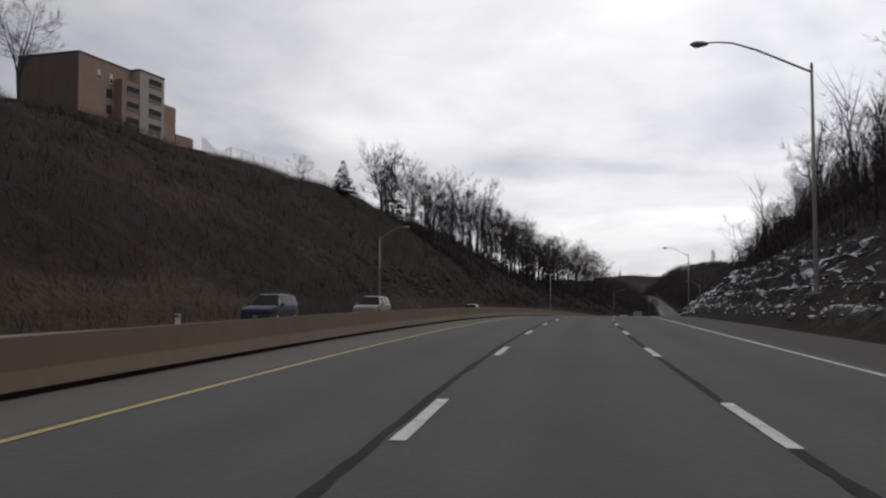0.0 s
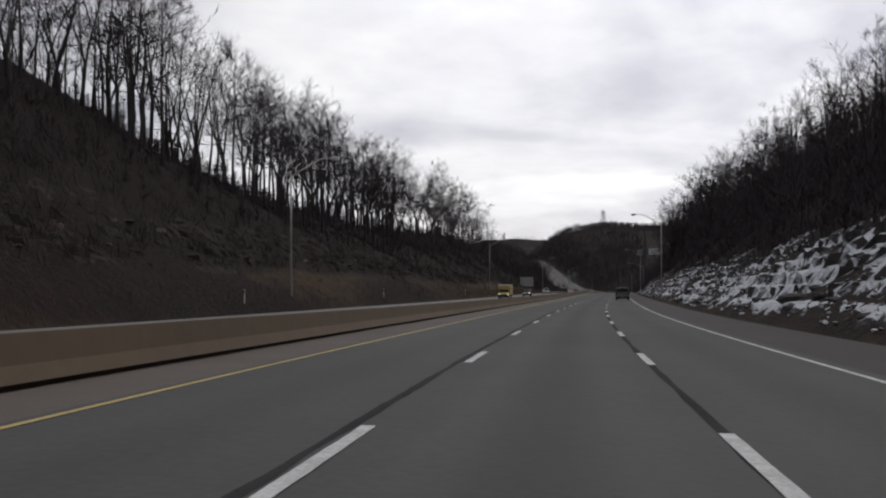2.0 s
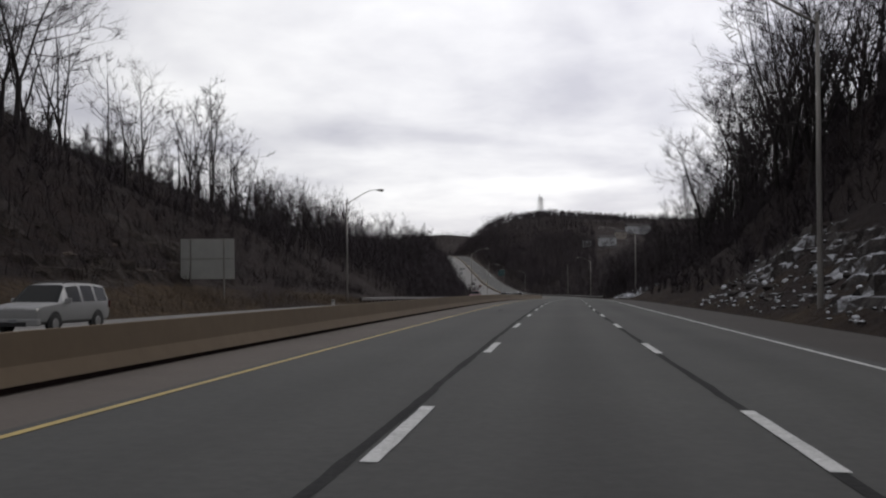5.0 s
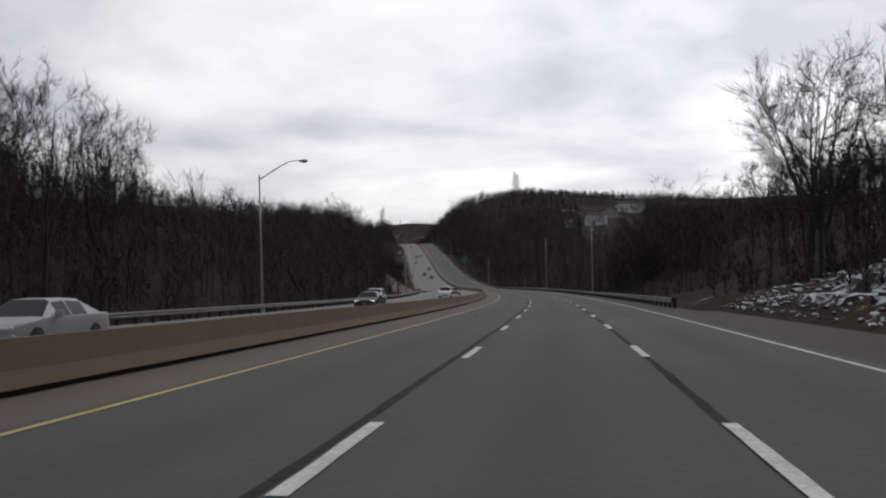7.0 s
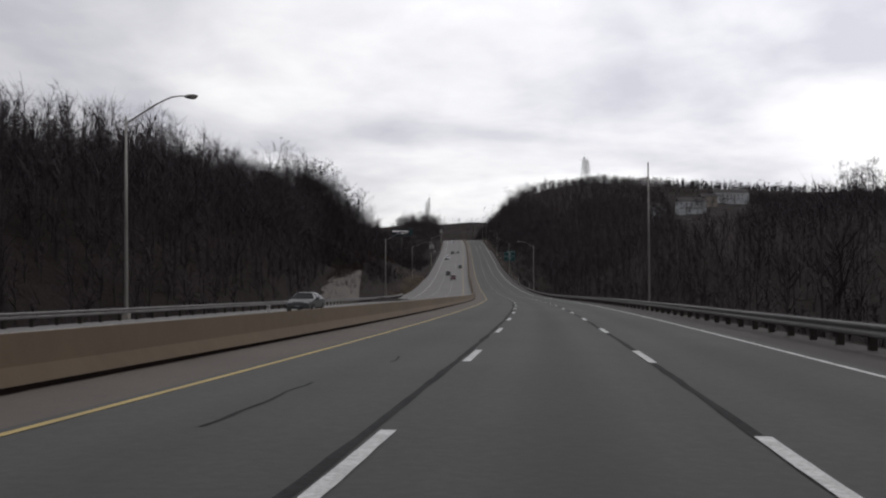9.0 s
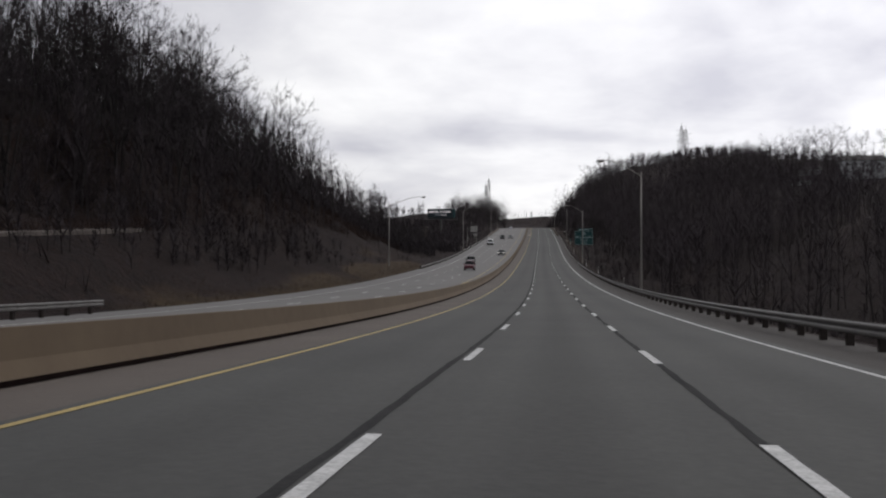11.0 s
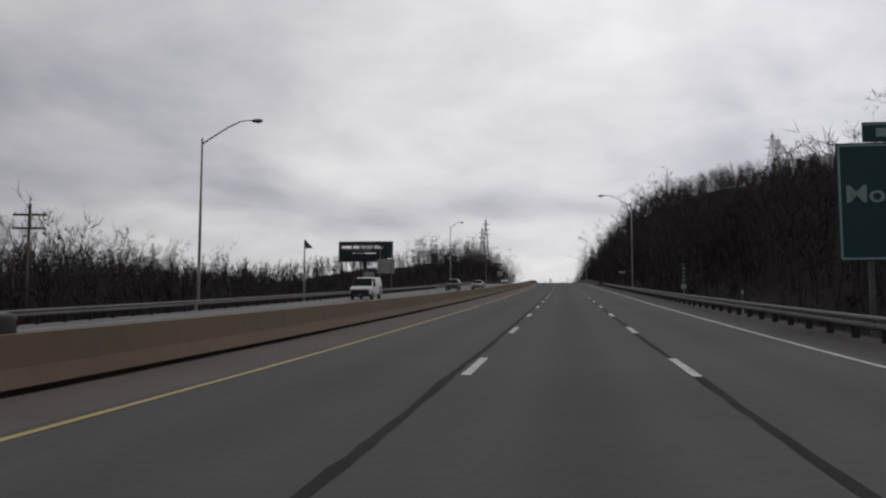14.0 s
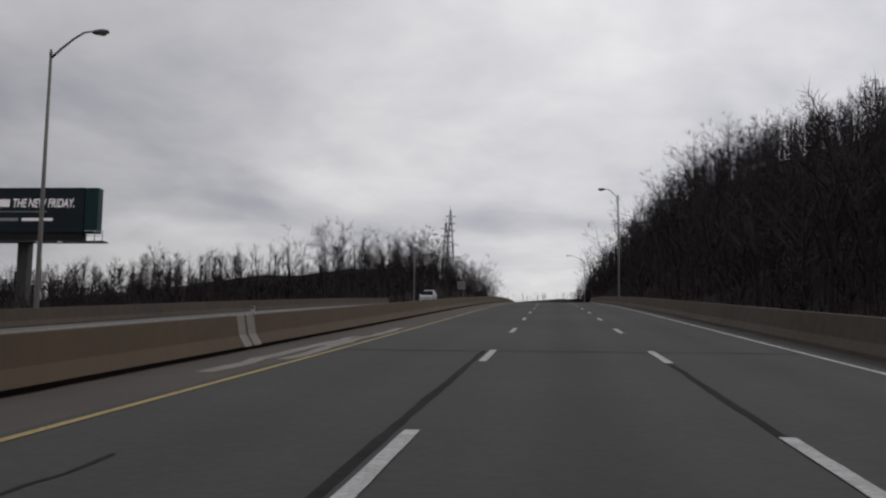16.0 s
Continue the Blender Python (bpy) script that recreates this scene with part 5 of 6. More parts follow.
def car(name, label, category, stations, paint_mat, wheels, r_tyre=0.34, width=0.9, lit=False, group="vehicles on the road", wheel_w=0.22, side_glass=None):
    """stations: from the tail to the nose (y, half width, sill, flank, belt, roof, roof half width, glazing of the
    stretch that follows: s side glass, t glass on top (windscreen or rear window), both, or nothing)."""
    c = thing(name, None, label, category, group)
    body = bmesh.new()
    panes = []
    rings = [ring_points(*st[:7]) for st in stations]
    bv = [[body.verts.new(p) for p in r] for r in rings]
    n = 12
    for i in range(len(stations) - 1):
        g = stations[i][7]
        for k in range(n):
            k2 = (k + 1) % n
            side = k in (3, 7)
            top = k == 5
            edge = k in (4, 6)
            if side and "s" in g or (top or edge) and "t" in g:
                panes.append((("windscreen" if stations[i][0] > 0 else "rear_window") if top or edge else "side_window", side, [rings[i][k], rings[i][k2], rings[i + 1][k2], rings[i + 1][k]]))
                if side:
                    # a painted frame round each side pane
                    q = panes[-1][2]
                    mid = sum(q, Vector()) / 4
                    inner = [p.lerp(mid, 0.1) for p in q]
                    panes[-1] = (panes[-1][0], side, [p + Vector((0.006 if mid.x > 0 else -0.006, 0, 0)) for p in inner])
                    body.faces.new((bv[i][k], bv[i][k2], bv[i + 1][k2], bv[i + 1][k]))
                continue
            try:
                body.faces.new((bv[i][k], bv[i][k2], bv[i + 1][k2], bv[i + 1][k]))
            except ValueError:
                pass
    body.faces.new(bv[0])
    body.faces.new(bv[-1][::-1])
    bmesh.ops.recalc_face_normals(body, faces=body.faces)
    bmesh.ops.bevel(body, geom=[e for e in body.edges if len(e.link_faces) == 2 and e.calc_face_angle(0) > 0.5], offset=0.03, segments=2, affect="EDGES", profile=0.6)
    part("body", body, paint_mat, c, smooth=True)
    tops = {}
    for nm, side, q in panes:
        if side:
            g = bmesh.new()
            g.faces.new([g.verts.new(p) for p in q])
            part(nm, g, side_glass or TINT, c, "tinted side pane")
        else:
            tops.setdefault(nm, []).append(q)
    for nm, qs in tops.items():
        g = bmesh.new()
        for q in qs:
            g.faces.new([g.verts.new(p) for p in q])
        bmesh.ops.remove_doubles(g, verts=g.verts, dist=0.001)
        bmesh.ops.recalc_face_normals(g, faces=g.faces)
        part(nm, g, TINT, c, "dark reflecting pane")
    for y in wheels:
        for sx in (-1, 1):
            g = bmesh.new()
            pr = [(0.55 * r_tyre, -0.5), (0.9 * r_tyre, -0.5), (r_tyre, -0.38), (r_tyre, 0.38), (0.9 * r_tyre, 0.5), (0.55 * r_tyre, 0.5)]
            prev = None
            first = None
            for k in range(20):
                a = 6.2832 * k / 20
                rg = [g.verts.new((sx * (width - 0.09) + w * wheel_w, y + rr_ * math.cos(a), r_tyre + rr_ * math.sin(a))) for rr_, w in pr]
                if prev:
                    for j in range(5):
                        g.faces.new((prev[j], prev[j + 1], rg[j + 1], rg[j]))
                first = first or rg
                prev = rg
            for j in range(5):
                g.faces.new((prev[j], prev[j + 1], first[j + 1], first[j]))
            bmesh.ops.recalc_face_normals(g, faces=g.faces)
            wh = part("wheel", g, TYRE, c, smooth=True)
            g = bmesh.new()
            bmesh.ops.create_cone(g, cap_ends=True, segments=18, radius1=0.6 * r_tyre, radius2=0.5 * r_tyre, depth=0.05)
            bmesh.ops.transform(g, matrix=Matrix.Translation((sx * (width - 0.09 + 0.42 * wheel_w), y, r_tyre)) @ Matrix.Rotation(sx * 1.5708, 4, "Y"), verts=g.verts)
            part("rim", g, RIM, wh, "pale alloy rim")
            g = bmesh.new()
            pts = []
            for k in range(13):
                a = math.pi * k / 12
                pts.append((math.cos(a), math.sin(a)))
            x = sx * (width + 0.002)
            outer = [g.verts.new((x, y + px * r_tyre * 1.2, r_tyre * 0.72 + pz * r_tyre * 1.5)) for px, pz in pts]
            g.faces.new(outer)
            ext = bmesh.ops.extrude_face_region(g, geom=g.faces[:])
            for v in ext["geom"]:
                if isinstance(v, bmesh.types.BMVert):
                    v.co.x -= sx * 0.12
            bmesh.ops.recalc_face_normals(g, faces=g.faces)
            part("wheel_arch", g, BLACK, c, "dark wheel arch")
    return c


def add_box(c, name, x0, x1, y0, y1, z0, z1, mat, label="", bevel=0.02, both=False):
    out = None
    for sx in ((1, -1) if both else (1,)):
        g = bmesh.new()
        box(g, min(x0 * sx, x1 * sx), max(x0 * sx, x1 * sx), y0, y1, z0, z1, bevel)
        out = part(name, g, mat, c, label)
    return out


def front_end(c, y, w, z_lamp, z_grille, lit, bumper_mat, plate=True, lamp_w=0.36, lamp_h=0.15):
    add_box(c, "headlight", w - lamp_w - 0.05, w - 0.05, y - 0.1, y + 0.03, z_lamp - lamp_h / 2, z_lamp + lamp_h / 2, LIT_LENS if lit else CLEAR_LENS, "lit headlamp" if lit else "clear headlamp", 0.03, True)
    add_box(c, "grille", -(w - lamp_w - 0.12), w - lamp_w - 0.12, y - 0.1, y + 0.025, z_grille - 0.11, z_grille + 0.11, BLACK, "black grille", 0.02)
    add_box(c, "bumper", -w, w, y - 0.15, y + 0.09, 0.32, 0.56, bumper_mat, "", 0.05)
    add_box(c, "air_intake", -w * 0.55, w * 0.55, y + 0.02, y + 0.1, 0.3, 0.45, BLACK, "dark lower intake", 0.01)
    if plate:
        add_box(c, "plate", -0.15, 0.15, y + 0.09, y + 0.1, 0.42, 0.54, PLATE, "pale blank plate", 0.004)


def mirrors(c, w, y, z, mat):
    add_box(c, "mirror", w - 0.02, w + 0.2, y - 0.05, y + 0.06, z - 0.02, z + 0.16, mat, "", 0.03, True)


# the big SUV in the right lane, seen from behind
BEIGE = paint("pewter_paint", (0.102, 0.097, 0.093), 0.42, 0.25)
suv = car("suv", "pewter grey full-size suv with a dark rear window", "suv", [
    (-2.55, 0.97, 0.52, 0.82, 1.16, 1.22, 0.86, "t"), (-2.50, 0.98, 0.5, 0.82, 1.16, 1.23, 0.86, "t"), (-2.28, 0.995, 0.48, 0.82, 1.17, 1.86, 0.80, "s"), (-1.20, 1.0, 0.46, 0.82, 1.17, 1.92, 0.80, ""),
    (-1.12, 1.0, 0.46, 0.82, 1.17, 1.92, 0.80, "s"), (-0.25, 1.0, 0.46, 0.82, 1.17, 1.92, 0.80, ""), (-0.17, 1.0, 0.46, 0.82, 1.17, 1.92, 0.80, "s"), (0.72, 1.0, 0.46, 0.82, 1.17, 1.86, 0.79, "t"),
    (1.25, 1.0, 0.46, 0.82, 1.16, 1.24, 0.8, ""), (2.3, 0.98, 0.46, 0.82, 1.08, 1.14, 0.8, ""), (2.52, 0.93, 0.5, 0.8, 0.98, 1.02, 0.78, "")],
    BEIGE, (-1.45, 1.5), 0.375, 1.0, group="vehicles on the road", wheel_w=0.26, side_glass=SIDE_TINT)
add_box(suv, "tail_light", 0.84, 1.008, -2.60, -2.32, 0.82, 1.22, RED_LENS, "tall red tail lamp", 0.02, True)
add_box(suv, "tailgate", -0.78, 0.78, -2.585, -2.50, 0.74, 1.17, BEIGE, "plain tailgate panel", 0.02)
add_box(suv, "trim_strip", -0.99, 0.99, -2.61, -2.50, 0.69, 0.745, CHROME, "bright bumper trim", 0.01)
add_box(suv, "rear_bumper", -1.0, 1.0, -2.72, -2.45, 0.50, 0.68, BEIGE, "", 0.05)
add_box(suv, "rear_valance", -0.92, 0.92, -2.66, -2.4, 0.34, 0.51, BLACK, "black lower valance", 0.03)
add_box(suv, "step_pad", -0.55, 0.55, -2.735, -2.5, 0.615, 0.685, BLACK, "black step pad", 0.01)
add_box(suv, "plate", -0.17, 0.17, -2.73, -2.715, 0.47, 0.60, PLATE, "pale blank plate", 0.004)
add_box(suv, "plate_light_bar", -0.42, 0.42, -2.728, -2.70, 0.445, 0.475, CHROME, "thin bright strip", 0.005)
add_box(suv, "badge", -0.09, 0.09, -2.60, -2.58, 0.80, 0.85, CHROME, "small plain badge", 0.01)
bm = bmesh.new()
tube(bm, [(-0.02, -2.60, 1.15), (0.1, -2.62, 1.19), (0.42, -2.60, 1.21)], [0.02, 0.016, 0.01], 5)
part("wiper", bm, BLACK, suv, "black rear wiper")
for sx in (-1, 1):
    bm = bmesh.new()
    tube(bm, [(sx * 0.68, -2.1, 1.93), (sx * 0.69, -1.9, 1.985), (sx * 0.69, 0.3, 1.985), (sx * 0.68, 0.6, 1.92)], [0.025] * 4, 6)
    part("roof_rail", bm, BLACK, suv, "dark roof rail")
add_box(suv, "cross_bar", -0.68, 0.68, -1.5, -1.43, 1.97, 2.0, BLACK, "dark roof bar", 0.01)
add_box(suv, "spoiler_light", -0.2, 0.2, -2.34, -2.28, 1.855, 1.885, BLACK, "high brake lamp", 0.005)
add_box(suv, "running_board", 0.93, 1.12, -1.0, 1.05, 0.36, 0.42, BLACK, "dark side step", 0.02, True)
add_box(suv, "side_moulding", 0.985, 1.012, -1.0, 1.05, 0.68, 0.74, CHROME, "bright side moulding", 0.005, True)
add_box(suv, "door_handle", 0.995, 1.03, -0.65, -0.45, 1.02, 1.06, CHROME, "bright door handle", 0.01, True)
add_box(suv, "underbody", -0.8, 0.8, -2.3, 2.2, 0.24, 0.55, BLACK, "dark underside", 0.03)
bm = bmesh.new()
tube(bm, [(0.45, -2.62, 0.32), (0.45, -2.2, 0.34)], [0.035, 0.035], 8)
part("exhaust", bm, STEEL, suv, "steel tail pipe")
mirrors(suv, 1.0, 1.0, 1.18, BLACK)
front_end(suv, 2.5, 0.93, 0.86, 0.86, False, BEIGE)
suv.matrix_basis = stand(302.6, 5.58, 0.012, 0, True)


def sedan(label, colour, lit=False, low=0.0, name="sedan"):
    p = paint(name + "_paint", colour)
    h = 1.44 - low
    c = car(name, label, "car", [
        (-2.35, 0.82, 0.34, 0.6, 0.88, 0.93, 0.7, ""), (-2.2, 0.87, 0.3, 0.6, 0.95, 1.0, 0.7, ""), (-1.75, 0.89, 0.28, 0.6, 0.97, 1.03, 0.7, "t"), (-1.05, 0.9, 0.28, 0.6, 0.96, h - 0.04, 0.6, "s"),
        (-0.2, 0.9, 0.28, 0.6, 0.95, h, 0.6, "s"), (0.45, 0.9, 0.28, 0.6, 0.94, h - 0.04, 0.6, "t"), (1.15, 0.9, 0.28, 0.6, 0.92, 0.97, 0.7, ""), (2.1, 0.86, 0.28, 0.55, 0.78, 0.82, 0.66, ""), (2.38, 0.74, 0.32, 0.5, 0.66, 0.7, 0.58, "")],
        p, (-1.4, 1.42), 0.32, 0.9, lit)
    front_end(c, 2.3, 0.82, 0.68, 0.66, lit, p, lamp_w=0.34, lamp_h=0.13)
    add_box(c, "tail_light", 0.5, 0.84, -2.36, -2.25, 0.72, 0.88, RED_LENS, "red tail lamp", 0.02, True)
    mirrors(c, 0.88, 0.55, 0.95, p)
    return c


def wagon(label, colour, lit=False, big=1.0, name="suv"):
    p = paint(name + "_paint", colour)
    c = car(name, label, "suv", [
        (-2.35, 0.88, 0.4, 0.7, 1.08, 1.14, 0.78, "t"), (-2.2, 0.92, 0.36, 0.7, 1.08, 1.68, 0.70, "s"), (-1.35, 0.94, 0.34, 0.7, 1.08, 1.76, 0.71, ""), (-1.27, 0.94, 0.34, 0.7, 1.08, 1.76, 0.71, "s"),
        (-0.4, 0.94, 0.34, 0.7, 1.07, 1.77, 0.71, ""), (-0.32, 0.94, 0.34, 0.7, 1.07, 1.77, 0.71, "s"), (0.55, 0.94, 0.34, 0.7, 1.06, 1.70, 0.70, "t"), (1.2, 0.94, 0.34, 0.7, 1.04, 1.1, 0.76, ""),
        (2.1, 0.91, 0.34, 0.66, 0.96, 1.0, 0.74, ""), (2.36, 0.84, 0.38, 0.6, 0.84, 0.88, 0.7, "")],
        p, (-1.4, 1.42), 0.36, 0.94, lit)
    front_end(c, 2.32, 0.88, 0.80, 0.79, lit, p)
    add_box(c, "tail_light", 0.72, 0.92, -2.38, -2.2, 0.85, 1.15, RED_LENS, "red tail lamp", 0.02, True)
    for sx in (-1, 1):
        g = bmesh.new()
        tube(g, [(sx * 0.6, -1.9, 1.76), (sx * 0.6, -1.7, 1.82), (sx * 0.6, 0.2, 1.82), (sx * 0.6, 0.4, 1.74)], [0.02] * 4, 5)
        part("roof_rail", g, BLACK, c, "dark roof rail")
    mirrors(c, 0.93, 0.75, 1.07, p)
    return c


def pickup(label, colour):
    p = paint("pickup_paint", colour)
    c = car("pickup", label, "pickup", [
        (-2.9, 0.97, 0.5, 0.8, 1.15, 1.18, 0.9, ""), (-1.15, 1.0, 0.46, 0.8, 1.17, 1.22, 0.9, "t"), (-0.95, 1.0, 0.46, 0.8, 1.17, 1.82, 0.76, "s"), (-0.1, 1.0, 0.46, 0.8, 1.17, 1.88, 0.76, ""),
        (-0.02, 1.0, 0.46, 0.8, 1.17, 1.88, 0.76, "s"), (0.85, 1.0, 0.46, 0.8, 1.17, 1.83, 0.75, "t"), (1.45, 1.0, 0.46, 0.8, 1.15, 1.22, 0.82, ""), (2.7, 0.98, 0.46, 0.8, 1.1, 1.16, 0.84, ""), (2.92, 0.95, 0.5, 0.8, 1.04, 1.08, 0.84, "")],
        p, (-1.75, 1.85), 0.4, 1.0, wheel_w=0.26)
    add_box(c, "bed", -0.82, 0.82, -2.8, -1.2, 1.16, 1.235, BLACK, "dark cargo bed", 0.01)
    front_end(c, 2.9, 0.97, 0.95, 0.93, False, CHROME, lamp_w=0.34, lamp_h=0.2)
    mirrors(c, 1.0, 1.1, 1.2, p)
    return c


def van(label, colour):
    p = paint("van_paint", colour, 0.45, 0.05)
    c = car("cargo_van", label, "van", [
        (-2.75, 0.95, 0.45, 0.8, 1.25, 2.0, 0.82, ""), (-2.6, 1.0, 0.42, 0.8, 1.25, 2.06, 0.85, ""), (0.2, 1.0, 0.42, 0.8, 1.25, 2.08, 0.85, "s"), (1.15, 1.0, 0.42, 0.8, 1.22, 2.0, 0.83, "t"),
        (1.75, 1.0, 0.42, 0.8, 1.2, 1.28, 0.84, ""), (2.5, 0.98, 0.42, 0.75, 1.1, 1.16, 0.84, ""), (2.72, 0.94, 0.46, 0.7, 1.0, 1.04, 0.84, "")],
        p, (-1.7, 1.75), 0.37, 1.0)
    add_box(c, "front_panel", -0.9, 0.9, 2.55, 2.75, 0.45, 0.96, BLACK, "black front panel", 0.05)
    front_end(c, 2.72, 0.95, 0.9, 0.8, False, BLACK, lamp_w=0.26, lamp_h=0.16)
    for k, (z, y) in enumerate(((1.15, -1.6), (0.95, -1.75), (0.75, -1.9))):
        add_box(c, "stripe", 0.995, 1.012, y - 0.55, y + 0.45, z - 0.05, z + 0.05, BLACK, "dark stripe on the flank", 0.003, True)
    mirrors(c, 1.0, 1.35, 1.25, BLACK)
    return c


def box_truck():
    p = paint("truck_yellow", (0.48, 0.33, 0.06), 0.45, 0.0)
    dark = material("truck_sign_blue", (0.03, 0.035, 0.09), (0.02, 0.022, 0.06), 0.5, 2, 20, 0.02)
    pale = material("truck_white", (0.55, 0.54, 0.5), (0.42, 0.41, 0.38), 0.5, 2, 20, 0.02)
    c = car("box_truck", "yellow rental box truck with a cargo box over the cab", "truck", [
        (0.6, 1.0, 0.5, 0.85, 1.35, 2.05, 0.86, "s"), (1.75, 1.0, 0.5, 0.85, 1.33, 2.0, 0.84, "t"), (2.3, 1.0, 0.5, 0.85, 1.3, 1.36, 0.86, ""), (3.0, 0.98, 0.5, 0.8, 1.18, 1.24, 0.85, ""), (3.22, 0.94, 0.55, 0.75, 1.05, 1.1, 0.84, "")],
        p, (-2.0, 2.2), 0.4, 1.02, group="vehicles on the road", wheel_w=0.28)
    faded = paint("faded_yellow", (0.44, 0.33, 0.12), 0.5, 0.0)
    add_box(c, "cargo_box", -1.12, 1.12, -3.3, 0.62, 0.95, 3.05, faded, "ribbed yellow cargo box", 0.03)
    add_box(c, "attic_cap", -1.1, 1.1, 1.75, 1.765, 2.78, 3.04, pale, "pale band over the cab", 0.004)
    add_box(c, "attic", -1.12, 1.12, 0.62, 1.75, 2.12, 3.05, faded, "yellow box section over the cab", 0.05)
    add_box(c, "roof_panel", -1.1, 1.1, -3.2, 1.7, 3.05, 3.09, pale, "pale roof", 0.01)
    add_box(c, "sign_panel", 1.12, 1.135, -2.95, -0.2, 2.12, 2.6, dark, "dark blue sign band", 0.004, True)
    add_box(c, "sign_mark", 1.135, 1.142, -2.85, -1.5, 2.22, 2.5, pale, "plain white mark", 0.002, True)
    add_box(c, "attic_stripe", -0.95, 0.95, 1.75, 1.76, 2.45, 2.62, material("truck_stripe", (0.2, 0.12, 0.03), (0.15, 0.09, 0.03), 0.6), "brown lettering band", 0.002)
    for z in (1.35, 1.75):
        add_box(c, "rib", 1.12, 1.14, -3.25, 0.55, z, z + 0.04, p, "", 0.004, True)
    add_box(c, "chassis", -0.5, 0.5, -3.2, 2.6, 0.45, 0.95, BLACK, "dark chassis", 0.03)
    add_box(c, "front_panel", -0.95, 0.95, 3.0, 3.25, 0.42, 1.0, BLACK, "black front panel", 0.05)
    front_end(c, 3.22, 0.95, 1.02, 0.8, True, BLACK, lamp_w=0.24, lamp_h=0.15)
    mirrors(c, 1.02, 1.9, 1.3, BLACK)
    return c


def drive(c, s, o):
    c.matrix_basis = stand(s, o, 0.012 + fall(o), 180, True)
    return c


truck = drive(box_truck(), 323.5, -15.5)
truck.matrix_basis = truck.matrix_basis @ Matrix.Diagonal((0.95, 0.85, 0.85, 1))
drive(sedan("black sedan with lit headlamps", (0.012, 0.012, 0.013), True), 368, -15.7)
drive(wagon("dark blue small suv on the oncoming lanes", (0.014, 0.018, 0.035)), 48, -16.1)
drive(wagon("tan-silver suv on the outer oncoming lane", (0.2, 0.185, 0.16)), 65, -14.6)
drive(pickup("white crew-cab pickup with a chrome grille", (0.62, 0.62, 0.63)), 126, -18.3)
drive(sedan("silver sedan with lit headlamps", (0.26, 0.26, 0.26), True), 148.5, -19.0)
drive(wagon("silver suv with lit headlamps", (0.24, 0.24, 0.24), True), 432.0, -16.5)
drive(wagon("dark red suv on the oncoming lanes", (0.12, 0.02, 0.028)), 572, -16.5)
drive(sedan("silver compact car on the oncoming lanes", (0.24, 0.24, 0.25)), 584, -12.0)
drive(sedan("dark green-grey sedan with lit headlamps", (0.014, 0.018, 0.019), True), 632, -12.7)
drive(wagon("pale silver minivan on the oncoming lanes", (0.3, 0.31, 0.33)), 652, -15.9)
drive(wagon("white boxy suv with tinted side windows", (0.66, 0.66, 0.67)), 706.8, -12.5)
drive(sedan("black sedan with lit headlamps", (0.014, 0.014, 0.016), True), 737, -11.8)
drive(sedan("dark grey sedan on the oncoming lanes", (0.05, 0.05, 0.052)), 782.5, -14.7)
drive(wagon("faded maroon suv on the oncoming lanes", (0.085, 0.02, 0.03)), 1045, -12.1)
drive(wagon("dark grey suv with a pale roof edge", (0.022, 0.02, 0.021)), 1078.5, -14.5)
drive(sedan("dark sedan with lit headlamps", (0.02, 0.02, 0.022), True), 1128, -9.9)
drive(van("white cargo van with a dark bumper", (0.6, 0.61, 0.62)), 1197, -17.1)
drive(wagon("dark grey suv with a roof rack", (0.04, 0.04, 0.042)), 1247.5, -14.9)
drive(sedan("silver-grey sedan on the oncoming lanes", (0.16, 0.16, 0.165)), 1253.5, -11.7)
drive(wagon("white minivan with lit headlamps", (0.55, 0.56, 0.58), True), 1392, -15.5)


# ---- signs ----
GREEN = material("sign_green", (0.004, 0.042, 0.044), (0.003, 0.033, 0.036), 0.5, 0.6, 20, 0.02)
SIGN_WHITE = material("sign_white", (0.24, 0.31, 0.31), (0.18, 0.24, 0.24), 0.6, 2, 20, 0.02)
ALU = material("sign_back_aluminium", (0.33, 0.33, 0.31), (0.25, 0.25, 0.24), 0.6, 0.8, 15, 0.05, metal=0.2)
BLUE = material("sign_blue", (0.006, 0.02, 0.03), (0.005, 0.016, 0.025), 0.5, 1, 20, 0.02)


def text_mesh(body, size, mat, parent, x, z, name, align="CENTER", y=-0.03, bold=0.0, shear=0.0, width=0.0):
    cu = bpy.data.curves.new(name, "FONT")
    cu.body, cu.size, cu.align_x, cu.extrude, cu.offset, cu.shear = body, size, align, 0.006, bold, shear
    tmp = bpy.data.objects.new(name, cu)
    scene.collection.objects.link(tmp)
    bpy.context.view_layer.update()
    me = bpy.data.meshes.new_from_object(tmp.evaluated_get(bpy.context.evaluated_depsgraph_get()))
    bpy.data.objects.remove(tmp)
    me.name = name
    me.materials.clear()
    me.materials.append(mat)
    ob = new(name, me)
    ob.parent = parent
    ob.matrix_basis = Matrix.Translation((x, y, z)) @ Matrix.Rotation(1.5708, 4, "X")
    if width:
        xs = [v.co.x for v in me.vertices]
        ob.matrix_basis = ob.matrix_basis @ Matrix.Diagonal((width / (max(xs) - min(xs)), 1, 1, 1))
    return ob


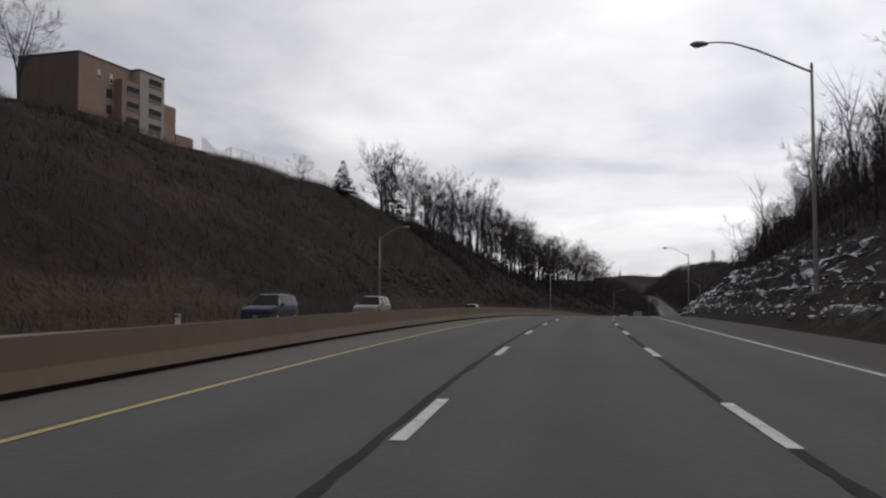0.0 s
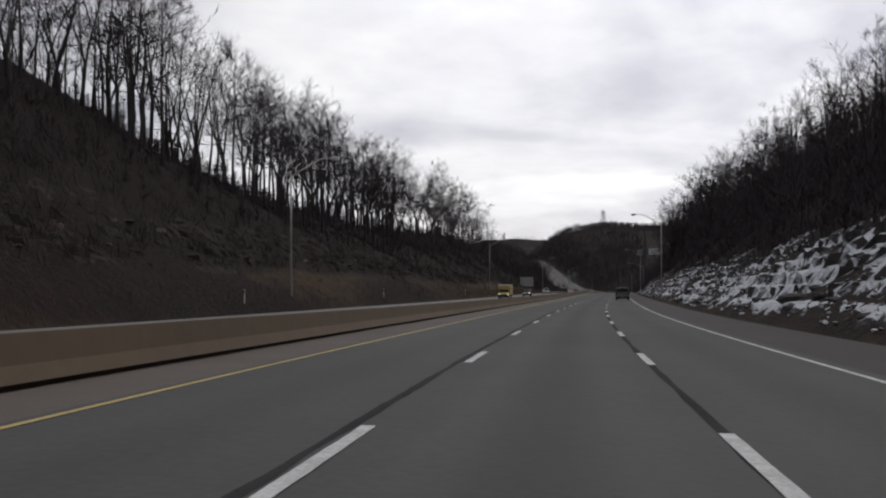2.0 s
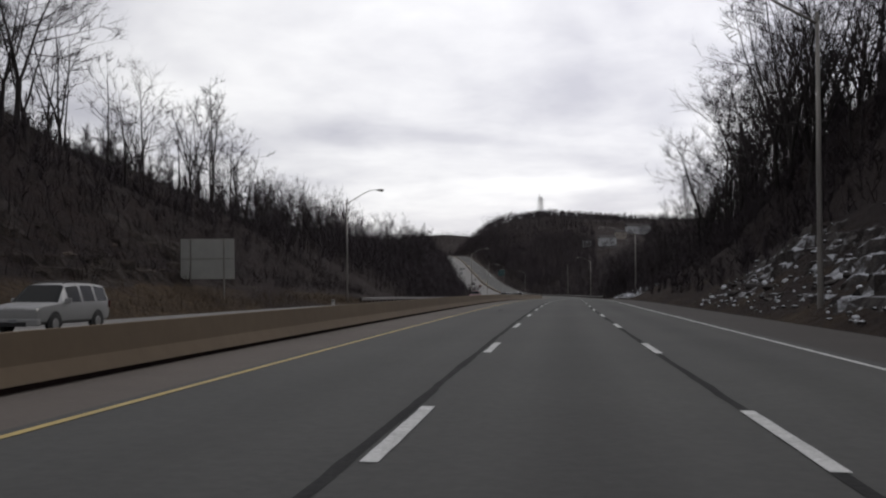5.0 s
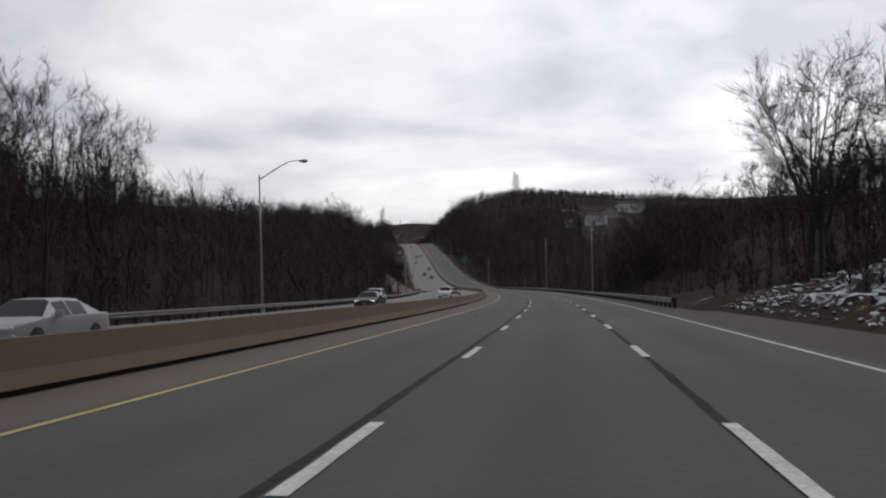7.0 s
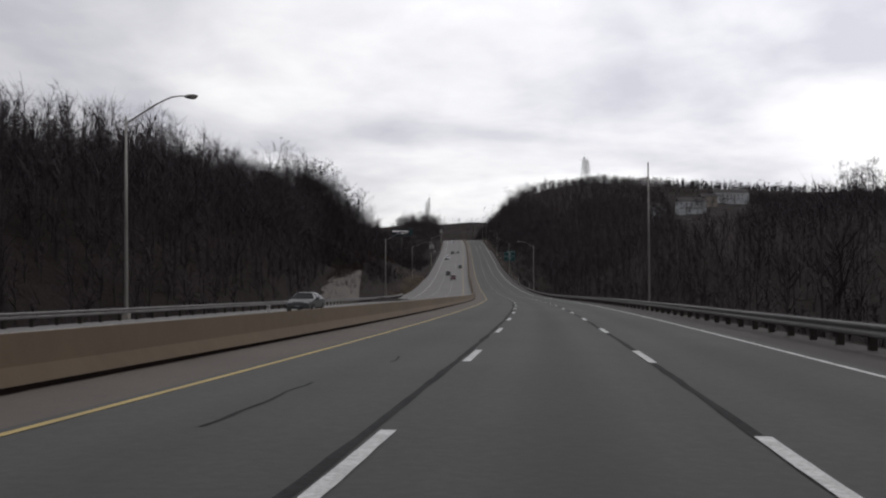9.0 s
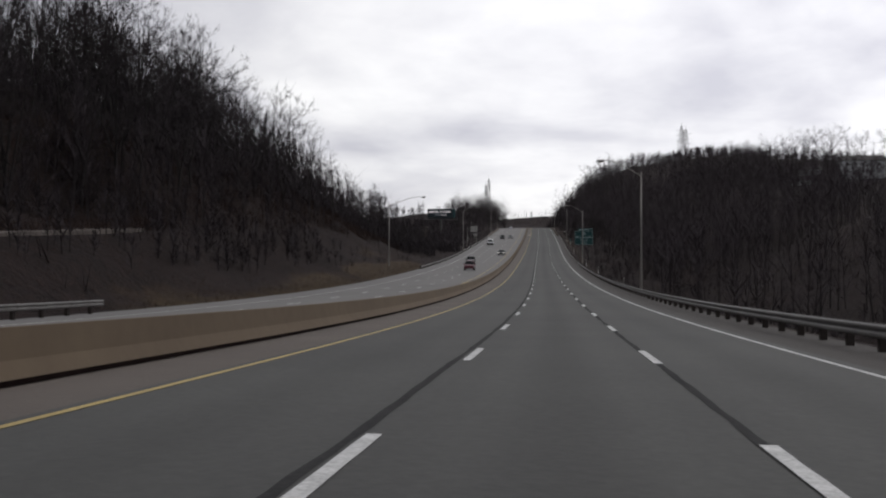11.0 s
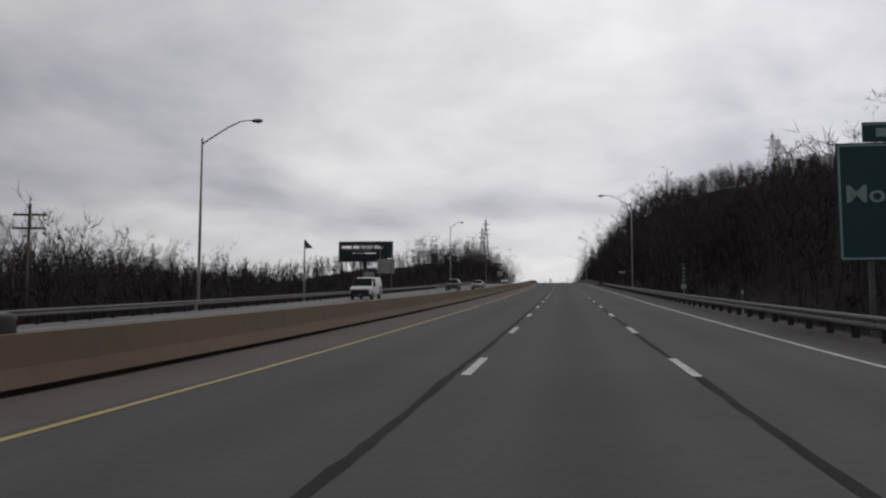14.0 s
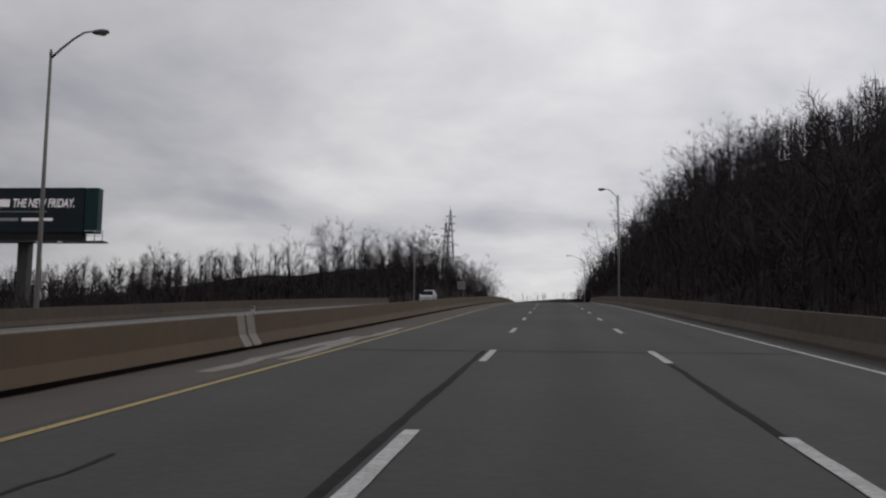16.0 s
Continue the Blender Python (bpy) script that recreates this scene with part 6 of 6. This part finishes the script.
def guide_sign():
    g = thing("guide_sign", None, "large green highway guide sign with white lettering on posts", "road sign")
    w, z0, z1 = 2.65, 2.15, 6.25
    add_box(g, "panel", -w, w, 0, 0.05, z0, z1, GREEN, "green sign panel", 0.02)
    for nm, x0, x1, a, b in (("border", -w + 0.06, w - 0.06, z1 - 0.12, z1 - 0.05), ("border", -w + 0.06, w - 0.06, z0 + 0.05, z0 + 0.12)):
        add_box(g, nm, x0, x1, -0.012, 0.002, a, b, SIGN_WHITE, "white border", 0)
    add_box(g, "border", w - 0.12, w - 0.05, -0.012, 0.002, z0 + 0.12, z1 - 0.12, SIGN_WHITE, "white border", 0, True)
    tab = add_box(g, "exit_tab", -1.75, w, 0, 0.05, z1 + 0.02, z1 + 0.72, GREEN, "green exit tab", 0.02)
    add_box(g, "tab_border", -1.7, w - 0.05, -0.012, 0.002, z1 + 0.62, z1 + 0.67, SIGN_WHITE, "white border", 0)
    for x0, x1 in ((-1.3, -0.2), (0.15, 0.5), (0.65, 1.0), (1.2, 1.5)):
        add_box(g, "lettering_bar", x0, x1, -0.014, 0.002, z1 + 0.2, z1 + 0.5, SIGN_WHITE, "unreadable white lettering", 0)
    bm = bmesh.new()
    pts = [(-0.42, 0.0), (-0.42, 0.38), (-0.25, 0.72), (0, 0.82), (0.25, 0.72), (0.42, 0.38), (0.42, 0.0), (0.2, -0.1), (-0.2, -0.1)]
    f = bm.faces.new([bm.verts.new((x, -0.015, 5.15 + z)) for x, z in pts])
    part("route_shield", bm, SIGN_WHITE, g, "white route shield")
    for x in (-0.13, 0.12):
        add_box(g, "shield_mark", x - 0.07, x + 0.07, -0.022, -0.014, 5.25, 5.6, BLACK, "unreadable dark numeral", 0)
    text_mesh("Monroeville", 0.84, SIGN_WHITE, g, 0, 4.18, "lettering", bold=0.012, width=4.75)
    text_mesh("Plum", 0.84, SIGN_WHITE, g, 0, 3.32, "lettering", bold=0.012, width=2.0)
    text_mesh("2 miles", 0.62, SIGN_WHITE, g, 0, 2.52, "lettering", bold=0.01)
    for x in (-1.6, 0.0, 1.6):
        add_box(g, "post", x - 0.09, x + 0.09, 0.06, 0.2, -4.0, z1 - 0.1, STEEL_DARK, "", 0.01)
    return g


guide_sign().matrix_basis = stand(1146, 13.6, 0.0, 0)


def sign_back(label, w, z0, z1, posts, depth=-3.0, above=0.0):
    g = thing("sign", None, label, "road sign", "signs seen from behind")
    add_box(g, "panel", -w / 2, w / 2, 0, 0.03, z0, z1, ALU, "bare metal back", 0.02)
    for x in posts:
        add_box(g, "post", x - 0.05, x + 0.05, -0.09, -0.005, depth, z1 + above, POLE, "", 0.01)
    add_box(g, "brace", -w / 2 + 0.05, w / 2 - 0.05, -0.03, -0.001, (z0 + z1) / 2 - 0.04, (z0 + z1) / 2 + 0.04, POLE, "", 0.005)
    return g


def solar_panel(parent, x, z, tilt):
    bm = bmesh.new()
    box(bm, -0.75, 0.75, -0.45, 0.45, -0.03, 0.03, 0.01)
    bmesh.ops.transform(bm, matrix=Matrix.Translation((x, -0.05, z)) @ Matrix.Rotation(radians(25), 4, "Z") @ Matrix.Rotation(radians(tilt), 4, "Y"), verts=bm.verts)
    part("solar_panel", bm, BLACK, parent, "tilted dark solar panel")


sb = sign_back("bare metal back of a sign with solar panel and beacons", 2.9, 2.6, 5.0, (-0.95, 0.95), above=0.0)
add_box(sb, "mast", -1.0, -0.9, -0.09, -0.005, 5.0, 7.2, POLE, "", 0.01)
add_box(sb, "mast", 0.9, 1.0, -0.09, -0.005, 5.0, 5.9, POLE, "", 0.01)
solar_panel(sb, -0.9, 7.4, 52)
for x in (-0.55, 0.72):
    bm = bmesh.new()
    bmesh.ops.create_uvsphere(bm, u_segments=10, v_segments=8, radius=0.2)
    bmesh.ops.transform(bm, matrix=Matrix.Translation((x, -0.05, 5.42)) @ Matrix.Scale(0.7, 4, (0, 1, 0)), verts=bm.verts)
    part("beacon", bm, BLACK, sb, "unlit warning beacon")
sb.matrix_basis = stand(1258.8, -27.5, 0.0)
sign_back("small sign seen from its bare metal back", 1.5, 1.65, 2.65, (-0.45, 0.45)).matrix_basis = stand(1235, -25.2, 0)
sign_back("sign seen from its bare metal back beside the far lanes", 2.6, 7.1, 9.6, (-0.7, 0.7), 2.0).matrix_basis = stand(1553, -25.2, 0)
sign_back("large sign seen from its bare metal back", 4.5, 2.2, 5.4, (-1.4, 1.4)).matrix_basis = stand(470, -26.5, 0)
mast = thing("camera_mast", None, "tall roadside mast with a tilted solar panel", "mast")
add_box(mast, "pole", -0.1, 0.1, -0.1, 0.1, -3, 3.2, POLE, "", 0.02)
add_box(mast, "pole_top", -0.06, 0.06, -0.06, 0.06, 3.2, 6.0, POLE, "", 0.02)
add_box(mast, "cabinet", -0.2, 0.2, -0.2, 0.0, 1.6, 2.4, ALU, "small grey cabinet", 0.02)
bm = bmesh.new()
f = bm.faces.new([bm.verts.new(p) for p in ((0.05, 0, 6.0), (0.85, 0.0, 5.15), (0.1, 0.0, 5.1))])
ext = bmesh.ops.extrude_face_region(bm, geom=[f])
for v in ext["geom"]:
    if isinstance(v, bmesh.types.BMVert):
        v.co.y += 0.25
bmesh.ops.recalc_face_normals(bm, faces=bm.faces)
part("solar_panel", bm, STEEL_DARK, mast, "dark tilted panel on its bracket")
mast.matrix_basis = stand(1206.4, -26, 0)
# name plate and mile marker behind the right rail
np_ = thing("sign", None, "small pale horizontal sign on a thin post", "road sign")
add_box(np_, "panel", -0.5, 0.5, 0, 0.02, 2.36, 2.66, ALU, "pale panel", 0.01)
add_box(np_, "post", -0.04, 0.04, 0.02, 0.08, -2, 2.6, WOOD, "", 0.005)
np_.matrix_basis = stand(1261.9, 11.1, 0)
mk = thing("sign", None, "narrow tall blue roadside marker sign", "road sign")
add_box(mk, "panel", -0.2, 0.2, 0, 0.02, 1.5, 2.75, BLUE, "blue panel", 0.01)
for z in (2.5, 2.2, 1.9, 1.6):
    add_box(mk, "lettering_bar", -0.1, 0.1, -0.006, 0.001, z - 0.05, z + 0.07, SIGN_WHITE, "unreadable white lettering", 0)
add_box(mk, "shield_plate", -0.2, 0.2, 0, 0.02, 0.9, 1.25, ALU, "pale lower plate", 0.01)
add_box(mk, "post", -0.04, 0.04, 0.02, 0.08, -2.5, 2.9, STEEL, "", 0.005)
mk.matrix_basis = stand(1187, 11.0, -0.1)


# ---- billboard ----
SCREEN = material("billboard_dark", (0.010, 0.022, 0.028), (0.006, 0.012, 0.016), 0.45, 0.3, 8, 0.02)
SCREEN_END = material("billboard_teal", (0.008, 0.045, 0.05), (0.006, 0.032, 0.036), 0.5, 0.4, 8, 0.02)
BB_TEXT = glow("billboard_text", (0.75, 0.70, 0.72), 0.35)
BB_DIM = glow("billboard_dim_text", (0.22, 0.24, 0.26), 0.2)
bb = thing("billboard", None, "large dark digital billboard on a thick steel column", "billboard")
add_box(bb, "screen", -7.3, 6.2, -0.3, 0.9, 7.15, 11.75, SCREEN, "dark display face", 0.05)
add_box(bb, "end_panel", 6.2, 7.6, -0.2, 0.9, 7.15, 11.75, SCREEN_END, "dark teal end of the cabinet", 0.05)
add_box(bb, "skirt", -7.2, 6.1, -0.2, 0.8, 6.2, 7.15, BLACK, "dark service skirt", 0.03)
add_box(bb, "column", -0.6, 0.5, -0.1, 1.0, -14, 6.3, STEEL_DARK, "thick steel column", 0.1)
add_box(bb, "catwalk", -8.9, 8.9, -1.5, -0.3, 6.05, 6.2, STEEL_DARK, "steel catwalk", 0.02)
for x in np.linspace(-8.8, 8.8, 9):
    if abs(x) < 6.9:
        continue
    add_box(bb, "rail_post", float(x) - 0.03, float(x) + 0.03, -1.5, -1.44, 6.2, 7.2, CHROME, "", 0)
for sx in (-1, 1):
    for z in (6.65, 7.15):
        add_box(bb, "rail", min(sx * 7.0, sx * 8.9), max(sx * 7.0, sx * 8.9), -1.5, -1.45, z, z + 0.05, CHROME, "pale handrail", 0)
    add_box(bb, "rail_post", sx * 8.0 - 0.03, sx * 8.0 + 0.03, -1.5, -1.44, 6.2, 7.2, CHROME, "", 0)
for x in (-6.0, -3.6, 2.4, 4.6):
    add_box(bb, "floodlight", x - 0.3, x + 0.3, -1.7, -1.4, 5.9, 6.1, CHROME, "small floodlight", 0.03)
text_mesh("THE NEW FRIDAY.", 1.22, BB_TEXT, bb, 5.2, 9.75, "lettering", "RIGHT", -0.32, 0.03, 0.2, 6.4)
for x0, x1 in ((-6.37, -3.7), (-3.23, -1.57)):
    add_box(bb, "lettering_bar", x0, x1, -0.33, -0.3, 9.78, 10.55, BB_TEXT, "unreadable pale lettering", 0)
add_box(bb, "rule", -5.0, 2.4, -0.33, -0.3, 9.25, 9.32, BB_DIM, "thin dim rule", 0)
for x0, x1, m in ((-3.3, -2.9, BB_TEXT), (-2.6, -0.6, BB_DIM), (-0.2, 3.0, BB_TEXT)):
    add_box(bb, "lettering_bar", x0, x1, -0.33, -0.3, 8.35, 8.65, m, "unreadable small lettering", 0)
bb.matrix_basis = stand(1353, -51.6, 0, 3)


# ---- utility poles, pylons ----
def lattice_tower(h, w, label):
    t = thing("pylon", None, label, "pylon", "pylons on the ridges")
    legs = [(-1, -1), (1, -1), (1, 1), (-1, 1)]

    def pos(k, u):
        r = w * (1 - u) + w * 0.16 * u
        return Vector((legs[k][0] * r, legs[k][1] * r, h * u))
    for k in range(4):
        g = bmesh.new()
        tube(g, [pos(k, 0), pos(k, 0.5), pos(k, 1)], [0.16, 0.13, 0.1], 4)
        part("leg", g, STEEL_DARK, t)
    n = 9
    g = bmesh.new()
    for i in range(n):
        for k in range(4):
            a, b = pos(k, i / n), pos((k + 1) % 4, (i + 1) / n)
            tube(g, [a, b], [0.07, 0.07], 3, False)
            tube(g, [pos((k + 1) % 4, i / n), pos(k, (i + 1) / n)], [0.07, 0.07], 3, False)
    part("bracing", g, STEEL_DARK, t)
    for u in (0.6, 0.74, 0.88):
        g = bmesh.new()
        for sx in (-1, 1):
            tube(g, [(0, 0, h * u + 0.4), (sx * w * 1.5, 0, h * u)], [0.14, 0.08], 4)
            tube(g, [(0, 0, h * u - 0.5), (sx * w * 1.5, 0, h * u)], [0.1, 0.07], 4)
        part("cross_arm", g, STEEL_DARK, t)
    g = bmesh.new()
    tube(g, [(0, 0, h * 0.98), (0, 0, h * 1.1)], [0.12, 0.05], 4)
    part("peak", g, STEEL_DARK, t)
    return t


py = lattice_tower(27, 3.2, "tall steel lattice pylon on the wooded ridge")
py.matrix_basis = stand(1574, 112.0, 52.5, 20)
again(py, stand(1577, 115.5, 50.5, 20))
py2 = lattice_tower(22, 1.5, "steel lattice pylon above the roadside trees")
py2.matrix_basis = stand(1643, -37.8, 24.5, 15)
again(py2, stand(1652, -40.6, 20.5, 15))


def utility_pole(h=10.5, arms=1):
    t = thing("utility_pole", None, "wooden utility pole with a cross-arm", "utility pole", "utility poles")
    g = bmesh.new()
    tube(g, [(0, 0, -2), (0, 0, h)], [0.16, 0.11], 8)
    part("pole", g, WOOD, t)
    for k in range(arms):
        add_box(t, "cross_arm", -1.2, 1.2, -0.08, 0.08, h - 0.9 - k, h - 0.75 - k, WOOD, "", 0.01)
        for x in (-1.05, -0.5, 0.5, 1.05):
            g = bmesh.new()
            tube(g, [(x, 0, h - 0.75 - k), (x, 0, h - 0.55 - k)], [0.04, 0.03], 6)
            part("insulator", g, ALU, t, "pale insulator")
    return t


up = utility_pole(12.5, 2)
up.matrix_basis = stand(1174.4, -37.4, -5.0, 10)
for s, o in ((1262, -96), (640, -60)):
    again(up, stand(s, o, hill(s, o)))


# ---- hilltop flats, fence, houses ----
TAN_WALL = material("tan_brick_wall", (0.215, 0.145, 0.115), (0.16, 0.107, 0.086), 0.9, 0.3, 12, 0.2)
DARK_WALL = material("darker_end_wall", (0.095, 0.072, 0.063), (0.07, 0.053, 0.047), 0.9, 0.3, 12, 0.2)
PALE_PANEL = material("balcony_panel", (0.27, 0.24, 0.21), (0.2, 0.18, 0.16), 0.85, 0.5, 10, 0.1)
# near-black for the painted shade of balconies, also for dark windows and panes
VOID = material("balcony_shade_dark_pane", (0.018, 0.014, 0.013), (0.03, 0.024, 0.022), 0.95, 0.8, 6, 0.1)
HOUSE_WHITE = material("house_siding", (0.42, 0.43, 0.44), (0.32, 0.33, 0.34), 0.8, 0.6, 6, 0.1)
ROOF = material("shingle_roof", (0.06, 0.055, 0.055), (0.04, 0.037, 0.037), 0.95, 0.6, 6, 0.2)


def apartment_block():
    a = thing("apartment_building", None, "tan brick apartment block with stacked balconies on the hilltop", "building")
    # x runs along the front from its near corner, y into the hill
    add_box(a, "wall", 0, 19, 0, 18, -6, 13, TAN_WALL, "tan brick wall", 0.05)
    # thin sheet over the near end, about half the front's colour value
    add_box(a, "side_wall", -0.06, -0.002, 0.2, 17.8, -6, 12.9, DARK_WALL, "darker end wall", 0.01)
    add_box(a, "roof", -0.15, 19.1, -0.15, 18.1, 13, 13.35, ROOF, "dark roof edge", 0.05)
    add_box(a, "stair_tower", 12.5, 20.5, -2.2, 0.0, -6, 10.4, TAN_WALL, "projecting tan bay", 0.05)
    add_box(a, "balcony_tower", 19, 29, -2.4, 14, -6, 13.2, PALE_PANEL, "pale balcony tower", 0.05)
    add_box(a, "roof", 18.9, 29.1, -2.5, 14.1, 13.2, 13.6, ROOF, "dark roof edge", 0.05)
    add_box(a, "end_wing", 29, 36, -1.0, 12, -6, 8.5, TAN_WALL, "lower tan end wing", 0.05)
    add_box(a, "low_wall", 36, 44, -1.2, 6, -6, 2.9, TAN_WALL, "low brick wall", 0.05)
    for x0, x1, y, top in ((14.2, 19.8, -2.26, 9.4), (22.6, 27.8, -2.46, 12.4)):
        z = top
        while z > 0:
            # no hollow here: a flat dark sheet imitates the shade inside the balcony
            b = add_box(a, "balcony", x0, x1, y, y + 0.04, z - 1.9, z, VOID, "flat dark sheet as balcony shade", 0.0)
            add_box(b, "railing", x0, x1, y - 0.05, y - 0.01, z - 1.9, z - 1.1, STEEL_DARK, "dark railing", 0)
            z -= 3.1
    for x, z in ((6.3, 9.2), (10.6, 9.2)):
        w = add_box(a, "window", x, x + 1.0, -0.05, -0.005, z, z + 1.9, HOUSE_WHITE, "pale window", 0.0)
        add_box(w, "pane", x + 0.12, x + 0.88, -0.07, -0.052, z + 0.12, z + 0.9, TINT, "dark pane", 0)
    for z in (6.2, 3.1, 0.0):
        add_box(a, "window", 9.5, 11.5, -0.05, -0.005, z, z + 1.8, VOID, "dark window", 0.0)
    return a


flats = apartment_block()
ax, ay = Vector((-78, 139, 0)), Vector((-71.5, 178, 0))
ang = math.atan2(ay.y - ax.y, ay.x - ax.x)
flats.matrix_basis = SC @ Matrix.Translation((-78, 139, 30.4)) @ Matrix.Rotation(ang, 4, "Z") @ Matrix.Diagonal((0.77, 0.7, 0.92, 1))


PALE_WIRE = material("pale_galvanised_wire", (0.5, 0.5, 0.5), (0.36, 0.36, 0.37), 0.6, 1.0, 15, 0.0, metal=0.1)


def chain_fence(pts, h):
    f = thing("chain_link_fence", None, "pale chain-link fence along the hill crest", "fence")
    total = 0.0
    wires = bmesh.new()
    for (s0, o0), (s1, o1) in zip(pts, pts[1:]):
        a, b = at(s0, o0, hill(s0, o0)), at(s1, o1, hill(s1, o1))
        n = max(1, int((b - a).length / 2.6))
        for i in range(n):
            u = i / n
            s, o = s0 + (s1 - s0) * u, o0 + (o1 - o0) * u
            s2, o2 = s0 + (s1 - s0) * (i + 1) / n, o0 + (o1 - o0) * (i + 1) / n
            p, q = at(s, o, hill(s, o)), at(s2, o2, hill(s2, o2))
            g = bmesh.new()
            tube(g, [p - Vector((0, 0, 0.3)), p + Vector((0, 0, h))], [0.045, 0.045], 5)
            part("post", g, PALE_WIRE, f)
            for k in range(7):
                z = Vector((0, 0, h * k / 6))
                tube(wires, [p + z, q + z], [0.035 if k == 6 else 0.02] * 2, 3, False)
            for k in range(5):
                e, e2 = p.lerp(q, k / 5), p.lerp(q, (k + 1) / 5)
                tube(wires, [e, e2 + Vector((0, 0, h))], [0.018, 0.018], 3, False)
                tube(wires, [e2, e + Vector((0, 0, h))], [0.018, 0.018], 3, False)
    part("mesh", wires, PALE_WIRE, f, "wire mesh")
    return f


chain_fence([(163, -84), (150, -70), (148, -60), (160, -56.5), (178, -55)], 2.6)


def house(w, d, h, wall, roof, label):
    t = thing("house", None, label, "house", "houses on the far slopes")
    add_box(t, "wall", -w / 2, w / 2, -d / 2, d / 2, -4, h, wall, "", 0.05)
    g = bmesh.new()
    e = 0.4
    v = [g.verts.new(p) for p in ((-w / 2 - e, -d / 2 - e, h), (w / 2 + e, -d / 2 - e, h), (w / 2 + e, d / 2 + e, h), (-w / 2 - e, d / 2 + e, h), (-w / 2 - e, 0, h + d * 0.28), (w / 2 + e, 0, h + d * 0.28))]
    for f in ((0, 1, 5, 4), (2, 3, 4, 5), (0, 4, 3), (1, 2, 5), (0, 3, 2, 1)):
        g.faces.new([v[i] for i in f])
    part("roof", g, roof, t, "pitched roof")
    for i in range(max(2, int(w / 3))):
        x = -w / 2 + 1.2 + i * 2.8
        if x > w / 2 - 1:
            break
        for z in (0.9, 3.6) if h > 5 else (0.9,):
            wi = add_box(t, "window", x - 0.5, x + 0.5, -d / 2 - 0.04, -d / 2 - 0.005, z, z + 1.3, HOUSE_WHITE, "pale window frame", 0)
            add_box(wi, "pane", x - 0.4, x + 0.4, -d / 2 - 0.06, -d / 2 - 0.042, z + 0.1, z + 1.2, VOID, "dark pane", 0)
    return t


for s, o, w, d, h, wl, rf, lab in ((1399, 194.6, 26, 12, 6, HOUSE_WHITE, ROOF, "long white house on the wooded hillside"), (1231, 121, 15, 9, 5.5, HOUSE_WHITE, ROOF, "pale house among the trees on the hillside"),
                                  (1240, 104, 9, 8, 5, HOUSE_WHITE, ROOF, "small pale house among the trees"), (1300, 150, 10, 8, 5, PALE_PANEL, ROOF, "small tan house among the trees")):
    c = house(w, d, h, wl, rf, lab)
    c.matrix_basis = stand(s, o, hill(s, o) + 1.0, 0)

# side road that climbs away on the left
bm = bmesh.new()
prev = None
for i in range(40):
    s = 846 + i * 2.9
    lo, ro, z = ramp(s)
    row = [bm.verts.new(at(s, o, z + d)) for o, d in ((lo, -0.35), (lo, 0.0), ((lo + ro) / 2, 0.05), (ro, 0.0), (ro, -0.35))]
    if prev:
        for k in range(4):
            bm.faces.new((prev[k], prev[k + 1], row[k + 1], row[k]))
    prev = row
bmesh.ops.recalc_face_normals(bm, faces=bm.faces)
thing("side_road", finish(bm, "side_road", SHOULDER), "grey side road climbing away beside the oncoming lanes", "road", kind="structure")


# ---- conifers ----
def conifer(h, w, seed, label):
    t = thing("conifer", None, label, "tree", "conifers on the crest")
    rnd = random.Random(seed)
    g = bmesh.new()
    tube(g, [(0, 0, -0.8), (0, 0, h * 0.5), (0, 0, h)], [h * 0.02, h * 0.013, 0.02], 6)
    part("trunk", g, BARK, t)
    g = bmesh.new()
    for _ in range(240):
        u = rnd.uniform(0.06, 1.0)
        a = rnd.uniform(0, 6.283)
        ln = w * (1.02 - u) * rnd.uniform(0.7, 1.15) + 0.15
        p = Vector((0, 0, h * u))
        d = Vector((math.cos(a), math.sin(a), -0.12 + 0.3 * u))
        e = p + d * ln
        for _ in range(7):
            v = rnd.uniform(0.2, 1.0)
            q = p.lerp(e, v) + Vector((0, 0, -0.25 * v * v * ln * 0.4))
            b = a + rnd.gauss(0, 0.9)
            sl = ln * 0.34 + 0.2
            tip = q + Vector((math.cos(b) * sl, math.sin(b) * sl, rnd.uniform(-0.25, 0.1) * sl))
            sd = Vector((-math.sin(b), math.cos(b), rnd.uniform(-0.6, 0.6))).normalized() * sl * 0.2
            m = q.lerp(tip, 0.45)
            g.faces.new([g.verts.new(z) for z in (q, m - sd, tip, m + sd)])
    part("crown", g, NEEDLE, t, "dark needled crown")
    return t


c1 = conifer(6.8, 2.5, 1, "small dark conifer on the hill crest")
c1.matrix_basis = stand(167, -54.5, hill(167, -54.5))
c2 = conifer(12.5, 3.5, 2, "tall dark conifer among leafless trees")
c2.matrix_basis = stand(192, -53, hill(192, -53) - 0.5)
for s, o, z in ((1175, -140, 0), (1240, -170, 0), (1305, -120, 0), (1340, -160, 0), (1390, -130, 0), (990, 130, 0), (1015, 150, 0), (1060, 140, 0), (880, -120, 0)):
    again(c2, stand(s, o, hill(s, o)))
